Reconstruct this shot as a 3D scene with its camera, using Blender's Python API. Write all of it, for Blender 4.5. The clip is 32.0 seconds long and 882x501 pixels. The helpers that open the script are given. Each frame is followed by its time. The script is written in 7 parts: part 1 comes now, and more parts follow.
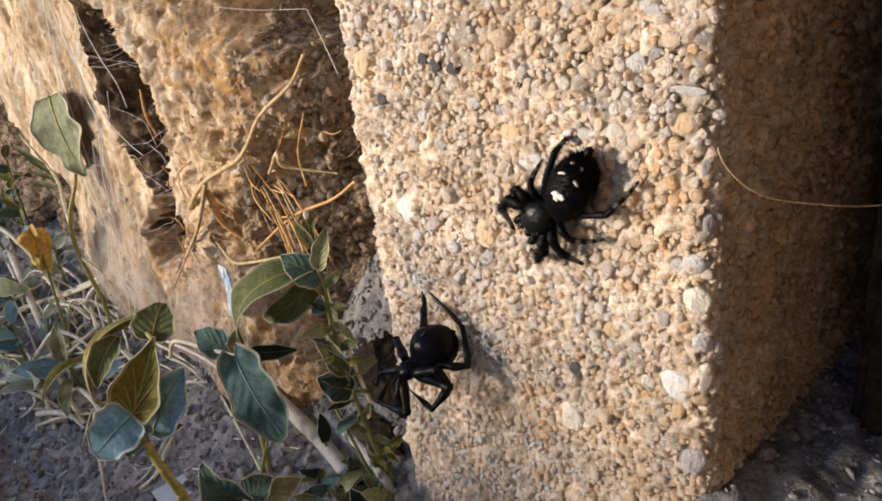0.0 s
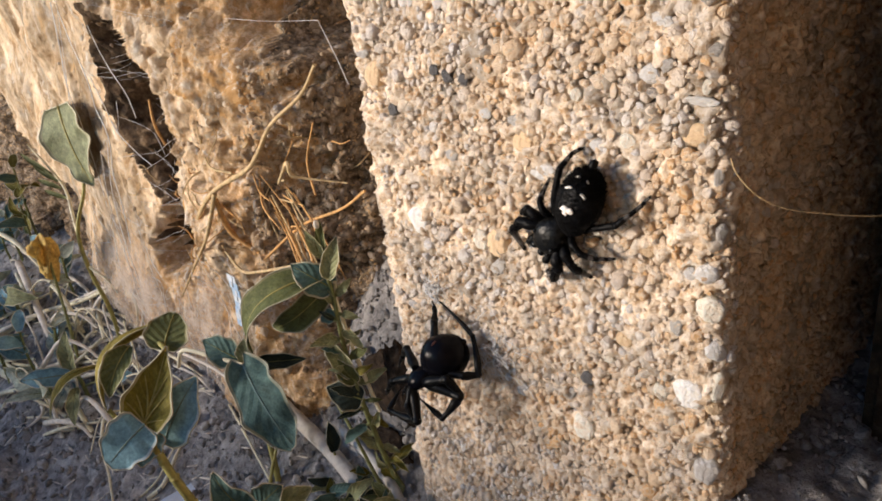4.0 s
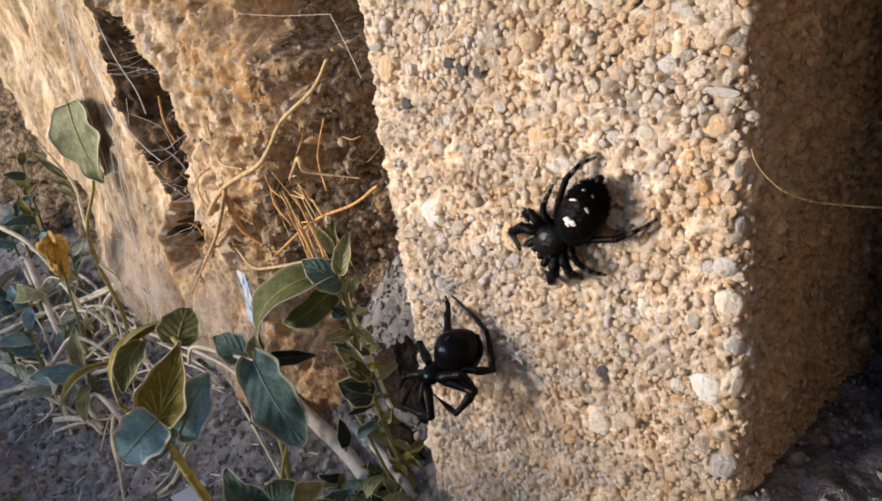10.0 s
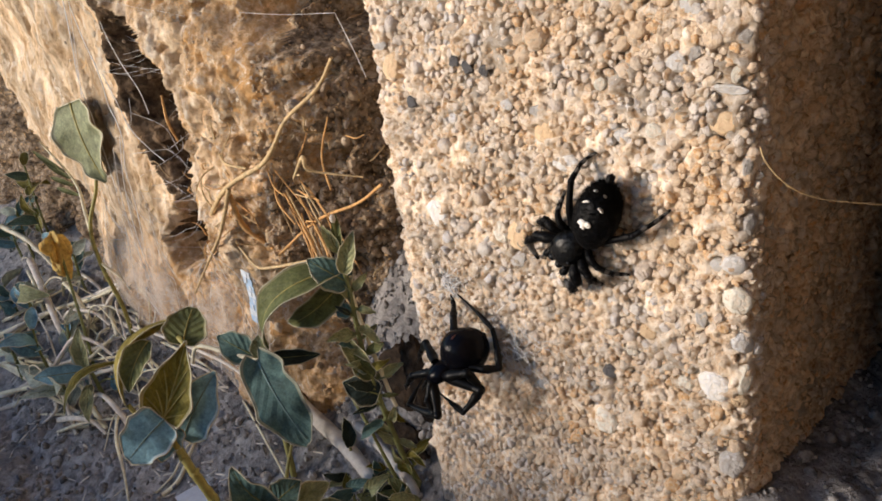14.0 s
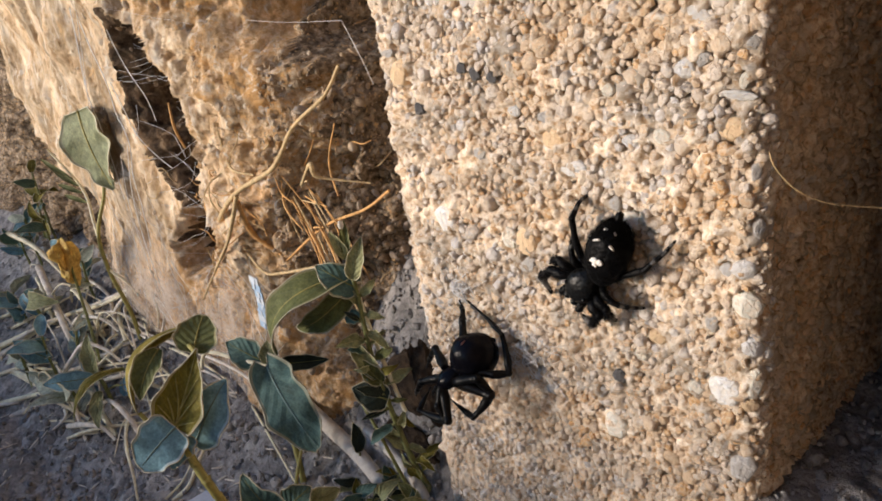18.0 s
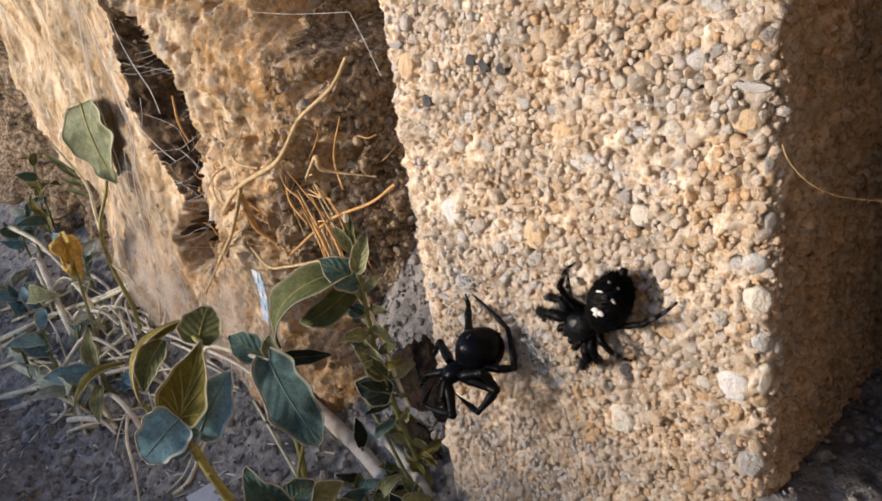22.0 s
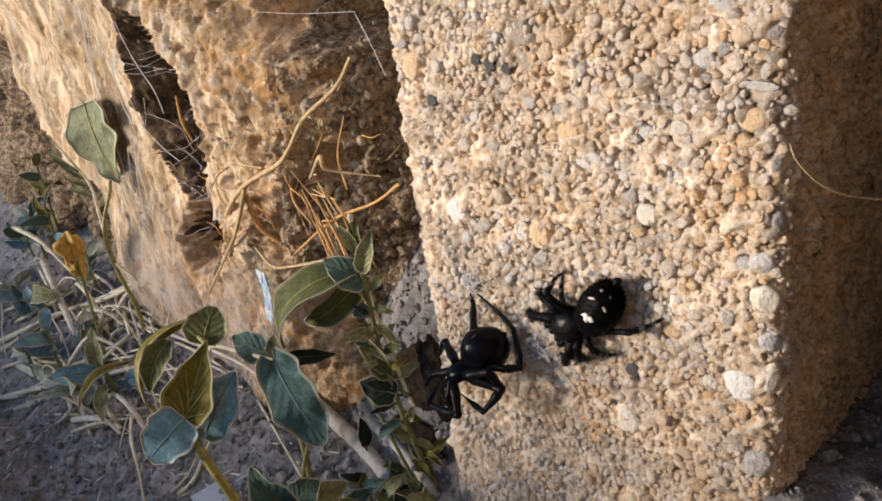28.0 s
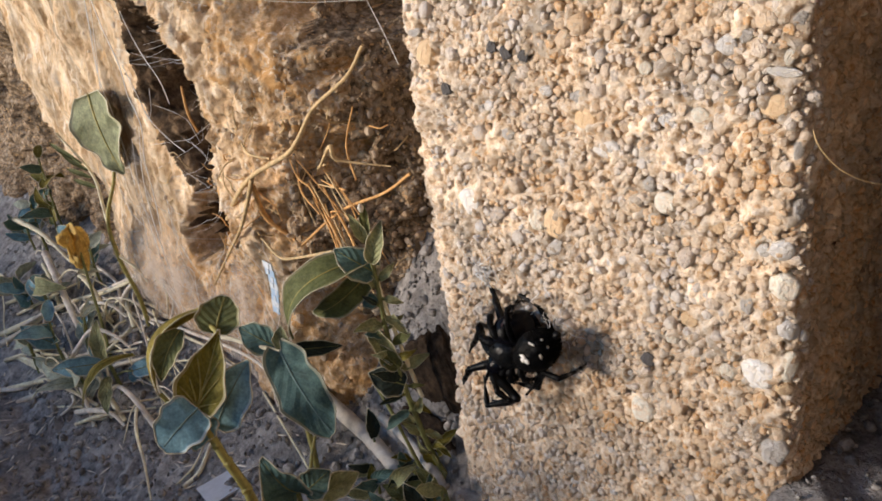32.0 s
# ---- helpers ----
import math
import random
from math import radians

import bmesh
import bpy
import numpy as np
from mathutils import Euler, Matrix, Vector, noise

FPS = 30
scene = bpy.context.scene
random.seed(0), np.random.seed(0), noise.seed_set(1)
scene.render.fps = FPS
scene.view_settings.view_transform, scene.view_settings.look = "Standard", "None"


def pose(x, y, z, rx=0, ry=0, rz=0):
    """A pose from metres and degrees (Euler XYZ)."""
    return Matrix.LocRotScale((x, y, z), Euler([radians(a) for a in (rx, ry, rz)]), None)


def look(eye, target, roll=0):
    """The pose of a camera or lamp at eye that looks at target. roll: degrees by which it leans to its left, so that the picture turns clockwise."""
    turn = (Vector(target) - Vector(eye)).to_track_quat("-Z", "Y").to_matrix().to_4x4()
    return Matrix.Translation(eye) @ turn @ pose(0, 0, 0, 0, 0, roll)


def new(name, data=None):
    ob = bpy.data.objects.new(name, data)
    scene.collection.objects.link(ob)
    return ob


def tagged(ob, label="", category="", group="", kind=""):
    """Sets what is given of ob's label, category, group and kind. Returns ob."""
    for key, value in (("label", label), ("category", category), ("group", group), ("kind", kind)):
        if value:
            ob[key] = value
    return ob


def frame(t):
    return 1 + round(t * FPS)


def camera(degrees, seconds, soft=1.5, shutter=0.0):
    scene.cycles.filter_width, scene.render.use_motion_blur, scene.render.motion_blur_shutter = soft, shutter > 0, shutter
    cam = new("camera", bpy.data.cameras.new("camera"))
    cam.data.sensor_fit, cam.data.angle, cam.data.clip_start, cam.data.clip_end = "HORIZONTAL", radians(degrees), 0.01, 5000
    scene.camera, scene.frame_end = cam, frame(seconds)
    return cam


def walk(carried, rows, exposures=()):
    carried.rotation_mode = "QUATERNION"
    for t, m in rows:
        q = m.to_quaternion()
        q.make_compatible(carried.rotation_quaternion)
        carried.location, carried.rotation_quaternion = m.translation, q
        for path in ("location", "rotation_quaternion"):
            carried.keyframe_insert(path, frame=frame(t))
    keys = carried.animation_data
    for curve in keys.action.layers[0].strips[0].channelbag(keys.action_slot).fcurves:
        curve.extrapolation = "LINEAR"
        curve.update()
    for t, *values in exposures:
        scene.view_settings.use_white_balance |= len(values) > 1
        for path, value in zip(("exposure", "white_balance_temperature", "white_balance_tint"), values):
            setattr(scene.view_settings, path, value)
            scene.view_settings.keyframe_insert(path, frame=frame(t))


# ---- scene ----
MM = 0.00075      # one unit of length in all the numbers below: three quarters of a millimetre
cam = camera(60, 32.0, soft=1.7, shutter=0.5)

# seconds, eye in units, then turn to the left, tilt up and lean in degrees
PATH = [
    (0, 96.67, -71.17, 108.30, 48.050, -24.921, -7.031),
    (0.5, 96.63, -71.24, 108.51, 47.988, -24.856, -6.952),
    (1, 96.16, -71.87, 108.19, 47.791, -24.753, -6.628),
    (1.5, 96.21, -72.01, 108.27, 47.960, -24.602, -6.742),
    (2, 96.05, -72.26, 108.64, 47.950, -24.499, -6.840),
    (2.5, 95.94, -72.21, 108.56, 48.018, -24.461, -6.913),
    (3, 96.01, -72.15, 108.65, 48.053, -24.405, -7.000),
    (3.5, 96.12, -72.18, 108.94, 48.133, -24.338, -7.145),
    (5.5, 95.46, -72.59, 108.73, 48.194, -24.347, -7.219),
    (6, 95.67, -72.55, 108.97, 48.282, -24.284, -7.370),
    (6.5, 95.52, -72.61, 108.80, 48.234, -24.315, -7.263),
    (7, 95.60, -72.64, 108.96, 48.272, -24.279, -7.327),
    (7.5, 95.32, -72.67, 108.60, 48.260, -24.384, -7.203),
    (8, 95.29, -72.60, 108.33, 48.371, -24.422, -7.263),
    (8.5, 95.18, -72.77, 108.40, 48.383, -24.387, -7.262),
    (9, 95.15, -72.98, 108.60, 48.446, -24.333, -7.398),
    (9.5, 94.87, -73.05, 108.34, 48.514, -24.409, -7.415),
    (10, 94.89, -73.11, 108.21, 48.581, -24.363, -7.420),
    (10.5, 94.86, -73.00, 108.41, 48.694, -24.434, -7.625),
    (11, 94.61, -73.23, 108.27, 48.638, -24.402, -7.592),
    (11.5, 94.65, -73.19, 108.50, 48.693, -24.451, -7.696),
    (12, 94.40, -73.35, 108.33, 48.616, -24.443, -7.571),
    (12.5, 94.27, -73.58, 108.39, 48.606, -24.467, -7.635),
    (13, 94.59, -73.18, 108.07, 48.680, -24.458, -7.587),
    (13.5, 94.39, -73.28, 108.05, 48.631, -24.497, -7.548),
    (14, 94.22, -73.55, 108.25, 48.639, -24.460, -7.633),
    (14.5, 94.19, -73.53, 108.18, 48.691, -24.465, -7.606),
    (16.5, 94.58, -73.23, 108.53, 48.936, -24.375, -7.958),
    (17, 94.57, -73.08, 108.88, 49.140, -24.315, -8.265),
    (17.5, 93.85, -74.00, 109.06, 48.980, -24.330, -8.300),
    (18, 93.90, -73.90, 109.04, 49.017, -24.287, -8.284),
    (18.5, 94.30, -73.47, 108.97, 49.110, -24.265, -8.311),
    (19, 94.07, -73.58, 108.65, 49.012, -24.294, -8.117),
    (19.5, 93.98, -73.81, 109.00, 49.066, -24.271, -8.245),
    (20, 93.95, -73.94, 109.12, 49.094, -24.182, -8.241),
    (20.5, 93.79, -74.08, 108.72, 49.030, -24.303, -8.030),
    (21, 93.63, -73.89, 108.49, 49.025, -24.354, -7.944),
    (21.5, 93.46, -74.08, 108.24, 48.931, -24.330, -7.712),
    (22, 92.94, -74.74, 108.09, 48.945, -24.322, -7.755),
    (22.5, 92.94, -74.68, 108.49, 49.036, -24.370, -7.954),
    (23, 92.92, -74.65, 108.23, 49.008, -24.405, -7.887),
    (23.5, 93.18, -74.31, 108.10, 49.080, -24.410, -7.869),
    (24, 93.15, -74.36, 108.54, 49.153, -24.337, -8.076),
    (24.5, 92.98, -74.55, 108.29, 49.121, -24.365, -7.964),
    (25, 92.75, -74.91, 108.30, 49.097, -24.419, -7.911),
    (25.5, 92.69, -74.89, 108.14, 49.073, -24.432, -7.899),
    (27.5, 92.55, -75.14, 108.39, 49.083, -24.329, -7.924),
    (28, 92.51, -74.99, 108.18, 49.108, -24.373, -7.917),
    (28.5, 92.11, -75.29, 108.16, 49.024, -24.367, -7.912),
    (29, 92.33, -75.10, 108.25, 49.141, -24.335, -7.993),
    (29.5, 92.05, -75.45, 108.63, 49.178, -24.331, -8.205),
    (30, 91.71, -75.79, 108.42, 49.100, -24.350, -8.187),
    (30.5, 91.91, -75.55, 108.44, 49.147, -24.345, -8.215),
    (31, 92.00, -75.36, 108.23, 49.114, -24.301, -8.093),
    (31.5, 91.00, -76.22, 107.65, 48.980, -24.738, -7.846),
    (32, 90.68, -76.89, 107.51, 48.875, -24.751, -7.736),
]


def sight(x, y, z, turn, tilt, lean):
    a, b = radians(turn), radians(tilt)
    ahead = Vector((-math.sin(a) * math.cos(b), math.cos(a) * math.cos(b), math.sin(b)))
    eye = Vector((x, y, z)) * MM
    return look(eye, eye + ahead, lean)


walk(cam, [(row[0], sight(*row[1:])) for row in PATH], [(0.0, 0.80), (8.0, 0.74), (32.0, 0.69)])


def U(x, y=0.0, z=0.0):
    return Vector((x, y, z)) * MM


# ---- light ----
SUN_AZ, SUN_EL = -35.0, 8.0      # degrees left of the wall's front, and above the horizon
world = bpy.data.worlds.new("sky")
scene.world = world
world.use_nodes = True
wn = world.node_tree.nodes
sky = wn.new("ShaderNodeTexSky")
sky.sky_type = "NISHITA"
sky.sun_disc = False
sky.ozone_density, sky.dust_density = 4.0, 0.3
sky.sun_elevation = radians(SUN_EL)
sky.sun_rotation = radians(180 - SUN_AZ)
wn["Background"].inputs["Strength"].default_value = 0.15
world.node_tree.links.new(sky.outputs[0], wn["Background"].inputs["Color"])

sun = bpy.data.lights.new("sun", "SUN")
sun.energy, sun.angle, sun.color = 3.1, radians(16.0), (1.0, 0.845, 0.71)
sun_ob = new("sun", sun)
sun_from = Vector((math.sin(radians(SUN_AZ)) * math.cos(radians(SUN_EL)), -math.cos(radians(SUN_AZ)) * math.cos(radians(SUN_EL)), math.sin(radians(SUN_EL))))
sun_ob.matrix_world = look(sun_from * 3, (0, 0, 0))


# ---- numbers: smooth noise on arrays ----
def lattice(ix, iy, iz, seed):
    h = (ix * 374761393 + iy * 668265263 + iz * 2147483647 + seed * 1274126177) & 0xFFFFFFFF
    h = ((h ^ (h >> 13)) * 1274126177) & 0xFFFFFFFF
    h = ((h ^ (h >> 16)) * 2246822519) & 0xFFFFFFFF
    return ((h ^ (h >> 15)) & 0xFFFF) / 32767.5 - 1.0


def vnoise(x, y, z, seed=0):
    x, y, z = (np.asarray(v, float) for v in np.broadcast_arrays(x, y, z))
    fx, fy, fz = np.floor(x), np.floor(y), np.floor(z)
    ix, iy, iz = fx.astype(np.int64), fy.astype(np.int64), fz.astype(np.int64)
    u, v, w = x - fx, y - fy, z - fz
    u, v, w = (q * q * (3 - 2 * q) for q in (u, v, w))
    out = 0.0
    for a in (0, 1):
        for b in (0, 1):
            for c in (0, 1):
                out = out + lattice(ix + a, iy + b, iz + c, seed) * (u if a else 1 - u) * (v if b else 1 - v) * (w if c else 1 - w)
    return out


def fbm(x, y, z, scale, octaves=3, seed=0):
    out, amp = 0.0, 1.0
    for k in range(octaves):
        out = out + amp * vnoise(np.asarray(x) / scale, np.asarray(y) / scale, np.asarray(z) / scale, seed + k)
        scale, amp = scale / 2.1, amp * 0.55
    return out


def crumble(x, z, scale, seed=0):
    """Broken facets: nearest of scattered cells; gives its distance, its random number and a tilted plane's height."""
    x, z = np.broadcast_arrays(np.asarray(x, float) / scale, np.asarray(z, float) / scale)
    ix, iz = np.floor(x).astype(np.int64), np.floor(z).astype(np.int64)
    best, rand, tilt = np.full(x.shape, 9.0), np.zeros(x.shape), np.zeros(x.shape)
    for a in (-1, 0, 1):
        for b in (-1, 0, 1):
            cx, cz = ix + a, iz + b
            dx = x - (cx + 0.5 + 0.46 * lattice(cx, cz, 0, seed))
            dz = z - (cz + 0.5 + 0.46 * lattice(cx, cz, 1, seed))
            d = dx * dx + dz * dz
            near = d < best
            best = np.where(near, d, best)
            rand = np.where(near, lattice(cx, cz, 2, seed), rand)
            tilt = np.where(near, dx * lattice(cx, cz, 3, seed) + dz * lattice(cx, cz, 4, seed), tilt)
    return np.sqrt(best), rand, tilt


def step(a, b, x):
    t = np.clip((x - a) / (b - a), 0, 1)
    return t * t * (3 - 2 * t)


# ---- materials ----
def nodes_of(name):
    mat = bpy.data.materials.new(name)
    mat.use_nodes = True
    return mat, mat.node_tree.nodes, mat.node_tree.links, mat.node_tree.nodes["Principled BSDF"]


def ramp(n, stops, constant=False):
    node = n.new("ShaderNodeValToRGB")
    node.color_ramp.interpolation = "CONSTANT" if constant else "LINEAR"
    els = node.color_ramp.elements
    while len(els) < len(stops):
        els.new(0.5)
    for e, (p, c) in zip(els, stops):
        e.position, e.color = p, (*c, 1)
    return node


def noise_node(n, l, size, detail=4, rough=0.6, coords="Object", tall=1.0):
    """Noise whose features are about size units across, and tall times as high."""
    tc = n.new("ShaderNodeTexCoord")
    tex = n.new("ShaderNodeTexNoise")
    tex.inputs["Scale"].default_value = 1.0 / (size * MM)
    tex.inputs["Detail"].default_value, tex.inputs["Roughness"].default_value = detail, rough
    if tall != 1.0:
        m = n.new("ShaderNodeMapping")
        m.inputs["Scale"].default_value = (1.0, 1.0, 1.0 / tall)
        l.new(tc.outputs[coords], m.inputs["Vector"])
        l.new(m.outputs[0], tex.inputs["Vector"])
    else:
        l.new(tc.outputs[coords], tex.inputs["Vector"])
    return tex


def mixed(n, l, fac, a, b, kind="MIX"):
    m = n.new("ShaderNodeMix")
    m.data_type, m.blend_type = "RGBA", kind
    for value, spot in ((fac, m.inputs[0]), (a, m.inputs[6]), (b, m.inputs[7])):
        if isinstance(value, (int, float)):
            spot.default_value = value
        elif isinstance(value, tuple):
            spot.default_value = (*value, 1)
        else:
            l.new(value, spot)
    return m.outputs[2]


def bumped(n, l, bsdf, height, strength, dist):
    b = n.new("ShaderNodeBump")
    b.inputs["Strength"].default_value, b.inputs["Distance"].default_value = strength, dist * MM
    l.new(height, b.inputs["Height"])
    l.new(b.outputs[0], bsdf.inputs["Normal"])


def earthy(name, dark, mid, light, grain=0.8, patch=14.0, rough=0.95, bump=0.8, fleck=None, stains=(), tall=1.0):
    """Soil, mortar or weathered stone: patches, grains and pits."""
    mat, n, l, b = nodes_of(name)
    big, small, fine = noise_node(n, l, patch, 3, tall=tall), noise_node(n, l, grain, 5, 0.7), noise_node(n, l, grain * 3.2, 4, 0.6, tall=tall)
    r = ramp(n, [(0.32, dark), (0.5, mid), (0.70, light)])
    l.new(fine.outputs[0], r.inputs[0])
    r2 = ramp(n, [(0.35, (0.55, 0.55, 0.55)), (0.65, (1.25, 1.2, 1.12))])
    l.new(big.outputs[0], r2.inputs[0])
    col = mixed(n, l, 1.0, r.outputs[0], r2.outputs[0], "MULTIPLY")
    r3 = ramp(n, [(0.30, (0.58, 0.55, 0.53)), (0.48, (1, 1, 1)), (0.62, (1, 1, 1)), (0.75, (1.35, 1.33, 1.3))])
    l.new(small.outputs[0], r3.inputs[0])
    col = mixed(n, l, 0.8, col, r3.outputs[0], "MULTIPLY")
    if fleck:
        f = noise_node(n, l, grain * 1.7, 2, 0.5)
        rf = ramp(n, [(0.60, (0, 0, 0)), (0.68, (1, 1, 1))])
        l.new(f.outputs[0], rf.inputs[0])
        col = mixed(n, l, rf.outputs[0], col, fleck)
    for k, (tint, size, lo) in enumerate(stains):
        f = noise_node(n, l, size, 5, 0.68, tall=tall)
        f.inputs["Distortion"].default_value = 0.6 + k
        rf = ramp(n, [(lo, (0, 0, 0)), (lo + 0.09, (0.8, 0.8, 0.8))])
        l.new(f.outputs[0], rf.inputs[0])
        col = mixed(n, l, rf.outputs[0], col, tint)
    l.new(col, b.inputs["Base Color"])
    b.inputs["Roughness"].default_value = rough
    b.inputs["Specular IOR Level"].default_value = 0.25
    add = n.new("ShaderNodeMath")
    l.new(small.outputs[0], add.inputs[0])
    l.new(fine.outputs[0], add.inputs[1])
    bumped(n, l, b, add.outputs[0], bump, grain * 0.9)
    return mat


PEBBLE_TONES = [(0.0, (0.84, 0.71, 0.55)), (0.16, (0.88, 0.80, 0.71)), (0.30, (0.74, 0.68, 0.63)), (0.37, (0.89, 0.84, 0.78)),
                (0.47, (0.80, 0.56, 0.31)), (0.57, (0.66, 0.645, 0.64)), (0.64, (0.85, 0.73, 0.59)), (0.76, (0.77, 0.76, 0.76)),
                (0.83, (0.82, 0.62, 0.41)), (0.95, (0.36, 0.345, 0.34)), (0.965, (0.90, 0.89, 0.87))]


def pebble_material(name, island, tone=None, rough=0.6, tones=None, crust=(0.86, 0.77, 0.66)):
    mat, n, l, b = nodes_of(name)
    if tone:
        base = tone
    else:
        if island:
            src = n.new("ShaderNodeNewGeometry").outputs["Random Per Island"]
        else:
            src = n.new("ShaderNodeObjectInfo").outputs["Random"]
        r = ramp(n, tones or PEBBLE_TONES, True)
        l.new(src, r.inputs[0])
        base = r.outputs[0]
    a, c = noise_node(n, l, 1.1, 4, 0.6), noise_node(n, l, 0.42, 4, 0.75)
    r1 = ramp(n, [(0.30, (0.74, 0.66, 0.55)), (0.42, (0.96, 0.92, 0.86)), (0.6, (1.06, 1.05, 1.03))])
    l.new(a.outputs[0], r1.inputs[0])
    col = mixed(n, l, 1.0, base, r1.outputs[0], "MULTIPLY")
    # crusts of tan mortar left on the stones
    r2 = ramp(n, [(0.44, (0, 0, 0)), (0.53, (1, 1, 1))])
    l.new(c.outputs[0], r2.inputs[0])
    col = mixed(n, l, mixed(n, l, 0.7, (0, 0, 0), r2.outputs[0]), col, crust)
    # rusty patches, wide and faint
    if not tone:
        w = n.new("ShaderNodeTexNoise")
        w.inputs["Scale"].default_value = 1.0 / (13.0 * MM)
        g = n.new("ShaderNodeNewGeometry")
        l.new(g.outputs["Position"], w.inputs["Vector"])
        r4 = ramp(n, [(0.42, (1.05, 1.06, 1.10)), (0.62, (1.03, 0.90, 0.745))])
        # the patches get warmer towards the far side of the block
        sep, push = n.new("ShaderNodeSeparateXYZ"), n.new("ShaderNodeMath")
        l.new(g.outputs["Position"], sep.inputs[0])
        push.operation = "MULTIPLY_ADD"
        push.inputs[1].default_value = 0.13 / (62 * MM)
        l.new(sep.outputs[0], push.inputs[0])
        l.new(w.outputs[0], push.inputs[2])
        less = n.new("ShaderNodeMath")
        less.operation = "SUBTRACT"
        less.inputs[1].default_value = 0.065
        l.new(push.outputs[0], less.inputs[0])
        l.new(less.outputs[0], r4.inputs[0])
        col = mixed(n, l, 1.0, col, r4.outputs[0], "MULTIPLY")
    l.new(col, b.inputs["Base Color"])
    b.inputs["Roughness"].default_value = rough
    bumped(n, l, b, c.outputs[0], 1.0, 0.75)
    return mat


MORTAR = earthy("cream mortar crust", (0.48, 0.31, 0.17), (0.79, 0.67, 0.535), (0.90, 0.84, 0.77), 0.34, 9.0, 0.9, 0.9)
LIME_SLAB = earthy("cream lime slab", (0.44, 0.29, 0.16), (0.72, 0.56, 0.38), (0.86, 0.75, 0.60), 0.8, 13.0, 0.95, 0.9, None,
                   (((0.68, 0.45, 0.22), 7.0, 0.58), ((0.86, 0.78, 0.66), 6.0, 0.56), ((0.44, 0.30, 0.18), 3.4, 0.70)), 2.6)
OLD_WALL = earthy("weathered clay and lime wall", (0.40, 0.25, 0.12), (0.68, 0.48, 0.29), (0.86, 0.74, 0.57), 0.5, 11.0, 0.95, 1.0, (0.60, 0.36, 0.15),
                  (((0.62, 0.35, 0.13), 8.0, 0.54), ((0.86, 0.79, 0.69), 5.0, 0.58), ((0.22, 0.14, 0.075), 2.4, 0.66), ((0.45, 0.40, 0.35), 3.6, 0.68)))
SOIL = earthy("dry grey soil", (0.17, 0.166, 0.168), (0.36, 0.352, 0.355), (0.57, 0.558, 0.555), 0.9, 22.0, 1.0, 1.0)
CRUMB = earthy("soil crumbs", (0.17, 0.168, 0.172), (0.36, 0.356, 0.362), (0.55, 0.543, 0.54), 0.5, 6.0, 1.0, 0.8)
BARK = earthy("dark brown bark", (0.016, 0.011, 0.008), (0.04, 0.027, 0.018), (0.075, 0.052, 0.036), 0.6, 5.0, 0.95, 0.9)
GRAVEL = pebble_material("small gravel", True)
PEBBLE = pebble_material("pebbles", False)
TONES = {k: pebble_material(k + " stone", False, c, r, None, tuple(min(0.9, 1.15 * q) for q in c)) for k, c, r in (
    ("dark", (0.12, 0.118, 0.122), 0.6), ("white", (0.93, 0.91, 0.87), 0.5), ("tan", (0.82, 0.60, 0.38), 0.6),
    ("grey", (0.58, 0.56, 0.54), 0.5), ("cream", (0.90, 0.82, 0.70), 0.55), ("quartz", (0.84, 0.83, 0.82), 0.35))}


def plain(name, color, rough=0.6, vary=0.25, size=2.0, translucent=0.0, spec=0.5, bump=0.0):
    mat, n, l, b = nodes_of(name)
    a = noise_node(n, l, size, 4, 0.65)
    r = ramp(n, [(0.3, tuple(c * (1 - vary) for c in color)), (0.7, tuple(min(1, c * (1 + vary)) for c in color))])
    l.new(a.outputs[0], r.inputs[0])
    l.new(r.outputs[0], b.inputs["Base Color"])
    b.inputs["Roughness"].default_value, b.inputs["Specular IOR Level"].default_value = rough, spec
    if bump:
        bumped(n, l, b, a.outputs[0], bump, size * 0.4)
    if translucent:
        t = n.new("ShaderNodeBsdfTranslucent")
        l.new(r.outputs[0], t.inputs[0])
        m = n.new("ShaderNodeMixShader")
        m.inputs[0].default_value = translucent
        l.new(b.outputs[0], m.inputs[1])
        l.new(t.outputs[0], m.inputs[2])
        l.new(m.outputs[0], n["Material Output"].inputs[0])
    return mat


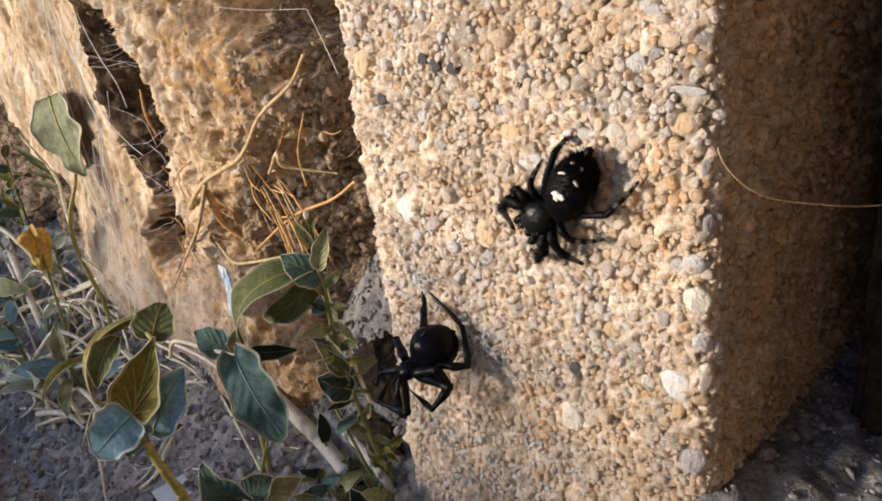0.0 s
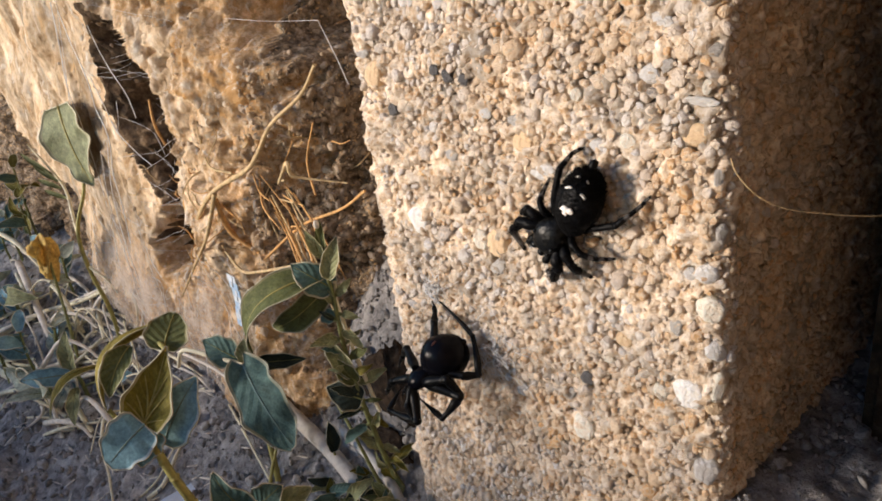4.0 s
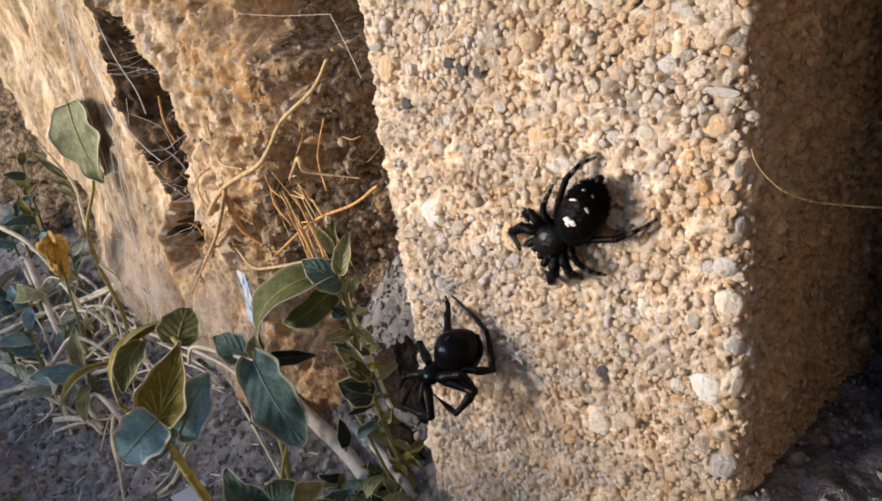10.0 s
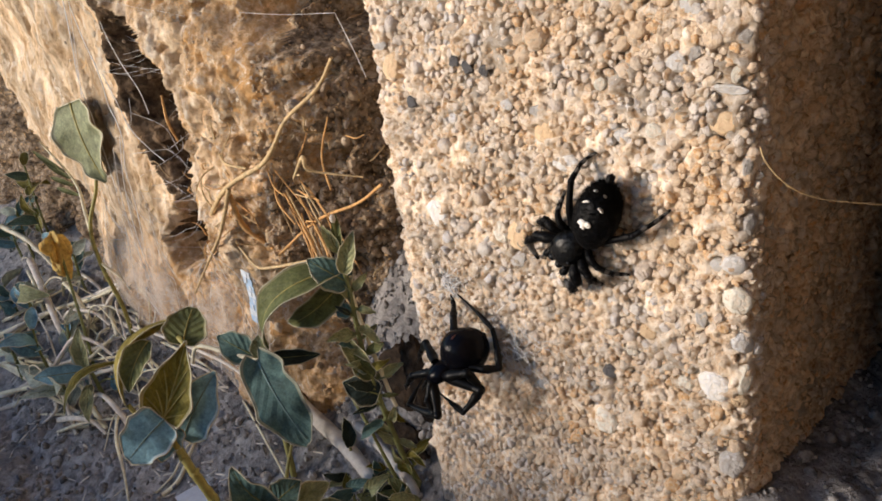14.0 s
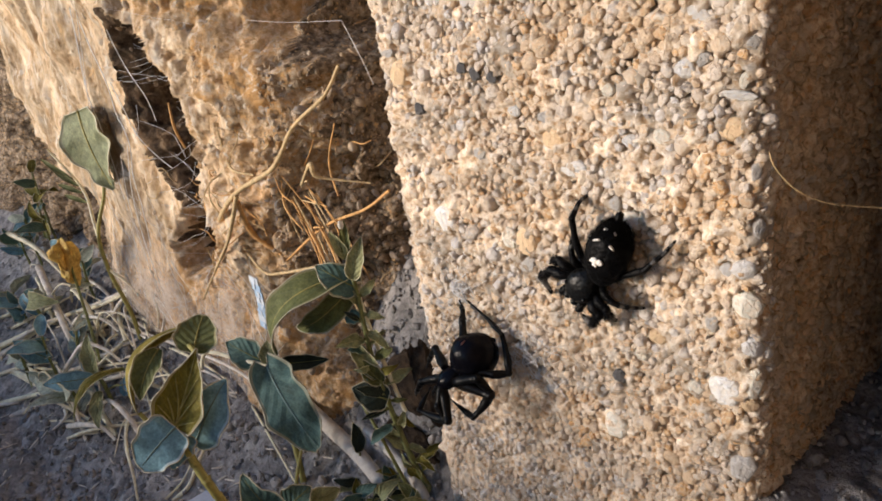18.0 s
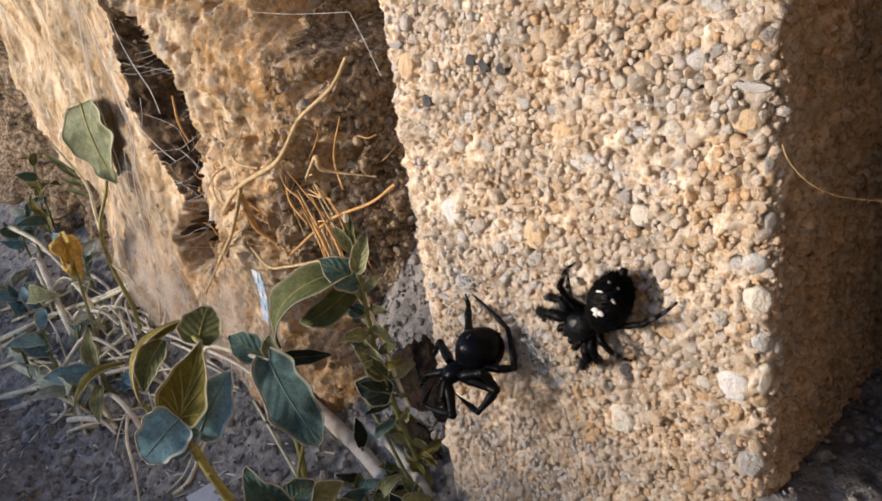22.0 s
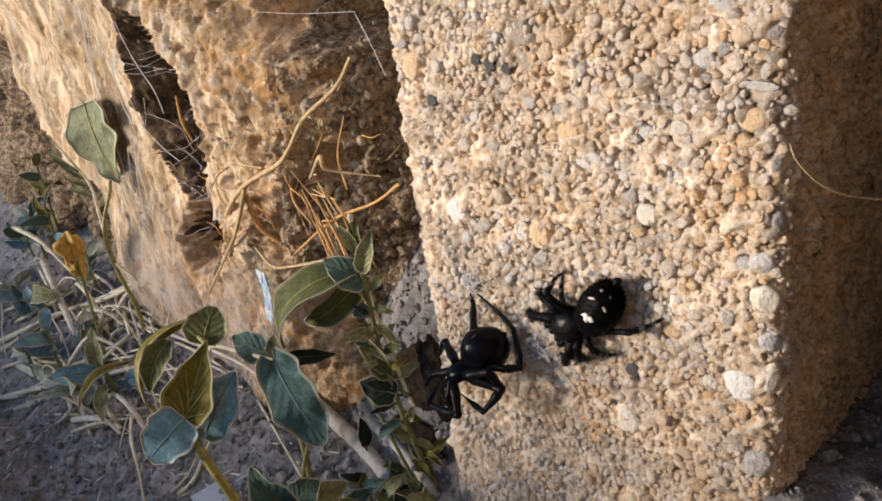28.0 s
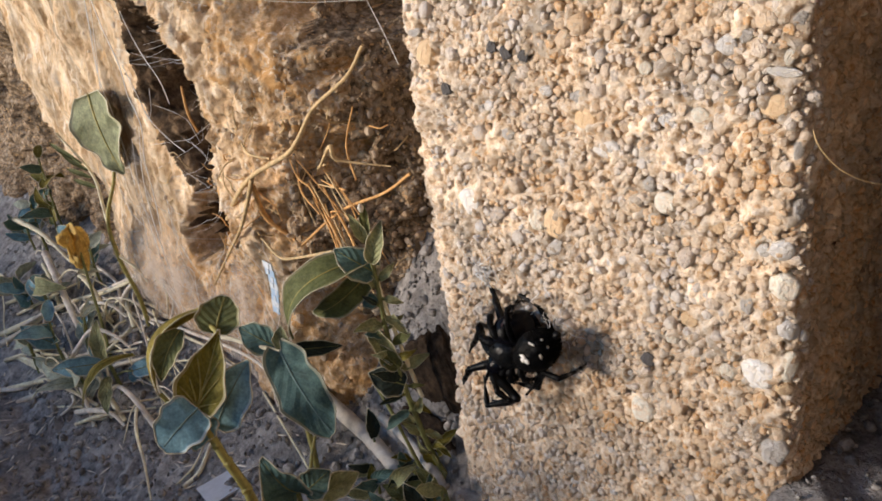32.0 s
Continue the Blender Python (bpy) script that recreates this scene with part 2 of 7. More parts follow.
def leaf_material(name, color, vein, margin, ribs=0.16):
    """A leaf by its own coordinates: u along, v across from -1 to 1 (held as 0 to 1)."""
    mat, n, l, b = nodes_of(name)
    uv = n.new("ShaderNodeUVMap")
    sep = n.new("ShaderNodeSeparateXYZ")
    l.new(uv.outputs[0], sep.inputs[0])

    def calc(op, a, c=0.0):
        m = n.new("ShaderNodeMath")
        m.operation = op
        for value, spot in ((a, m.inputs[0]), (c, m.inputs[1])):
            if isinstance(value, (int, float)):
                spot.default_value = value
            else:
                l.new(value, spot)
        return m.outputs[0]

    v = calc("ABSOLUTE", calc("SUBTRACT", calc("MULTIPLY", sep.outputs[1], 2.0), 1.0))
    side = calc("FRACT", calc("MULTIPLY", calc("SUBTRACT", sep.outputs[0], calc("MULTIPLY", v, 0.34)), 6.0))
    lines = calc("LESS_THAN", calc("ABSOLUTE", calc("SUBTRACT", side, 0.5)), 0.07)
    mid = calc("LESS_THAN", v, 0.03)
    edge = calc("GREATER_THAN", v, 0.88)
    a = noise_node(n, l, 3.0, 4, 0.65)
    r = ramp(n, [(0.3, tuple(c * 0.62 for c in color)), (0.7, tuple(c * 1.35 for c in color))])
    l.new(a.outputs[0], r.inputs[0])
    a2 = noise_node(n, l, 0.5, 4, 0.7)
    rr = ramp(n, [(0.34, (0.70, 0.72, 0.70)), (0.66, (1.22, 1.18, 1.12))])
    l.new(a2.outputs[0], rr.inputs[0])
    tone = mixed(n, l, 1.0, r.outputs[0], rr.outputs[0], "MULTIPLY")
    col = mixed(n, l, calc("MULTIPLY", lines, ribs), tone, vein)
    col = mixed(n, l, calc("MULTIPLY", mid, 0.8), col, vein)
    col = mixed(n, l, calc("MULTIPLY", edge, 0.75), col, margin)
    l.new(col, b.inputs["Base Color"])
    b.inputs["Roughness"].default_value, b.inputs["Specular IOR Level"].default_value = 0.72, 0.25
    wave = calc("ABSOLUTE", calc("SUBTRACT", side, 0.5))
    bumped(n, l, b, calc("ADD", calc("MULTIPLY", wave, ribs * 5), a.outputs[0]), 0.5, 0.7)
    t = n.new("ShaderNodeBsdfTranslucent")
    l.new(col, t.inputs[0])
    m = n.new("ShaderNodeMixShader")
    m.inputs[0].default_value = 0.22
    l.new(b.outputs[0], m.inputs[1])
    l.new(t.outputs[0], m.inputs[2])
    l.new(m.outputs[0], n["Material Output"].inputs[0])
    return mat


LEAF = {
    "teal": leaf_material("blue-green leaf", (0.12, 0.21, 0.19), (0.18, 0.28, 0.25), (0.46, 0.46, 0.33), 0.2),
    "blue": leaf_material("pale blue-green leaf", (0.22, 0.41, 0.50), (0.30, 0.47, 0.54), (0.58, 0.68, 0.69), 0.02),
    "green": leaf_material("dull green leaf", (0.15, 0.17, 0.065), (0.20, 0.22, 0.13), (0.42, 0.39, 0.22)),
    "olive": leaf_material("olive leaf underside", (0.22, 0.19, 0.035), (0.42, 0.35, 0.11), (0.52, 0.48, 0.28)),
    "pale": leaf_material("pale sage leaf", (0.34, 0.36, 0.19), (0.43, 0.42, 0.24), (0.66, 0.60, 0.36)),
    "dark": leaf_material("dark green leaf", (0.035, 0.05, 0.04), (0.05, 0.07, 0.05), (0.28, 0.28, 0.19)),
    "hanging": leaf_material("dull green leaf", (0.30, 0.33, 0.20), (0.44, 0.44, 0.26), (0.56, 0.55, 0.38), 0.10),
    "sage": leaf_material("dusty sage leaf", (0.48, 0.54, 0.46), (0.58, 0.61, 0.50), (0.72, 0.71, 0.58)),
    "yellow": leaf_material("yellowing leaf", (0.30, 0.24, 0.05), (0.42, 0.35, 0.12), (0.50, 0.44, 0.20)),
}
LEAF_RIM = plain("pale leaf margin", (0.55, 0.52, 0.38), 0.7, 0.2, 1.2, 0, 0.3)
STEM_BLUE = plain("blue-green rib", (0.16, 0.25, 0.23), 0.65, 0.2, 1.2)
STEM_GREEN = plain("green stem", (0.20, 0.21, 0.07), 0.6, 0.35, 1.5)
STEM_YELLOW = plain("yellow-green stem", (0.33, 0.29, 0.08), 0.6, 0.3, 1.5)
STRAW = plain("dry straw", (0.84, 0.73, 0.52), 0.7, 0.3, 3.0)
STRAW_GREY = plain("weathered straw", (0.72, 0.66, 0.56), 0.8, 0.3, 3.0)
ROOT = plain("dry tan root", (0.56, 0.41, 0.22), 0.8, 0.35, 1.4, 0, 0.3, 0.5)
ROOT_RED = plain("rust-brown rootlet", (0.60, 0.34, 0.13), 0.8, 0.35, 1.4, 0, 0.3)
PALE_STALK = plain("pale bleached stalk", (0.60, 0.56, 0.50), 0.7, 0.22, 2.2, 0, 0.3, 0.3)
SILK = plain("spider silk", (0.86, 0.86, 0.86), 0.4, 0.05, 3.0, 0.35)
ORANGE = plain("dried orange petal", (0.88, 0.52, 0.15), 0.75, 0.45, 1.6, 0.3)
BLUE_FOIL = plain("blue wrapper print", (0.36, 0.50, 0.66), 0.5, 0.3, 0.8)
WHITE_FOIL = plain("white wrapper", (0.60, 0.65, 0.70), 0.5, 0.25, 1.0)
PAPER = plain("pale paper scrap", (0.62, 0.66, 0.72), 0.7, 0.1, 2.0)
JUMPER_BLACK = plain("black hairy cuticle", (0.003, 0.003, 0.0035), 0.45, 0.5, 0.5, 0, 0.12, 0.5)
JUMPER_FUR = plain("black hairs", (0.0035, 0.0035, 0.0035), 0.6, 0.3, 0.4, 0, 0.07)
JUMPER_HEAD = plain("dark carapace with short hairs", (0.005, 0.0055, 0.006), 0.4, 0.4, 0.5, 0, 0.3, 0.12)
JUMPER_GREY = plain("grey leg hairs", (0.10, 0.092, 0.085), 0.7, 0.3, 0.4)
SPOT_WHITE = plain("white scales", (0.80, 0.76, 0.70), 0.6, 0.1, 0.3)
EYE = plain("glossy black eye", (0.006, 0.007, 0.008), 0.35, 0.1, 0.5, 0, 0.2)
FANG = plain("dark iridescent jaw", (0.02, 0.05, 0.045), 0.25, 0.3, 0.5)
WIDOW_BLACK = plain("glossy black cuticle", (0.004, 0.004, 0.006), 0.2, 0.3, 0.8, 0, 0.09, 0.2)
WIDOW_LEG = plain("black leg", (0.004, 0.004, 0.004), 0.4, 0.3, 0.8, 0, 0.16)
WIDOW_MARK = plain("dull red mark", (0.07, 0.02, 0.01), 0.4, 0.3, 0.6)


def sheet_material():
    mat, n, l, b = nodes_of("thin web sheet")
    b.inputs["Base Color"].default_value = (0.66, 0.565, 0.475, 1)
    b.inputs["Roughness"].default_value = 0.7
    a, c = noise_node(n, l, 7.0, 4, 0.65), noise_node(n, l, 0.7, 3, 0.7)
    r = ramp(n, [(0.28, (0.05, 0.05, 0.05)), (0.64, (0.74, 0.74, 0.74))])
    l.new(a.outputs[0], r.inputs[0])
    r2 = ramp(n, [(0.3, (0.35, 0.35, 0.35)), (0.65, (1, 1, 1))])
    l.new(c.outputs[0], r2.inputs[0])
    alpha = mixed(n, l, 1.0, r.outputs[0], r2.outputs[0], "MULTIPLY")
    uv = n.new("ShaderNodeUVMap")
    sep = n.new("ShaderNodeSeparateXYZ")
    l.new(uv.outputs[0], sep.inputs[0])
    alpha = mixed(n, l, 1.0, alpha, sep.outputs[1], "MULTIPLY")
    l.new(alpha, b.inputs["Alpha"])
    return mat


WEB_SHEET = sheet_material()


# ---- mesh building; coordinates in units of MM ----
class Geo:
    """Vertices and faces gathered for one mesh."""

    def __init__(self):
        self.v, self.f, self.uv, self.count = [], [], [], 0

    def add(self, verts, faces, uv=None):
        verts = np.asarray(verts, float).reshape(-1, 3)
        self.v.append(verts)
        self.f.extend([tuple(i + self.count for i in face) for face in faces])
        self.uv.append(np.asarray(uv, float) if uv is not None else np.zeros((len(verts), 2)))
        self.count += len(verts)
        return self

    def mesh(self, name, mat, smooth=True, origin=(0, 0, 0)):
        me = bpy.data.meshes.new(name)
        verts = (np.concatenate(self.v) - np.asarray(origin, float)) * MM
        me.from_pydata(verts.tolist(), [], self.f)
        uvs = np.concatenate(self.uv)
        if uvs.any():
            layer = me.uv_layers.new(name="UVMap")
            idx = np.empty(len(me.loops), dtype=np.int32)
            me.loops.foreach_get("vertex_index", idx)
            layer.data.foreach_set("uv", uvs[idx].astype(np.float32).ravel())
        me.materials.append(mat)
        me.polygons.foreach_set("use_smooth", [smooth] * len(me.polygons))
        me.update()
        return me


def part(name, geo, mat, parent=None, label="", origin=(0, 0, 0), smooth=True, kind=""):
    ob = new(name, geo.mesh(name, mat, smooth, origin))
    ob.location = U(*origin)
    if parent is not None:
        ob.parent = parent
    return tagged(ob, label, "", "", kind)


def empty(name, at, label, category, group="", kind=""):
    ob = new(name)
    ob.empty_display_size = 0.005
    ob.location = U(*at)
    return tagged(ob, label, category, group, kind)


def curve(points, n=6):
    """A smooth line through the points."""
    p = [np.asarray(q, float) for q in points]
    p = [2 * p[0] - p[1], *p, 2 * p[-1] - p[-2]]
    out = []
    for i in range(1, len(p) - 2):
        for k in range(n):
            t = k / n
            out.append(0.5 * (2 * p[i] + (p[i + 1] - p[i - 1]) * t + (2 * p[i - 1] - 5 * p[i] + 4 * p[i + 1] - p[i + 2]) * t * t
                              + (3 * p[i] - 3 * p[i + 1] + p[i + 2] - p[i - 1]) * t ** 3))
    out.append(p[-2])
    return np.array(out)


def tube(points, radii, sides=6, wobble=0.0, seed=0):
    pts = np.asarray(points, float)
    m = len(pts)
    rad = np.interp(np.linspace(0, 1, m), np.linspace(0, 1, len(radii)), radii)
    tang = np.gradient(pts, axis=0)
    tang /= np.linalg.norm(tang, axis=1)[:, None] + 1e-9
    ref = np.array([0.0, 0.0, 1.0]) if abs(tang[0][2]) < 0.9 else np.array([1.0, 0.0, 0.0])
    verts = []
    rng = np.random.RandomState(seed)
    for i in range(m):
        a = np.cross(tang[i], ref)
        a /= np.linalg.norm(a) + 1e-9
        b = np.cross(tang[i], a)
        ref = np.cross(a, tang[i])
        for k in range(sides):
            th = 2 * math.pi * k / sides
            r = rad[i] * (1 + wobble * rng.uniform(-1, 1))
            verts.append(pts[i] + r * (math.cos(th) * a + math.sin(th) * b))
    faces = [(i * sides + k, i * sides + (k + 1) % sides, (i + 1) * sides + (k + 1) % sides, (i + 1) * sides + k)
             for i in range(m - 1) for k in range(sides)]
    faces.append(tuple(range(sides)))
    faces.append(tuple(reversed(range((m - 1) * sides, m * sides))))
    return np.array(verts), faces


BALLS = {}


def ball(level):
    if level not in BALLS:
        bm = bmesh.new()
        bmesh.ops.create_icosphere(bm, subdivisions=level, radius=1.0)
        bm.verts.ensure_lookup_table()
        BALLS[level] = (np.array([v.co[:] for v in bm.verts]), [tuple(v.index for v in f.verts) for f in bm.faces])
        bm.free()
    return BALLS[level]


def blob(center, radii, level=2, rough=0.0, seed=0, turn=None, scale=1.0, box=1.0):
    v, f = ball(level)
    v = v.copy()
    if box != 1.0:
        v = np.sign(v) * np.abs(v) ** box
    if rough:
        v *= (1 + rough * vnoise(v[:, 0] * scale + seed * 7.1, v[:, 1] * scale, v[:, 2] * scale, seed))[:, None]
    v = v * np.asarray(radii, float)
    if turn is not None:
        v = v @ np.array(turn).T
    return v + np.asarray(center, float), f


def chipped(center, radii, level=2, seed=0, turn=None, cuts=8, depth=0.62, rough=0.14, flat=None):
    """A broken pebble: a lump cut by flat faces."""
    v, f = ball(level)
    rng = np.random.RandomState(seed)
    v = v * (1 + rough * vnoise(v[:, 0] * 2.2 + seed, v[:, 1] * 2.2, v[:, 2] * 2.2, seed % 97))[:, None]
    for k in range(cuts):
        d = rng.normal(size=3)
        d /= np.linalg.norm(d)
        h = rng.uniform(depth, 0.95)
        if flat and k == 0:
            d, h = np.array([0.12, 0.1, 0.98]), flat
        over = np.clip(v @ d - h, 0, None)
        v = v - over[:, None] * d * 0.92
    v = v * np.asarray(radii, float)
    if turn is not None:
        v = v @ np.array(turn).T
    return v + np.asarray(center, float), f


def any_turn(rng):
    return np.array(Euler(rng.uniform(0, 6.28, 3)).to_matrix())


def grid_faces(nu, nv):
    return [(i * nv + j, i * nv + j + 1, (i + 1) * nv + j + 1, (i + 1) * nv + j) for i in range(nu - 1) for j in range(nv - 1)]


# ---- ground ----
def ground_height(x, y):
    x, y = np.broadcast_arrays(np.asarray(x, float), np.asarray(y, float))
    bank = np.where(y < 0, -28 + 28 * np.clip((y + 45) / 45, 0, 1), np.clip(0.62 * (y - 8 * step(-75, -55, x) * step(-30, -42, x)), 0, 30) * (1 - 0.92 * step(15, 50, x)))
    bank = bank + 0.75 * np.clip(y, 0, 42) * step(-44, -31, x + 1.1 * np.clip(y - 11, 0, 16)) * step(20, 2, x)
    # the soil lies higher at the block's shaded side
    bank = bank + (33 - bank) * step(52, 61, x) * step(-16, -2, y)
    # mound added out of view to keep the low sun off the soil
    rise = (80 + 6 * step(-290, -210, x)) * step(-150, -290, y) * step(-1500, -700, y)
    # extra hump on it that shades the recess and the block's foot
    rise = rise + 17 * np.exp(-((x + 165) / 58) ** 2) * step(-150, -290, y) * step(-700, -400, y)
    near = np.exp(-((x + 60) / 400) ** 2 - ((y + 10) / 400) ** 2)
    return bank + rise + near * (1.5 * fbm(x, y, 0, 11, 4, 3) + 1.7 * np.abs(fbm(x, y, 5, 3.4, 3, 9)))


def build_ground():
    def axis(a, b, fine, far):
        inner = np.arange(a, b + fine, fine)
        grow, d = [], fine
        p = 0.0
        while p < far:
            d *= 1.35
            p += d
            grow.append(p)
        return np.concatenate([a - np.array(grow[::-1]), inner, inner[-1] + np.array(grow)])
    xs, ys = axis(-300, 100, 1.4, 3e5), axis(-95, 75, 1.4, 3e5)
    gx, gy = np.meshgrid(xs, ys, indexing="ij")
    gz = ground_height(gx, gy)
    geo = Geo().add(np.stack([gx, gy, gz], -1).reshape(-1, 3), [f[::-1] for f in grid_faces(len(xs), len(ys))])
    tagged(part("ground", geo, SOIL), "dry grey crumbly soil banked up against the wall", "soil", "", "structure")
    rng = np.random.RandomState(5)
    crumbs = Geo()
    for _ in range(4200):
        x, y = rng.uniform(-270, 8), rng.uniform(-85, 38)
        r = 0.35 * rng.uniform(0.6, 1) * (1 + 3.2 * rng.uniform() ** 5)
        crumbs.add(*blob((x, y, float(ground_height(x, y)) + r * 0.25), (r * rng.uniform(.8, 1.5), r * rng.uniform(.8, 1.4), r * rng.uniform(.5, .9)), 1 if r < 0.8 else 2, 0.35, rng.randint(999), any_turn(rng), 1.6))
    for _ in range(1300):
        x, y = rng.uniform(-60, -1), rng.uniform(2, 42)
        r = 0.25 + 0.5 * rng.uniform() ** 3
        crumbs.add(*blob((x, y, float(ground_height(x, y)) + r * 0.2), (r * rng.uniform(.8, 1.4), r, r * rng.uniform(.6, 1)), 2, 0.35, rng.randint(999), any_turn(rng), 1.6))
    for _ in range(420):
        x, y = rng.uniform(62.5, 82), rng.uniform(-6, 44)
        r = 0.3 * rng.uniform(0.6, 1) * (1 + 3.0 * rng.uniform() ** 4)
        crumbs.add(*blob((x, y, float(ground_height(x, y)) + r * 0.25), (r * rng.uniform(.8, 1.6), r * rng.uniform(.8, 1.4), r * rng.uniform(.5, .9)), 1 if r < 0.6 else 2, 0.35, rng.randint(999), any_turn(rng), 1.6))
    for _ in range(900):
        x, y = rng.uniform(-150, 4), rng.uniform(-66, -2)
        r = 0.55 + 1.0 * rng.uniform() ** 3
        crumbs.add(*chipped((x, y, float(ground_height(x, y)) + r * 0.25), (r * rng.uniform(.8, 1.4), r, r * rng.uniform(.5, .9)), 2, rng.randint(999), any_turn(rng), 7))
    bits = Geo()
    for _ in range(240):
        x, y = rng.uniform(-200, -5), rng.uniform(-62, -4)
        n = rng.uniform(0.8, 3.2)
        turn = np.array(Euler((rng.uniform(-.3, .3), rng.uniform(-.3, .3), rng.uniform(0, 6.28))).to_matrix())
        bits.add(*blob((x, y, float(ground_height(x, y)) + 0.35), (n, rng.uniform(0.15, 0.4), 0.16), 2, 0.25, rng.randint(999), turn, 1.5))
    tagged(part("straw_bits", bits, STRAW_GREY), "small pale straw bits and flakes on the soil", "litter", "", "stuff")
    tagged(part("soil_crumbs", crumbs, CRUMB), "loose grey soil crumbs and grit on the ground", "soil", "", "stuff")


# ---- the pebbled concrete block ----
BLOCK_W, BLOCK_R, EDGE_R = 62.0, 5.5, 3.0


def edge_lean(x, z):
    """The block's far edge leans in towards its top, and its near edge out."""
    return -0.024 * (z - 40) * step(50, 62, x) - (0.8 + 0.028 * np.clip(z - 58, 0, 40)) * step(13, 2, x)


def skin_point(u, z, out):
    """A point of the block's skin: u runs along left side, front and right side; out is proud of the skin."""
    R, Q, LEFT = BLOCK_R, EDGE_R, 45.0
    a1 = LEFT - R
    a2 = a1 + R * math.pi / 2
    a3 = a2 + BLOCK_W - R - Q
    a4 = a3 + Q * math.pi / 2
    if u < a1:
        return np.array([0 - out, LEFT - u, z]), np.array([-1.0, 0, 0])
    if u < a2:
        th = (u - a1) / R
        n = np.array([-math.cos(th), -math.sin(th), 0])
        return np.array([R, R, z]) + n * (R + out), n
    if u < a3:
        return np.array([R + u - a2, -out, z]), np.array([0, -1.0, 0])
    if u < a4:
        th = (u - a3) / Q
        n = np.array([math.sin(th), -math.cos(th), 0])
        return np.array([BLOCK_W - Q, Q, z]) + n * (Q + out), n
    return np.array([BLOCK_W + out, Q + u - a4, z]), np.array([1.0, 0, 0])


def block_point(u, z, out):
    p, n = skin_point(u, z, out)
    return p + np.array([float(edge_lean(p[0], z)), 0, 0]), n


def front_u(x):
    return 45.0 - BLOCK_R + BLOCK_R * math.pi / 2 + x - BLOCK_R


EDGE_STONES = [  # x, z, half width, half height, turn, tone
    (58.2, 87.3, 2.2, 0.6, -3, "white"), (57.4, 83.6, 2.0, 1.5, 10, "tan"), (58.6, 88.9, 0.7, 1.1, -20, "cream"), (59.1, 67.5, 1.6, 1.5, 20, "quartz"), (57.1, 67.1, 0.9, 1.0, 0, "quartz"),
    (59.6, 63.1, 2.1, 2.2, 0, "cream"), (60.5, 57.4, 1.4, 1.8, 30, "quartz"), (57.4, 50.5, 2.5, 2.6, 10, "white"), (60.8, 52.5, 1.3, 2.7, -10, "cream"), (60.6, 49.3, 1.3, 1.1, 0, "tan"),
    (60.0, 39.8, 2.3, 2.4, 5, "grey"), (59.3, 92.5, 1.1, 0.8, 20, "grey"), (54.0, 90.8, 0.9, 1.0, -30, "grey"), (53.3, 95.4, 1.6, 1.0, -20, "quartz"), (60.1, 79.0, 0.8, 1.5, 0, "grey"),
    (61.0, 72.5, 1.0, 1.4, 0, "grey")]
UPPER_STONES = [  # the same, on the face
    (18.7, 88.2, 0.85, 0.65, 20, "dark"), (21.2, 87.5, 0.75, 0.85, 50, "dark"), (24.2, 87.3, 0.8, 0.65, 0, "dark"), (9.0, 81.7, 0.9, 0.8, 40, "dark"), (4.9, 86.5, 2.1, 2.8, -8, "tan"),
    (2.8, 89.6, 2.6, 0.7, 5, "grey"), (11.1, 64.1, 2.6, 2.7, 25, "white"), (33.6, 79.8, 2.2, 2.0, 10, "tan"), (32.3, 82.6, 1.5, 0.9, 0, "grey"), (44.5, 70.4, 2.1, 1.8, 30, "cream"),
    (27.4, 63.8, 2.3, 2.9, 15, "tan"), (42.0, 86.8, 1.2, 1.1, 0, "cream"), (42.1, 46.9, 1.5, 1.3, 0, "dark"), (40.8, 38.0, 2.5, 2.7, 10, "cream"), (55.5, 59.7, 1.1, 1.5, 10, "grey")]
LOWER_STONES = [  # the same, on the face
    (1.2, 43.6, 1.5, 2.0, 25, "white"),
    (51.8, 89.7, 1.3, 1.3, 20, "quartz"), (27.3, 82.9, 1.2, 0.9, 0, "quartz"), (42.6, 72.6, 1.1, 1.2, 20, "grey"), (45.6, 51.6, 1.2, 1.1, 0, "cream"), (27.2, 60.2, 2.3, 1.3, 30, "grey"),
    (30.0, 39.9, 1.6, 1.2, 20, "grey"), (38.9, 43.0, 1.3, 1.1, 0, "grey"), (36.4, 76.1, 2.3, 1.4, 10, "quartz"), (20.2, 76.2, 1.6, 1.2, 0, "grey"), (23.9, 63.9, 2.0, 2.2, 10, "cream"),
    (51.7, 68.6, 1.0, 0.9, 0, "tan"), (48.2, 55.1, 1.6, 1.2, 0, "tan"), (53.3, 49.4, 1.4, 1.4, 0, "cream"), (49.0, 81.9, 1.5, 1.2, 0, "cream"), (44.9, 80.8, 1.2, 1.0, 0, "quartz"),
    (36.6, 60.0, 1.3, 1.8, 10, "quartz")]
NAMED_STONES = EDGE_STONES + UPPER_STONES + LOWER_STONES


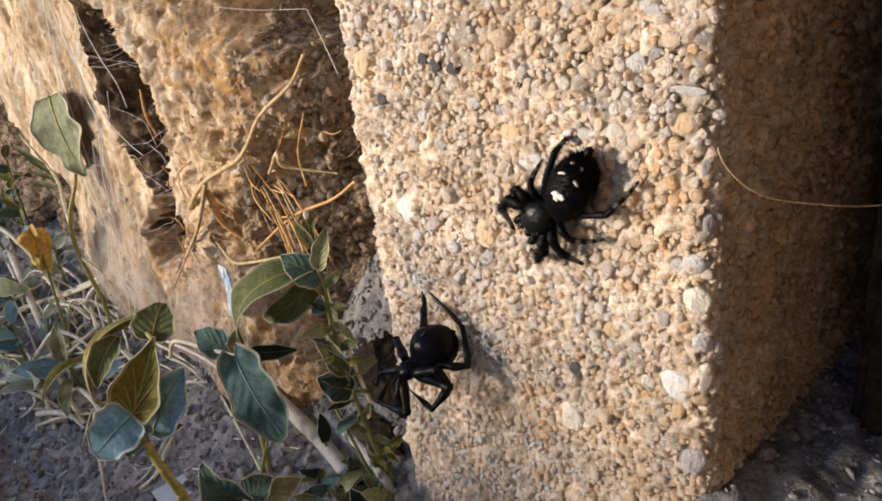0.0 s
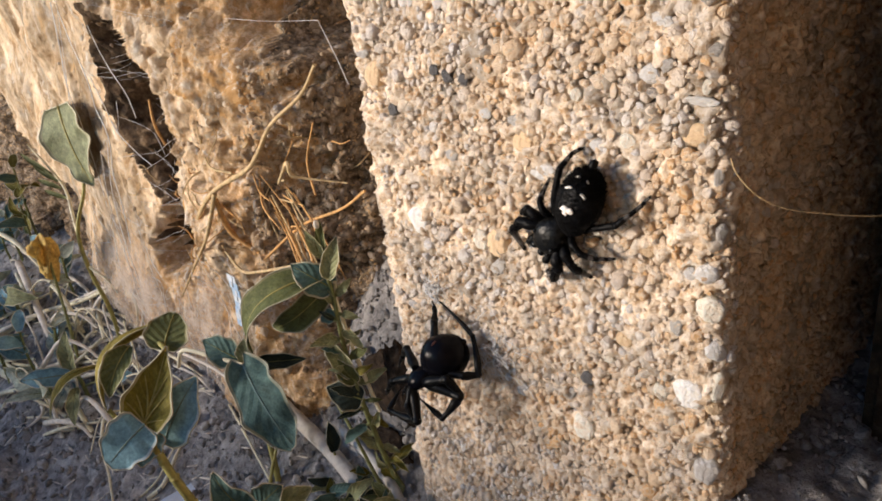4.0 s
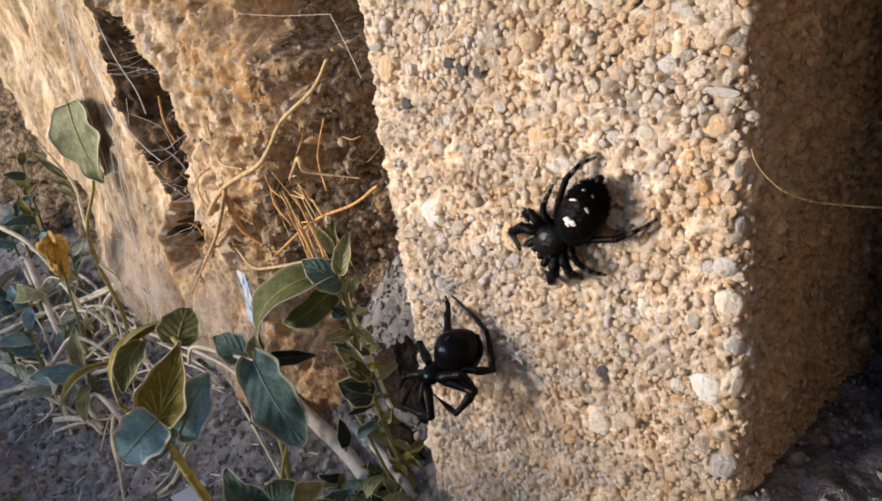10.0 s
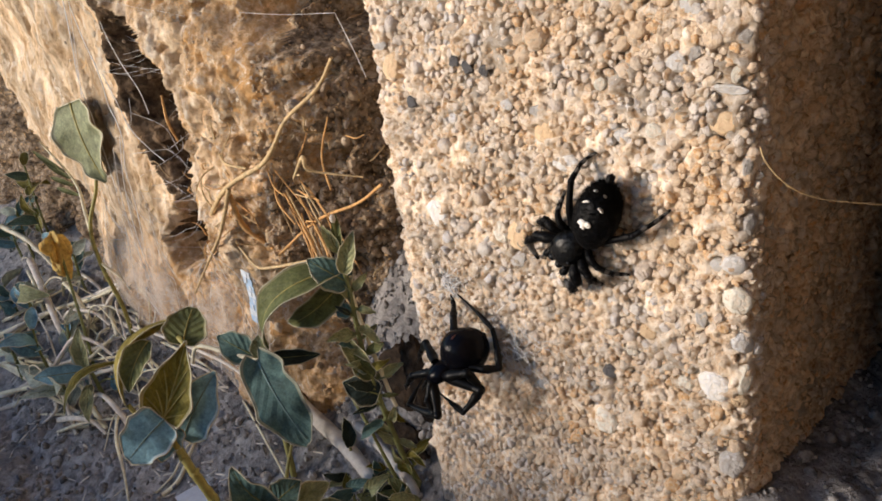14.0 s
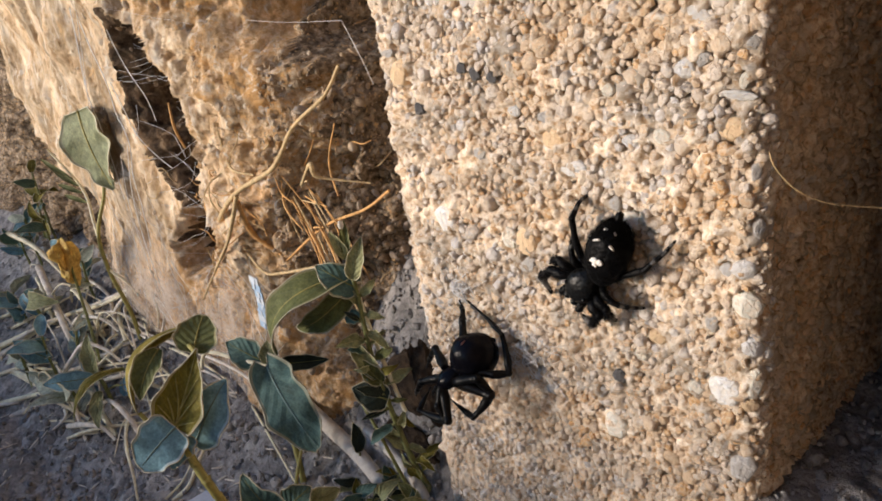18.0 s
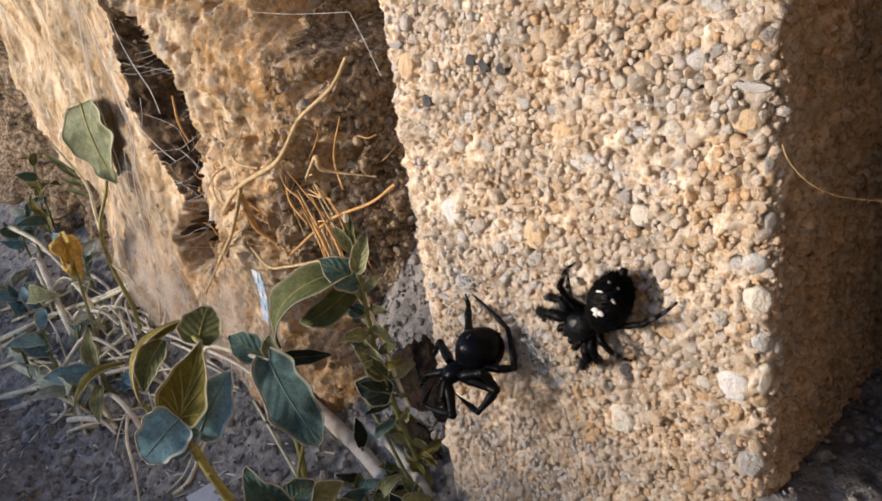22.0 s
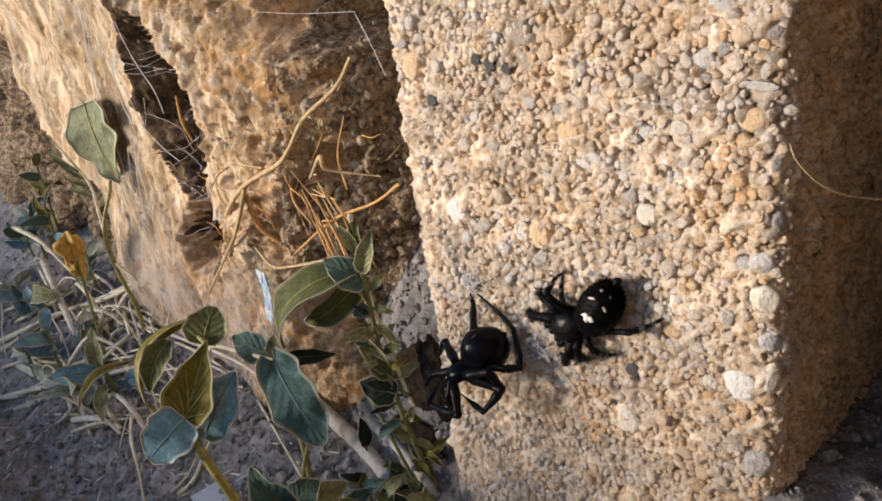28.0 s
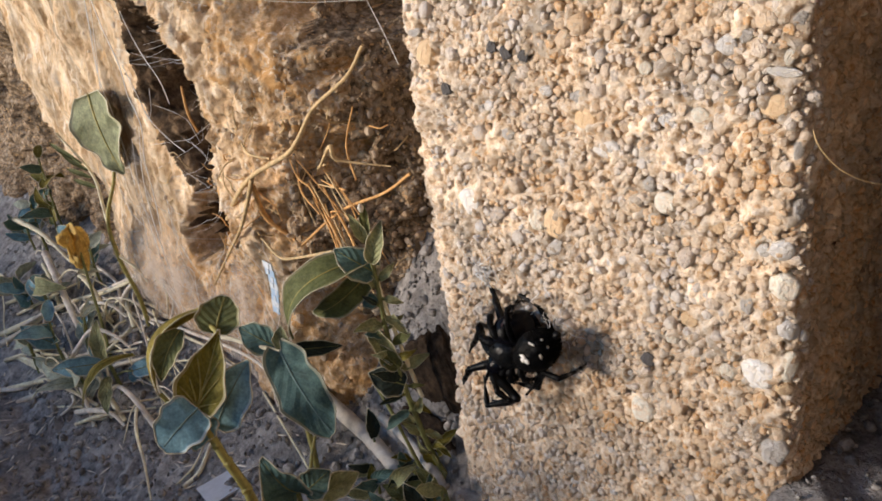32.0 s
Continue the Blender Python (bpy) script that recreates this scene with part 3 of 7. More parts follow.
def build_block():
    block = empty("concrete_block", (31, 20, 0), "pebbled tan concrete block with exposed gravel standing in the soil", "block")
    zs = np.concatenate([np.arange(-32, 18, 1.6), np.arange(18, 104, 0.36), np.arange(104, 232, 3.0)])
    us = np.concatenate([np.arange(0, 38, 1.5), np.arange(38, 113, 0.36), np.arange(113, 150, 0.62), np.arange(150, 230, 1.5)])
    base, norm = [], []
    for u in us:
        p, n = skin_point(u, 0.0, 0.0)
        base.append(p)
        norm.append(n)
    base, norm = np.array(base), np.array(norm)
    P = np.repeat(base[:, None, :], len(zs), 1)
    P[:, :, 2] = zs[None, :]
    P[:, :, 0] += edge_lean(P[:, :, 0], P[:, :, 2])
    N = np.repeat(norm[:, None, :], len(zs), 1)
    d = 0.50 * fbm(P[..., 0], P[..., 1], P[..., 2], 1.0, 3, 21) + 0.15 * fbm(P[..., 0], P[..., 1], P[..., 2], 9, 2, 31) - 0.06
    # facets of half-buried grains, and pits where some fell out
    along = np.repeat(us[:, None], len(zs), 1)
    far, rand, tilt = crumble(along, P[..., 2], 1.5, 61)
    d = d + 0.30 * rand + 0.75 * tilt
    far, rand, tilt = crumble(along, P[..., 2], 1.25, 62)
    d = d - 2.8 * (rand > 0.36) * np.exp(-(far / 0.27) ** 2)
    # the left edge is broken away unevenly
    edge = np.exp(-((P[..., 0] - 0.5) / 3.0) ** 2) * (P[..., 1] < 4)
    d = d + edge * (0.9 * fbm(P[..., 0] * 0, 0, P[..., 2], 8, 2, 41) + 0.3 * fbm(0, 0, P[..., 2], 2.2, 2, 43))
    d = d * (1 - 0.5 * np.exp(-((along - front_u(BLOCK_W)) / 3.5) ** 2))
    P = P + N * d[..., None]
    faces = grid_faces(len(us), len(zs))
    geo = Geo().add(P.reshape(-1, 3), faces)
    k = len(zs)
    geo.f.append(tuple(i * k + k - 1 for i in range(len(us))))
    body = part("body", geo, MORTAR, block, "tan mortar between the pebbles", (31, 20, 0))
    body.location = (0, 0, 0)

    rng = np.random.RandomState(11)
    toned = {key: Geo().add(*chipped((0, 0, 0), (1.05, 1.05, 1.05), 3, 50 + i, None, 7, 0.7, 0.2, 0.6)).mesh("pebble", mat) for i, (key, mat) in enumerate(TONES.items())}
    placed = []

    def free(u, z, r, slack):
        return all((u - a) ** 2 + (z - b) ** 2 > (slack * (r + c)) ** 2 for a, b, c in placed)

    def lay(me, u, z, sx, sy, sz, spin, sink):
        p, n = block_point(u, z, -sink)
        side = np.array([-n[1], n[0], 0.0])
        turn = Matrix((side, (0, 0, 1), n)).transposed().to_4x4()
        ob = new("pebble", me)
        ob.parent = block
        ob.matrix_basis = Matrix.Translation(U(*(p - np.array([31, 20, 0])))) @ turn @ Matrix.Rotation(spin, 4, "Z") @ Matrix.Diagonal((sx, sy, sz, 1))

    for x, z, a, b, ang, tone in NAMED_STONES:
        u = front_u(min(BLOCK_W - 0.6, x - float(edge_lean(x + 0.8, z))))
        placed.append((u, z, max(a, b) * 0.9))
        k = 1.2 if tone == "dark" and a < 1 else 0.80
        lay(toned[tone], u, z, a * k, b * k, min(a, b) * 0.7, radians(ang), min(a, b) * (-0.35 if tone == "dark" and a < 1 else 0.26))
    count = 0
    for _ in range(9000):
        if count >= 290:
            break
        r = 0.74 + 0.70 * rng.uniform() ** 3
        u, z = rng.uniform(front_u(0.3), front_u(BLOCK_W - 0.5)), rng.uniform(22, 98)
        if not free(u, z, r, 0.95):
            continue
        placed.append((u, z, r))
        count += 1
    # the finer gravel between them, and that of the shaded side
    cell = {}

    def hold(u, z, r):
        cell.setdefault((int(u // 4), int(z // 4)), []).append((u, z, r))

    for q in placed:
        hold(*q)

    def clear(u, z, r, slack):
        i, j = int(u // 4), int(z // 4)
        for a in (i - 1, i, i + 1):
            for b in (j - 1, j, j + 1):
                for (cu, cz, cr) in cell.get((a, b), ()):
                    if (u - cu) ** 2 + (z - cz) ** 2 < (slack * (r + cr)) ** 2:
                        return False
        return True

    first, last = len(NAMED_STONES), len(placed)
    for r_lo, r_hi, tries in ((0.62, 0.85, 7000), (0.44, 0.62, 50000), (0.28, 0.44, 45000)):
        for _ in range(tries):
            r = rng.uniform(r_lo, r_hi)
            u, z = rng.uniform(front_u(-1.5), front_u(BLOCK_W + 34)), rng.uniform(-3, 100)
            if u > front_u(BLOCK_W + 3) and (r < 0.5 or rng.uniform() < 0.4):
                continue
            fine = float(step(46, 14, u - front_u(0)) * step(36, 44, z) * step(84, 74, z) + 0.45 * fbm(u, 0, z, 14, 2, 12))
            if r > 0.42 and rng.uniform() < 0.8 * fine or r <= 0.42 and rng.uniform() < 0.45 * fine:
                continue
            if not clear(u, z, r, 0.84):
                continue
            hold(u, z, r)
            placed.append((u, z, r))

    def outline(u, z, r):
        """The grain's outline: a rough polygon cut back where it meets its neighbours."""
        n, ph, el, sp = rng.randint(5, 8), rng.uniform(0, 6.28), rng.uniform(0.62, 1.0), rng.uniform(0, 3.14)
        poly = []
        for k in range(n):
            a, q = ph + 6.283 * (k + rng.uniform(-0.25, 0.25)) / n, r * rng.uniform(1.0, 1.35)
            x, y = q * math.cos(a), q * math.sin(a) * el
            poly.append((x * math.cos(sp) - y * math.sin(sp), x * math.sin(sp) + y * math.cos(sp)))
        i, j = int(u // 4), int(z // 4)
        for a in (i - 1, i, i + 1):
            for b in (j - 1, j, j + 1):
                for (cu, cz, cr) in cell.get((a, b), ()):
                    dx, dz = cu - u, cz - z
                    D = math.hypot(dx, dz)
                    if D < 1e-6 or D > 1.35 * (r + cr):
                        continue
                    cut = (D * D + r * r - cr * cr) / (2 * D) - 0.03
                    dx, dz = dx / D, dz / D
                    side = [x * dx + y * dz - cut for x, y in poly]
                    if max(side) <= 0:
                        continue
                    kept = []
                    for k in range(len(poly)):
                        p, q, sp_, sq = poly[k - 1], poly[k], side[k - 1], side[k]
                        if (sp_ > 0) != (sq > 0):
                            w = sp_ / (sp_ - sq)
                            kept.append((p[0] + w * (q[0] - p[0]), p[1] + w * (q[1] - p[1])))
                        if sq <= 0:
                            kept.append(q)
                    poly = kept
                    if len(poly) < 3:
                        return []
        return poly

    def grain(u, z, r, height):
        """A broken grain set in the skin: steep sides, a chamfer and an uneven tilted top."""
        poly = outline(u, z, r)
        if len(poly) < 3:
            return None
        p, n = block_point(u, z, 0.0)
        side = np.array([-n[1], n[0], 0.0])
        up = np.array([0, 0, 1.0])
        q = np.array(poly)
        c = q.mean(0)
        q = q - c
        m = len(q)
        ta, tb = rng.normal(0, 0.24, 2)
        rings = []
        for scale, h, jit in ((1.02, -0.9 * r, 0.0), (0.98, height - 0.42 * r, 0.10), (0.80, height - 0.13 * r, 0.10), (0.45, height + 0.02 * r, 0.07)):
            w = q * scale * (1 + jit * rng.uniform(-1, 1, (m, 1)))
            hh = h + (ta * w[:, 0] + tb * w[:, 1] if jit else 0) + jit * r * rng.uniform(-1, 1, m)
            rings.append((w + c)[:, :1] * side + (w + c)[:, 1:] * up + np.outer(hh, n))
        rings.append((c[0] * side + c[1] * up + n * (height + rng.uniform(-0.05, 0.05) * r))[None])
        faces = [(a * m + k, a * m + (k + 1) % m, (a + 1) * m + (k + 1) % m, (a + 1) * m + k) for a in range(3) for k in range(m)]
        faces += [(3 * m + k, 3 * m + (k + 1) % m, 4 * m) for k in range(m)]
        return np.concatenate(rings), faces, p

    gravel = Geo()
    for k in range(first, len(placed)):
        u, z, r = placed[k]
        made = grain(u, z, r, r * rng.uniform(0.15, 0.75) if k < last else r * rng.uniform(-0.40, 0.72))
        if made is None:
            continue
        v, f, p = made
        if k < last:
            ob = new("pebble", Geo().add(v, f).mesh("pebble", PEBBLE, True))
            ob.parent = block
            ob.location = U(*(p - np.array([31, 20, 0])))
        else:
            gravel.add(v + p, f)
    ob = part("gravel", gravel, GRAVEL, block, "fine tan and grey gravel set in mortar", (31, 20, 0), True, "stuff")
    ob.location = (0, 0, 0)
    return block


# ---- the weathered wall beside it ----
def crack_lines(z):
    """The crack's left lip and the ridge on its right, as x at a height."""
    ridge = np.interp(z, [20, 43, 54, 72, 80, 88, 95, 150], [-66, -71, -79, -80, -82, -89, -101, -130]) + 2.0 * fbm(z, 0, 0, 9, 2, 71)
    left = np.interp(z, [20, 41, 50, 57, 70, 80, 88, 95, 150], [-79, -90, -101, -109, -112, -110, -108, -104.5, -134]) + 2.5 * fbm(z, 3, 0, 9, 1, 72) + 0.7 * fbm(z, 7, 0, 2.4, 2, 74)
    return left, ridge


def hollow(x, z):
    """Under 1 inside the hollow below the crack."""
    return ((x + 89 - 0.5 * (z - 40)) / 12.5) ** 2 + ((z - 37) / 11.0) ** 2


def slab_end(z):
    """Where the pale slab ends and the rough wall behind it goes on."""
    return np.interp(z, [-30, 5, 19, 36, 41, 50, 64, 72, 150], [-158, -160, -163, -175, -192, -207, -212, -220, -236]) + 2.0 * fbm(0, 0, z, 9, 3, 77)


def wall_depth(x, z):
    x, z = np.broadcast_arrays(np.asarray(x, float), np.asarray(z, float))
    left, ridge = crack_lines(z)
    y = 0.2 + 0 * x
    # the slab's far end turns back
    end = slab_end(z)
    far, rand, tilt = crumble(x, z, 7.5, 71)
    y = y + np.where(x < end, np.minimum((end - x) * 2.2, 8 + 3.5 * fbm(x, 0, z, 17, 3, 72) + 2.0 * rand + 4.0 * tilt + 0.12 * (z - 20)), 0)
    y = y + 3.0 * step(-140, -190, x)
    # the crack: its left flank slopes in under rubble, its right lip overhangs
    deep = step(36, 48, z) * step(99, 91, z)
    inside = np.clip(x - left, 0, None) * step(0, 1, (ridge - x) / 2.2)
    far, rand, tilt = crumble(x + 0.5 * z, 0.6 * z, 5.5, 67)
    hole = step(0.1, 0.7, fbm(x, 0, z, 8, 2, 68))
    y = y + deep * np.minimum(1.0, inside) * ((0.85 + 0.33 * step(56, 74, z)) * np.minimum(inside, 30) + 2.2 * rand + 3.4 * tilt + 11 * hole * step(3, 8, inside))
    # the hollow under the crack
    far, rand, tilt = crumble(x, z, 4.6, 70)
    y = y + step(1.3, 0.3, hollow(x, z) + 0.42 * fbm(x, 4, z, 6, 3, 69)) * (24 + 3.0 * rand + 6.0 * tilt + 2.6 * fbm(x, 9, z, 3.0, 3, 66))
    # right of the ridge the mass falls back into the recess
    slope = np.interp(z, [-30, 10, 20, 37, 50, 72, 95, 150], [0.30, 0.30, 0.34, 0.28, 0.30, 0.36, 0.36, 0.36])
    corner = np.interp(z, [-10, 10, 20, 37, 50, 60, 70, 80, 95], [-34, -36, -45, -54, -56, -51, -48, -53, -63]) + 4.0 * fbm(0, 0, z, 13, 3, 75)
    over = x - corner + 5.0 * fbm(x, 0, z, 10, 3, 76)
    over = 0.5 * (over + np.sqrt(over * over + 45.0))
    y = y + slope * np.clip(np.minimum(x, corner) - ridge, 0, None) + (1.0 + 1.15 * step(45, 75, z)) * over
    y = np.where(x > -60, np.minimum(y, 42 + 26 * step(45, 70, z)), y)
    # foot of the wall swells out
    y = y - 3.5 * step(26, 4, z) * step(-30, -45, x)
    # the slab's layers end in a step beside the crack, and run upright in thin seams
    y = y + 1.8 * step(-131, -123, x + 0.25 * (z - 60)) * step(34, 48, z) * step(left + 1, left - 1, x)
    seam = np.abs(fbm(x + 0.22 * z, 0, z * 0.12, 5.0, 3, 57))
    y = y + step(-84, -100, x) * (1.5 * step(0.16, 0.0, seam) - 0.5 * fbm(x + 0.2 * z, 0, z * 0.16, 3.2, 2, 58))
    # grime, pits and lumps
    crag = 0.35 + step(-90, -70, x)
    y = y + 2.6 * fbm(x, 0, z, 21, 3, 81) + (0.3 + 0.12 * crag) * np.abs(fbm(x, 0, z, 5.5, 3, 84)) + 0.30 * crag * fbm(x, y, z, 1.7, 2, 88)
    y = y - 1.2 * np.clip(fbm(x, 2, z, 3.0, 2, 91) - 0.45, 0, 1)
    # broken facets, crumbs and pits of the crumbling mass
    rough = 0.25 + 0.75 * step(-96, -84, x)
    y = y - rough * (0.30 * np.abs(fbm(x + 0.8 * y, 0, z, 2.6, 2, 96)) + 0.26 * fbm(x + 0.8 * y, 0, z, 1.2, 2, 97))
    pit = fbm(x + 0.8 * y, 0, z, 3.4, 2, 98)
    y = y + 1.7 * rough * step(0.72, 0.95, pit)
    far, rand, tilt = crumble(x + 0.7 * y, 0.9 * z, 3.4, 99)
    y = y + step(-6, 6, x - corner) * (2.2 * step(0.42, 0.72, far) + 0.9 * rand)
    far, rand, tilt = crumble(x + 0.8 * y, 0.7 * z, 6.5, 93)
    y = y + rough * (0.5 * rand + 1.1 * tilt)
    far, rand, tilt = crumble(x + 0.8 * y, 0.8 * z, 2.4, 94)
    y = y + rough * (0.25 * rand + 0.6 * tilt) + 0.8 * rough * (rand > 0.90) * np.exp(-(far / 0.3) ** 2)
    return y


def build_wall():
    xs, zs = np.concatenate([np.arange(-480, -300, 4.0), np.arange(-300, -232, 1.4), np.arange(-232, -130, 1.1), np.arange(-130, -100, 0.7), np.arange(-100, 3, 0.5)]), np.concatenate([np.arange(-38, 0, 1.0), np.arange(0, 104, 0.5), np.arange(104, 232, 3.0)])
    gx, gz = np.meshgrid(xs, zs, indexing="ij")
    gy = wall_depth(gx, gz)
    geo = Geo().add(np.stack([gx, gy, gz], -1).reshape(-1, 3), [f[::-1] for f in grid_faces(len(xs), len(zs))])
    n, k = len(xs), len(zs)
    # thickness: a back and a top
    base = geo.count
    geo.add([(xs[0], 90, zs[0]), (xs[0], 90, zs[-1]), (xs[-1], 90, zs[-1]), (xs[-1], 90, zs[0])], [(0, 1, 2, 3)])
    geo.f.append(tuple([i * k + k - 1 for i in range(n)] + [base + 2, base + 1]))
    geo.f.append(tuple([j for j in range(k)][::-1] + [base, base + 1][::1]))
    wall = part("wall_left", geo, OLD_WALL)
    # the crack and the hollow are painted darker to stand for their shade
    wall.data.materials.append(CRACK_SHADE)
    wall.data.materials.append(LIME_SLAB)
    wall.data.materials.append(GRAVEL_CLAY)
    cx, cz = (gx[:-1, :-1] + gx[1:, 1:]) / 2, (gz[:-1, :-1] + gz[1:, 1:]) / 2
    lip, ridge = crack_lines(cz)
    shade_mask = (cx > lip - 0.2) & (cx < ridge - 0.5) & (cz > 42 + 1.5 * fbm(cx, 0, cz, 3, 2, 5)) & (cz < 97) | (hollow(cx, cz) < 0.8)
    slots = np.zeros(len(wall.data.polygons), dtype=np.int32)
    # a cream band along the ridge also paints its lit edge
    slots[:shade_mask.size] = np.where(shade_mask, 1, np.where((cx < np.where(cz > 40, lip - 0.2, -90 - 1.2 * (40 - cz))) | (np.abs(cx - ridge - 4.5 + 4.0 * fbm(cx, 0, cz, 7, 2, 8)) < 4.5), 2, 0)).ravel()
    # coarse gravelly clay in the recess
    deep = np.interp(cz, [0, 10, 20, 37, 50, 60, 70, 80, 95], [-24, -30, -42, -50, -53, -48, -45, -50, -61]) + 5.0 * fbm(cx, 0, cz, 7, 3, 78)
    slots[:shade_mask.size] = np.where((cx > deep).ravel() & (slots[:shade_mask.size] == 0) | (cx < slab_end(cz) - 0.5).ravel(), 3, slots[:shade_mask.size])
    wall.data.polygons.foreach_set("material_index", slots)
    tagged(wall, "weathered tan clay wall with a dark vertical crack", "wall", "", "structure")
    rng = np.random.RandomState(17)
    grit = Geo()
    for _ in range(700):
        x, z = rng.uniform(-135, -30), rng.uniform(2, 98)
        r = 0.4 + 1.3 * rng.uniform() ** 4
        if x < -100 and rng.uniform() < 0.75:
            continue
        y = float(wall_depth(x, z))
        grit.add(*chipped((x, y + r * 0.45, z), (r, r * rng.uniform(.6, 1), r * rng.uniform(.6, 1)), 2, rng.randint(999), any_turn(rng), 7))
    part("grit", grit, GRAVEL_PALE, wall, "tan grit in the clay", kind="stuff")
    grit = Geo()
    for _ in range(1900):
        x, z = -30 - 28 * rng.uniform() ** 1.1, rng.uniform(10, 99)
        r = 0.3 + 0.9 * rng.uniform() ** 4
        y = float(wall_depth(x, z))
        if y > 76 or y < 5:
            continue
        grit.add(*chipped((x + 0.05 * r, y + 0.25 * r, z), (r, r * rng.uniform(.5, 1), r * rng.uniform(.5, 1)), 2, rng.randint(999), any_turn(rng), 6, 0.5))
    for _ in range(300):
        x, z = -30 - 28 * rng.uniform() ** 1.1, rng.uniform(30, 99)
        r = 0.7 + 0.9 * rng.uniform() ** 2
        y = float(wall_depth(x, z))
        if y < 76:
            grit.add(*chipped((x, y + 0.45 * r, z), (r * 1.3, r * rng.uniform(.5, 1), r * rng.uniform(.6, 1)), 2, rng.randint(999), any_turn(rng), 6, 0.45))
    part("grit", grit, GRAVEL_OLD, wall, "brown and grey grit in the clay", kind="stuff")
    return wall


# dark colour that carries the shade inside the crack and hollow
CRACK_SHADE = earthy("damp dark earth", (0.05, 0.034, 0.022), (0.17, 0.115, 0.072), (0.36, 0.26, 0.165), 0.8, 7.0, 0.95, 1.0)
# colours of the added walls: one swallows light, one bounces it warm
BLOCKER_CLAY = earthy("dark brown clay", (0.025, 0.017, 0.011), (0.055, 0.037, 0.024), (0.10, 0.07, 0.046), 0.8, 9.0, 0.95, 0.8)
BOUNCE_CLAY = earthy("sunlit brown clay", (0.16, 0.107, 0.066), (0.34, 0.24, 0.155), (0.52, 0.39, 0.27), 0.8, 13.0, 0.95, 0.8)
GRAVEL_PALE = pebble_material("tan grit in clay", True, None, 0.9, [(0.0, (0.62, 0.50, 0.36)), (0.25, (0.72, 0.60, 0.45)), (0.45, (0.56, 0.38, 0.20)), (0.65, (0.50, 0.43, 0.36)), (0.8, (0.76, 0.68, 0.56))], (0.66, 0.52, 0.35))
GRAVEL_CLAY = earthy("gravelly brown clay", (0.07, 0.05, 0.034), (0.30, 0.222, 0.15), (0.62, 0.53, 0.42), 0.55, 3.2, 0.95, 1.0, (0.62, 0.40, 0.19),
                     (((0.035, 0.026, 0.02), 1.8, 0.60), ((0.42, 0.40, 0.38), 2.2, 0.64), ((0.60, 0.38, 0.17), 2.6, 0.64)))
GRAVEL_OLD = pebble_material("grit in clay", True, None, 0.85, [(0.0, (0.44, 0.32, 0.20)), (0.2, (0.60, 0.44, 0.27)), (0.4, (0.34, 0.25, 0.165)), (0.6, (0.50, 0.43, 0.36)), (0.75, (0.66, 0.54, 0.40)), (0.9, (0.36, 0.34, 0.33))], (0.54, 0.40, 0.25))


def build_light_walls():
    """Added walls, mostly out of view, that shade the gap and bounce warm light."""
    def slab(name, lo, hi, label, mat=None):
        bm = bmesh.new()
        bmesh.ops.create_cube(bm, size=1.0)
        for v in bm.verts:
            v.co = Vector([(lo[i] + hi[i]) / 2 + v.co[i] * (hi[i] - lo[i]) for i in range(3)]) * MM
        bmesh.ops.bevel(bm, geom=bm.edges[:], offset=2.0 * MM, segments=3, affect="EDGES")
        me = bpy.data.meshes.new(name)
        bm.to_mesh(me)
        bm.free()
        me.materials.append(mat or BLOCKER_CLAY)
        tagged(new(name, me), label, "wall", "", "structure")
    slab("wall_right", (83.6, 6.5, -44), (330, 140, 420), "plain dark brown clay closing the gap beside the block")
    slab("wall_side", (122, -420, -44), (330, 2, 420), "plain sunlit brown clay wall beside the path", BOUNCE_CLAY)
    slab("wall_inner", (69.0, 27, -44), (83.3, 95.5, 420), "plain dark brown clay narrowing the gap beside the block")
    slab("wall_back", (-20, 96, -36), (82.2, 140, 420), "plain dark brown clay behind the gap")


build_ground()
build_block()
build_wall()
build_light_walls()


# ---- leaves and stems ----
FACING = np.array([0.62, -0.62, 0.48])


def unit(v):
    v = np.asarray(v, float)
    return v / (np.linalg.norm(v) + 1e-9)


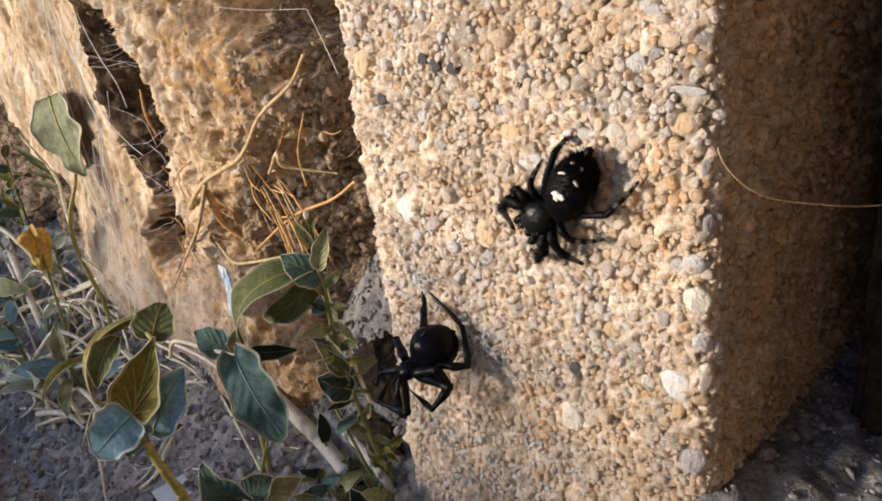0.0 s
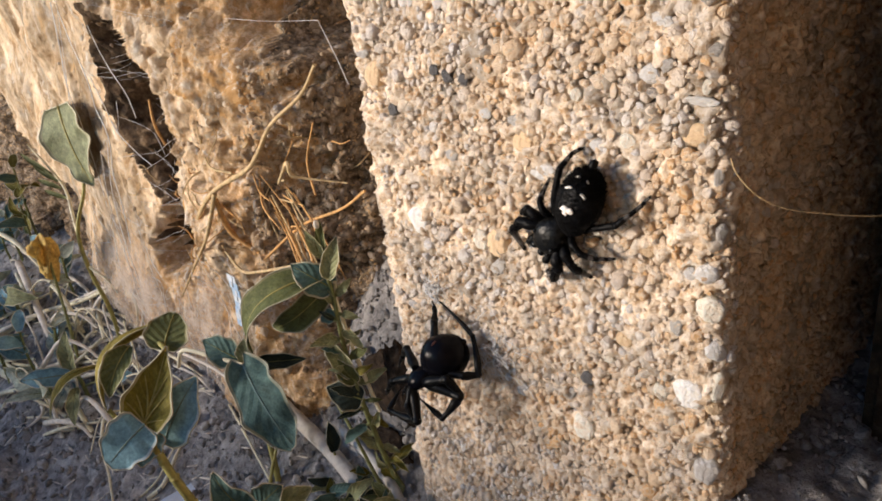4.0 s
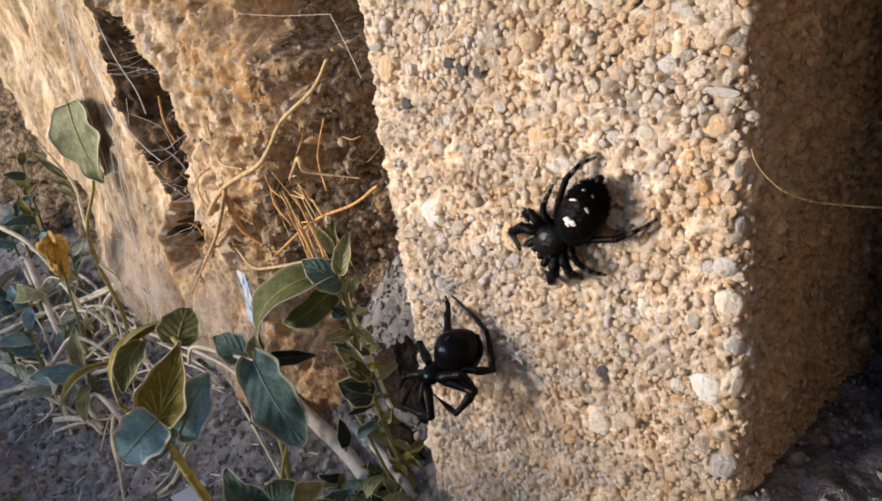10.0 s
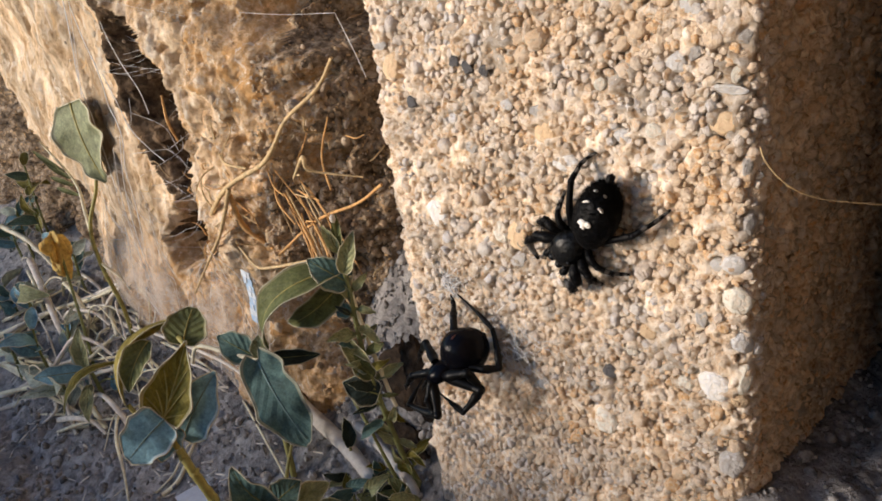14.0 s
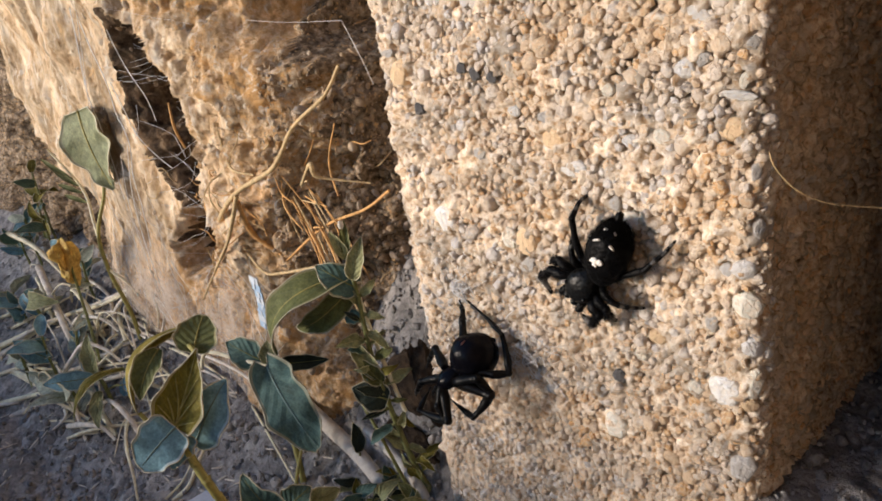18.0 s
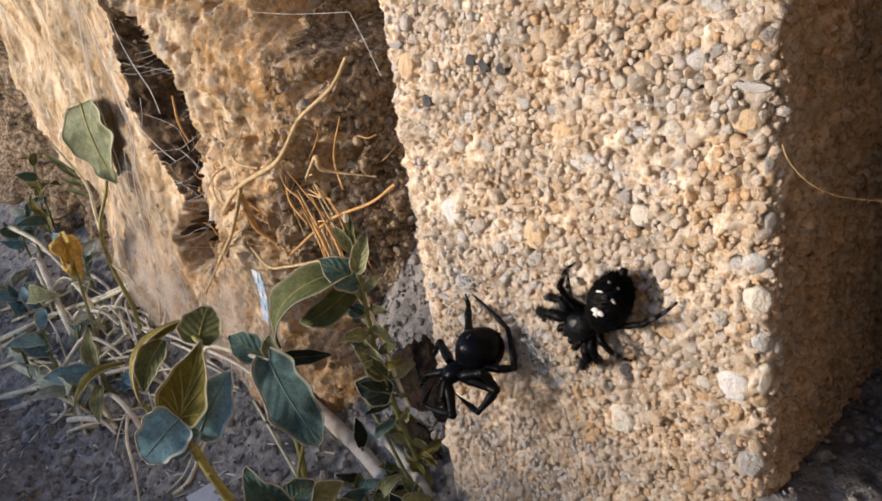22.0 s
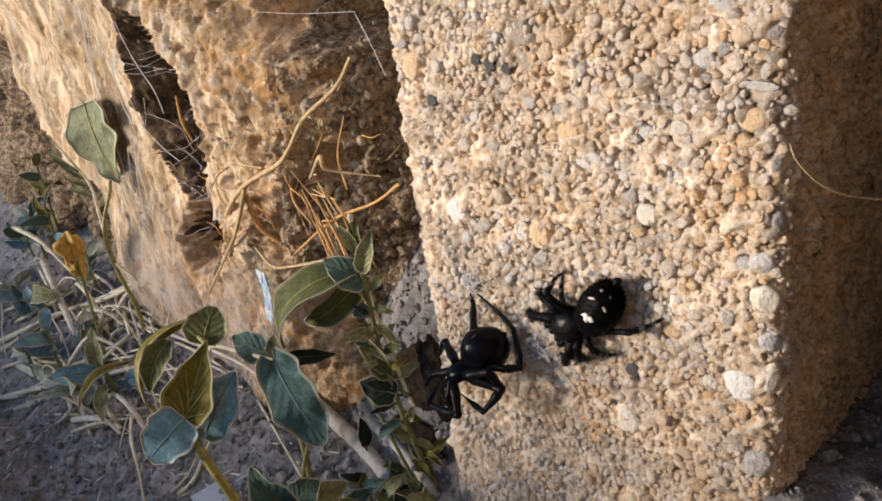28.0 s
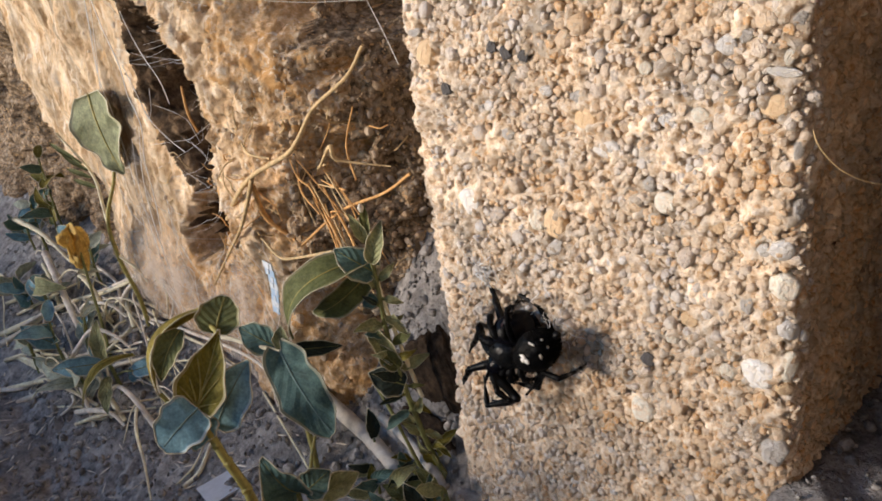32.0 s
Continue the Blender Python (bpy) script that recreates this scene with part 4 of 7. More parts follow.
def leaf_geo(base, tip, width, face=FACING, arch=0.1, bend=0.0, fold=0.25, wave=0.08, lobe=0.0, full=0.8, blunt=0.55, tip_blunt=0.8, seed=0, nu=14, nv=9):
    """A thin blade from base to tip: arch bows it, bend lets the tip fall, fold closes it along the midrib."""
    base, tip = np.asarray(base, float), np.asarray(tip, float)
    L = np.linalg.norm(tip - base)
    X = (tip - base) / L
    N = unit(face - np.dot(face, X) * X)
    Y = np.cross(N, X)
    rng = np.random.RandomState(seed)
    ph = rng.uniform(0, 6, 3)
    top, uv = [], []
    for i in range(nu):
        u = i / (nu - 1)
        w = width / 2 * max(0.03, math.sin(math.pi * min(1, u * 0.97 + 0.03) ** full)) ** (blunt + (tip_blunt - blunt) * u)
        for j in range(nv):
            v = 2 * j / (nv - 1) - 1
            rip = wave * width * abs(v) ** 1.5 * (math.sin(u * 11 + ph[0] + v) * 0.5 + math.sin(u * 23 + ph[1]) * 0.22)
            p = (base + X * L * (u - lobe * abs(v) ** 1.5 * (1 - u) ** 3) + N * (arch * L * 4 * u * (1 - u) - bend * L * u * u)
                 + Y * v * w * math.cos(fold) * (1 + 0.06 * math.sin(u * 17 + ph[2])) + N * (abs(v) ** 1.3 * w * math.sin(fold) + rip))
            top.append(p)
            uv.append((0.02 + 0.96 * u, (v + 1) / 2))
    top = np.array(top)
    low = top - N * 0.22
    n = nu * nv
    faces = grid_faces(nu, nv)
    both = faces + [tuple(k + n for k in f[::-1]) for f in faces]
    rim = [i for i in range(nv)] + [i * nv + nv - 1 for i in range(1, nu)] + [(nu - 1) * nv + j for j in range(nv - 2, -1, -1)] + [i * nv for i in range(nu - 2, 0, -1)]
    both += [(rim[k], rim[(k + 1) % len(rim)], rim[(k + 1) % len(rim)] + n, rim[k] + n) for k in range(len(rim))]
    mid = top.reshape(nu, nv, 3)[:, nv // 2]
    return Geo().add(np.concatenate([top, low]), both, uv + uv), mid, top[rim + rim[:1]]


def add_leaf(plant, kind, base, tip, width, stalk=None, rib=True, rib_mat=None, label="", **how):
    root = np.array(plant.location) / MM
    b, t = np.asarray(base, float) - root, np.asarray(tip, float) - root
    geo, mid, rim = leaf_geo(b, t, width, **how)
    ob = part("leaf", geo, LEAF[kind], plant, label)
    if rib:
        r = 0.017 * width
        part("midrib", Geo().add(*tube(mid[:-1] + 0.04, [r * 1.5, r * 0.5], 5)), rib_mat or STEM_YELLOW, ob)
    if width > 3.4:
        part("margin", Geo().add(*tube(rim, [0.05 + 0.008 * width], 4, 0.3, 4)), LEAF_RIM, ob, "pale rolled margin")
    if stalk is not None:
        s = np.asarray(stalk, float) - root
        m = (s + b) / 2 + np.array([0, 0, 0.06 * np.linalg.norm(s - b)])
        part("leaf_stalk", Geo().add(*tube(curve([s, m, b], 4), [0.4, 0.3], 6)), rib_mat or STEM_GREEN, plant)
    return ob


def add_stem(plant, points, radii, mat, name="stem", n=6):
    root = np.array(plant.location) / MM
    return part(name, Geo().add(*tube(curve(np.asarray(points, float) - root, n), radii, 7, 0.08, 3)), mat, plant)


def build_front_weed():
    g = float(ground_height(-2, -38))
    plant = empty("bindweed", (-2, -38, g), "weed with a folded olive leaf, blue lobes and a yellow stalk", "weed", "weeds at the wall")
    add_stem(plant, [(-1.0, -38.0, g - 1), (-0.4, -39.0, 8), (0.3, -41.7, 25.0), (0.1, -42.6, 31.2), (-1.0, -43.7, 36.4), (-3.8, -44.2, 41.8), (-5.7, -44.1, 44.2)], [0.8, 0.8, 0.75, 0.65, 0.5], STEM_YELLOW)
    for k, (p, r) in enumerate((((-0.9, -43.6, 36.0), 0.95), ((0.2, -42.5, 31.0), 1.0), ((-2.2, -44.2, 39.0), 0.7))):
        part("node", Geo().add(*blob(np.array(p) - np.array(plant.location) / MM, (r * 0.85, r * 0.8, r * 1.0), 3, 0.35, 4 + k, None, 2.0)), STEM_YELLOW, plant)
    face = np.array([0.62, -0.62, 0.30])
    leaf = add_leaf(plant, "olive", (-5.9, -44.1, 43.8), (-6.1, -37.4, 54.1), 8.2, None, True, STEM_YELLOW, fold=0.42, arch=-0.05, wave=0.05, full=0.48, blunt=0.45, tip_blunt=1.05, face=face, seed=2, nu=20, nv=13)
    # the net of veins that stands out on its underside
    root = np.array(plant.location) / MM
    a, b = np.array((-5.9, -44.1, 43.8)), np.array((-6.1, -37.4, 54.1))
    ax = unit(b - a)
    ac = np.cross(unit(face - np.dot(face, ax) * ax), ax)
    out = unit(face)
    for s0, s1, w in ((0.02, 0.42, 2.7), (0.02, 0.50, -2.4), (0.16, 0.60, 1.8), (0.22, 0.66, -1.5), (0.02, 0.24, 3.1), (0.02, 0.16, -2.8)):
        L = np.linalg.norm(b - a)
        pts = [a + ax * L * (s0 + (s1 - s0) * q) + ac * w * q ** 1.2 + out * (-0.05 * 4 * L * (s0 + (s1 - s0) * q) * (1 - s0 - (s1 - s0) * q) + 0.32 * abs(w) * q ** 1.4 + 0.15) - root for q in (0, 0.3, 0.6, 1.0)]
        part("vein", Geo().add(*tube(curve(pts, 4), [0.17, 0.10], 5)), STEM_YELLOW, leaf)
    add_leaf(plant, "blue", (-5.2, -44.1, 44.4), (-6.4, -50.4, 40.4), 7.6, None, True, STEM_BLUE, fold=0.12, wave=0.10, full=0.62, blunt=0.4, tip_blunt=0.4, bend=0.05, seed=5, nu=18, nv=11)
    add_leaf(plant, "blue", (-4.9, -43.6, 43.0), (-4.4, -46.6, 38.6), 5.6, None, True, STEM_BLUE, fold=0.1, wave=0.08, full=0.5, seed=15, nu=16, nv=9)
    add_leaf(plant, "blue", (-4.6, -42.6, 40.2), (-3.9, -35.2, 48.4), 7.4, None, True, STEM_BLUE, fold=0.12, wave=0.12, full=0.7, seed=6, nu=18, nv=11)
    add_leaf(plant, "green", (-8.1, -37.3, 52.6), (-10.0, -33.4, 56.7), 6.8, (-6.1, -37.6, 53.8), True, STEM_YELLOW, fold=0.1, wave=0.06, full=0.7, blunt=0.45, tip_blunt=0.5, arch=0.08, seed=11, nu=16, nv=11)
    # a leaf rolled into a yellow tube
    add_leaf(plant, "yellow", (-13.8, -36.0, 54.6), (-12.0, -46.8, 45.2), 4.4, None, True, STEM_YELLOW, arch=0.34, fold=-0.7, wave=0.05, face=np.array([-0.75, -0.45, 0.5]), seed=8, nu=18)
    add_leaf(plant, "green", (-14.2, -40.0, 52.6), (-12.4, -45.6, 47.0), 4.6, None, True, STEM_YELLOW, arch=0.2, fold=0.4, face=np.array([0.5, -0.6, 0.2]), seed=9)
    add_stem(plant, [(-12.0, -46.4, 45.4), (-9.0, -45.2, 41.5), (-3.2, -44.3, 40.8)], [0.35, 0.45], STEM_YELLOW, "leaf_stalk")
    add_stem(plant, [(-13.8, -36.0, 54.4), (-10.0, -37.0, 53.6), (-6.1, -37.6, 53.6)], [0.35, 0.4], STEM_YELLOW, "leaf_stalk")


def build_low_leaf():
    plant = empty("bindweed", (-5, -32, float(ground_height(-5, -32))), "low curled blue-green leaf on a short stalk", "weed", "weeds at the wall")
    add_stem(plant, [(-5, -32, float(ground_height(-5, -32)) - 1), (-5.4, -31.8, 4), (-5.9, -32.0, 19.0)], [0.7, 0.5], STEM_GREEN)
    add_leaf(plant, "teal", (-5.9, -32.0, 19.2), (-7.3, -36.0, 28.4), 7.6, None, True, STEM_GREEN, fold=0.45, arch=0.2, wave=0.14, lobe=0.2, seed=21)
    add_leaf(plant, "teal", (-5.6, -31.0, 18.5), (-3.2, -26.6, 21.6), 5.6, None, True, STEM_GREEN, fold=0.2, arch=0.12, wave=0.1, seed=22)
    add_leaf(plant, "pale", (-4.6, -29.0, 17.0), (-1.8, -22.0, 18.6), 4.6, (-5.6, -31.5, 15.0), True, STEM_GREEN, fold=0.1, arch=0.1, seed=23)


def build_middle_weed():
    g = float(ground_height(-34, -12))
    plant = empty("bindweed", (-36, -12, g), "weed with a large drooping wavy-edged green leaf", "weed", "weeds at the wall")
    add_stem(plant, [(-36, -12, g - 1), (-36.5, -11.5, 2), (-43, -9, 10), (-51.0, -6.3, 16.8)], [0.75, 0.5], STEM_YELLOW)
    add_stem(plant, [(-51.5, -6.2, 16.5), (-59.8, -9.4, 17.5), (-68.5, -12.5, 17.6), (-72, -13.5, 12.0)], [0.6, 0.5], STRAW, "runner")
    add_leaf(plant, "teal", (-50.7, -6.5, 17.0), (-31.0, -9.3, 4.6), 11.5, None, True, STEM_BLUE, fold=0.14, arch=0.10, wave=0.22, lobe=0.12, full=0.95, tip_blunt=0.45, bend=0.04, seed=31, nu=22, nv=13)
    add_leaf(plant, "dark", (-51.2, -4.3, 16.0), (-44.5, 6.3, 14.2), 4.4, None, True, STEM_GREEN, fold=0.5, arch=0.05, seed=32)
    add_leaf(plant, "teal", (-53.6, -5.5, 16.6), (-62.6, -9.4, 21.0), 7.4, None, True, STEM_GREEN, fold=0.2, arch=0.08, seed=33)
    add_leaf(plant, "pale", (-51.5, -5.5, 16.8), (-52.4, -4.0, 22.2), 4.0, None, True, STEM_GREEN, fold=0.3, arch=0.1, seed=34)
    add_stem(plant, [(-35.1, -11.1, 3.1), (-30.6, -16.4, -0.3), (-27.5, -19.6, -6.5), (-27.0, -20.0, -17)], [0.35, 0.5, 0.6], STEM_YELLOW, "stalk")


def build_climbing_weed():
    line = [(-1.6, 1.0, -8), (-2.6, 0.8, -3.7), (-6.9, -0.6, 4.2), (-10.5, -1.2, 14.2), (-12.5, -1.8, 24.2), (-14.7, -1.6, 32.8), (-15.6, -1.2, 42.6), (-14.9, -2.1, 49.8), (-15.1, -2.2, 57.7)]
    plant = empty("bindweed", (-2, 0.5, -3), "slender climbing weed with many small curled leaves", "weed", "weeds at the wall")
    add_stem(plant, line, [0.65, 0.55, 0.35], STEM_GREEN)
    add_stem(plant, [(-15.3, -0.5, 46), (-17.5, 0.5, 40), (-13.2, -0.2, 30), (-9.5, 0.4, 18)], [0.4, 0.45], STRAW, "runner")
    add_stem(plant, [(-3.5, -2.5, -6), (-9, -3.5, 4), (-14, -4.0, 14), (-19, -3.5, 19)], [0.45, 0.3], STEM_GREEN, "side_stem")
    # the large arched leaf and its neighbours
    add_leaf(plant, "green", (-17.6, -0.6, 47.2), (-33.0, -13.0, 30.6), 8.0, None, True, STEM_YELLOW, arch=0.27, fold=0.30, wave=0.06, bend=0.05, seed=41, nu=20, nv=11, face=np.array([0.15, -0.55, 0.8]))
    add_leaf(plant, "green", (-19.0, 1.5, 44.4), (-32.0, -6.5, 33.5), 6.2, None, True, STEM_YELLOW, arch=0.22, fold=0.35, wave=0.06, seed=42, face=np.array([0.75, -0.5, 0.1]))
    add_leaf(plant, "teal", (-15.8, -0.9, 44.6), (-21.2, -5.6, 50.2), 6.4, None, True, STEM_GREEN, fold=0.1, arch=0.12, wave=0.05, full=0.7, seed=43)
    add_leaf(plant, "pale", (-14.6, -2.3, 47.6), (-13.2, 0.4, 55.6), 3.6, None, True, STEM_GREEN, fold=0.4, seed=44)
    add_leaf(plant, "pale", (-15.0, -2.3, 52.0), (-16.9, -3.8, 57.6), 2.4, None, False, None, fold=0.4, seed=45)
    add_leaf(plant, "green", (-15.0, -2.3, 52.5), (-15.4, -1.2, 59.0), 2.2, None, False, None, fold=0.4, seed=46)
    part("bud", Geo().add(*blob(np.array((-15.1, -2.2, 58.6)) - np.array(plant.location) / MM, (0.55, 0.55, 0.9), 2, 0.2, 3)), STRAW_GREY, plant)
    add_leaf(plant, "teal", (-16.6, -1.0, 38.0), (-21.6, -1.4, 37.6), 3.2, None, True, STEM_GREEN, fold=0.1, seed=47)
    add_leaf(plant, "pale", (-12.9, -1.8, 26.0), (-18.4, -3.6, 34.6), 4.2, None, True, STEM_GREEN, fold=0.55, seed=48)
    add_leaf(plant, "green", (-12.4, -1.8, 25.0), (-15.5, -4.0, 30.5), 4.0, None, True, STEM_GREEN, fold=0.4, seed=49)
    add_leaf(plant, "dark", (-11.2, -2.0, 21.5), (-17.2, -5.8, 24.2), 6.2, None, True, STEM_GREEN, fold=0.15, full=0.65, seed=50)
    rng = np.random.RandomState(77)
    stem = curve(line, 6)
    across, rise = unit((0.66, 0.74, -0.12)), unit((-0.25, 0.1, 0.95))
    kinds = ["pale", "pale", "teal", "pale", "dark", "pale", "olive", "green"]
    for k in range(34):
        s = 0.06 + 0.72 * k / 34
        p = stem[int(s * (len(stem) - 1))] + rng.uniform(-0.3, 0.3, 3)
        side = 1 if k % 2 else -1
        d = unit(across * side * rng.uniform(0.3, 1.0) + rise * rng.uniform(-0.5, 0.9) - 0.4 * FACING * rng.uniform(-1.2, 0.3))
        size = rng.uniform(3.8, 7.4) * (1.15 - 0.35 * s)
        add_leaf(plant, kinds[rng.randint(8)], p + d * 0.8, p + d * size, size * rng.uniform(0.30, 0.48), p, k % 3 == 0, STEM_GREEN,
                 fold=rng.uniform(0.1, 0.9), arch=rng.uniform(-0.15, 0.38), bend=rng.uniform(-0.1, 0.35), wave=0.34, face=unit(FACING + rng.uniform(-0.6, 0.6, 3)), seed=100 + k, nu=9, nv=7)
    for k in range(26):
        p = np.array([rng.uniform(-12, 5), rng.uniform(-15, -3.5), 0.0])
        p[2] = float(ground_height(p[0], p[1])) + rng.uniform(1.0, 9.0)
        d = unit(across * rng.uniform(-1, 1) + rise * rng.uniform(-0.3, 0.8) + 0.3 * FACING * rng.uniform(-0.5, 1))
        size = rng.uniform(4, 8)
        add_leaf(plant, ("dark", "green", "teal", "dark", "pale")[k % 5], p, p + d * size, size * rng.uniform(0.35, 0.55), (p[0], p[1], p[2] - 3), False, None,
                 fold=rng.uniform(0, 0.6), arch=rng.uniform(-0.1, 0.25), wave=0.22, face=unit(FACING + rng.uniform(-0.5, 0.5, 3)), seed=420 + k, nu=9, nv=7)
    for k in range(16):
        p = np.array([rng.uniform(-24, 0), rng.uniform(-16, -2), 0.0])
        p[2] = float(ground_height(p[0], p[1])) + rng.uniform(2.0, 7.0)
        d = unit(across * rng.uniform(-1, 1) + rise * rng.uniform(-0.2, 0.9) + 0.3 * FACING * rng.uniform(-0.5, 1))
        size = rng.uniform(4, 7)
        add_leaf(plant, kinds[rng.randint(8)], p, p + d * size, size * rng.uniform(0.35, 0.55), (p[0], p[1], p[2] - 3), False, None,
                 fold=rng.uniform(0, 0.6), arch=rng.uniform(-0.1, 0.25), wave=0.12, face=unit(FACING + rng.uniform(-0.5, 0.5, 3)), seed=150 + k, nu=9, nv=7)


def build_far_weeds():
    g = float(ground_height(-134, -7))
    plant = empty("bindweed", (-133, -7, g), "thin weed with a wide leaf against the sunlit wall", "weed", "weeds at the wall")
    add_stem(plant, [(-133, -7, g - 1), (-133.3, -7.1, 6.7), (-135.9, -8.4, 20.3), (-135.5, -8.0, 33.0), (-131.5, -4.0, 45.0), (-128.5, -2.6, 56.0), (-130.5, -2.0, 63.0)], [0.7, 0.6, 0.4], STEM_YELLOW)
    add_stem(plant, [(-136.8, -8.0, 30.0), (-140, -6.8, 36.2), (-146.1, -5.1, 44.8), (-155.4, -8.3, 57.0)], [0.6, 0.35], STRAW, "runner")
    add_stem(plant, [(-136.0, -8.4, 21.0), (-131.0, -6.0, 17.0), (-128.0, -5.0, 12.5)], [0.5, 0.3], STRAW, "twig")
    add_leaf(plant, "hanging", (-133.5, -3.0, 69.5), (-127.8, -2.0, 46.5), 19.5, (-130.5, -3.4, 62.0), True, STEM_YELLOW, fold=0.14, arch=0.06, full=0.62, blunt=0.42, tip_blunt=0.85, wave=0.10, seed=61, nu=20, nv=13, face=np.array([0.25, -0.93, 0.25]))
    for k, (b, t) in enumerate((((-146, -6, 46), (-156, -9, 51)), ((-148, -6.4, 48), (-160, -10, 54)), ((-146.5, -5.6, 43.5), (-155, -9, 46)), ((-143.5, -6, 41), (-152, -9, 43)))):
        add_leaf(plant, "green", b, t, 1.7, None, False, None, fold=0.4, arch=0.1, seed=65 + k, nu=8, nv=5)
    for k, (p, size, kind) in enumerate((((-188, -4, 22), 11, "blue"), ((-222, -1, 40), 13, "olive"), ((-160, -28, 9), 12, "blue"), ((-175, -5, 22), 10, "sage"), ((-206, -22, 0), 12, "blue"),
                                         ((-196, -16, 4), 10, "sage"), ((-226, 2, 56), 12, "olive"), ((-242, -7, 16), 12, "blue"), ((-232, -5, 30), 11, "sage"), ((-256, -6, 10), 12, "blue"))):
        g = float(ground_height(p[0], p[1]))
        p = (p[0], p[1], g + 0.62 * (p[2] - g))
        weed = empty("weed", (p[0], p[1], g), "small blue-green weed on the shaded soil", "weed", "small weeds on the soil")
        add_stem(weed, [(p[0], p[1], g - 0.5), (p[0] + 1, p[1] - 0.6, (g + p[2]) / 2), (p[0], p[1], p[2])], [0.5, 0.35], STEM_GREEN)
        rng = np.random.RandomState(200 + k)
        for j in range(5):
            top = np.array([p[0], p[1], g + (p[2] - g) * (0.45 + 0.14 * j)])
            d = unit(rng.uniform(-1, 1, 3) * np.array([1, 1, 0.5]) + np.array([-0.2, -0.2, 0.3]))
            s = size * rng.uniform(0.6, 1.1)
            add_leaf(weed, kind if j % 2 == 0 else "teal", top, top + d * s, s * rng.uniform(0.38, 0.52), None, j == 0, STEM_GREEN,
                     fold=rng.uniform(0, 0.4), arch=rng.uniform(0, 0.2), wave=0.08, face=unit(FACING + rng.uniform(-0.4, 0.4, 3)), seed=300 + 9 * k + j, nu=9, nv=7)
    g = float(ground_height(-121, -24))
    plant = empty("bindweed", (-121, -24, g), "low weed with long sage leaves among dry straw", "weed", "weeds at the wall")
    add_stem(plant, [(-121, -24, g - 1), (-122, -24.4, -6), (-123.6, -25.2, -3.6)], [0.7, 0.5], STEM_GREEN)
    add_leaf(plant, "pale", (-124.0, -25.4, -3.5), (-126.4, -23.0, 8.6), 5.0, None, True, STEM_GREEN, fold=0.25, seed=71)
    add_leaf(plant, "blue", (-123.8, -25.6, -3.9), (-132.5, -37.5, -3.2), 6.0, None, True, STEM_GREEN, fold=0.2, arch=0.12, seed=72)
    add_leaf(plant, "olive", (-117.5, -18.7, -2.0), (-118.5, -36.0, -11.0), 4.2, None, True, STEM_YELLOW, arch=0.32, fold=-0.3, seed=73, face=np.array([0.1, -0.4, 0.9]))
    add_leaf(plant, "blue", (-112, -22, -4), (-104.5, -15.0, -1.5), 5.2, (-121, -24, -8), True, STEM_GREEN, fold=0.15, arch=0.05, seed=74)
    add_leaf(plant, "pale", (-119, -27, -6), (-112, -32, -13), 4.4, None, True, STEM_GREEN, fold=0.2, arch=0.1, seed=75)
    rng = np.random.RandomState(91)
    for k in range(8):
        c = np.array((-145.0, -16.6, 25.6)) + rng.uniform(-1, 1, 3) * (1.2, 1.2, 2.6) - np.array(plant.location) / MM
        part("petal", Geo().add(*blob(c, (2.9, 0.7, 5.2), 3, 0.5, 8 + k, Euler(rng.uniform(-0.5, 0.5, 3) + np.array((0, 0, 0.7 * k))).to_matrix(), 1.8)), ORANGE, plant, "shrivelled orange petal")
    add_leaf(plant, "blue", (-136.4, -23.7, -11.7), (-153.8, -16.3, -3.6), 5.2, (-134, -24, -14), True, STEM_BLUE, fold=0.2, arch=0.05, seed=76)
    add_leaf(plant, "sage", (-132.6, -31.8, -17.3), (-133.5, -24.8, -11.5), 4.6, None, True, STEM_BLUE, fold=0.2, arch=0.15, seed=77)
    add_leaf(plant, "blue", (-153.6, -30.8, -16.3), (-137.9, -23.4, -10.3), 5.0, None, True, STEM_BLUE, fold=0.2, arch=0.2, seed=78)
    add_leaf(plant, "blue", (-120.0, -21.3, -9.0), (-112.9, -17.9, -7.0), 4.8, None, True, STEM_BLUE, fold=0.1, arch=0.1, seed=79)
    add_stem(plant, [(-143.6, -16.4, 24), (-143, -17, 12), (-141, -18, 2), (-138, -20, -16)], [0.4, 0.5], STEM_GREEN, "flower_stalk")


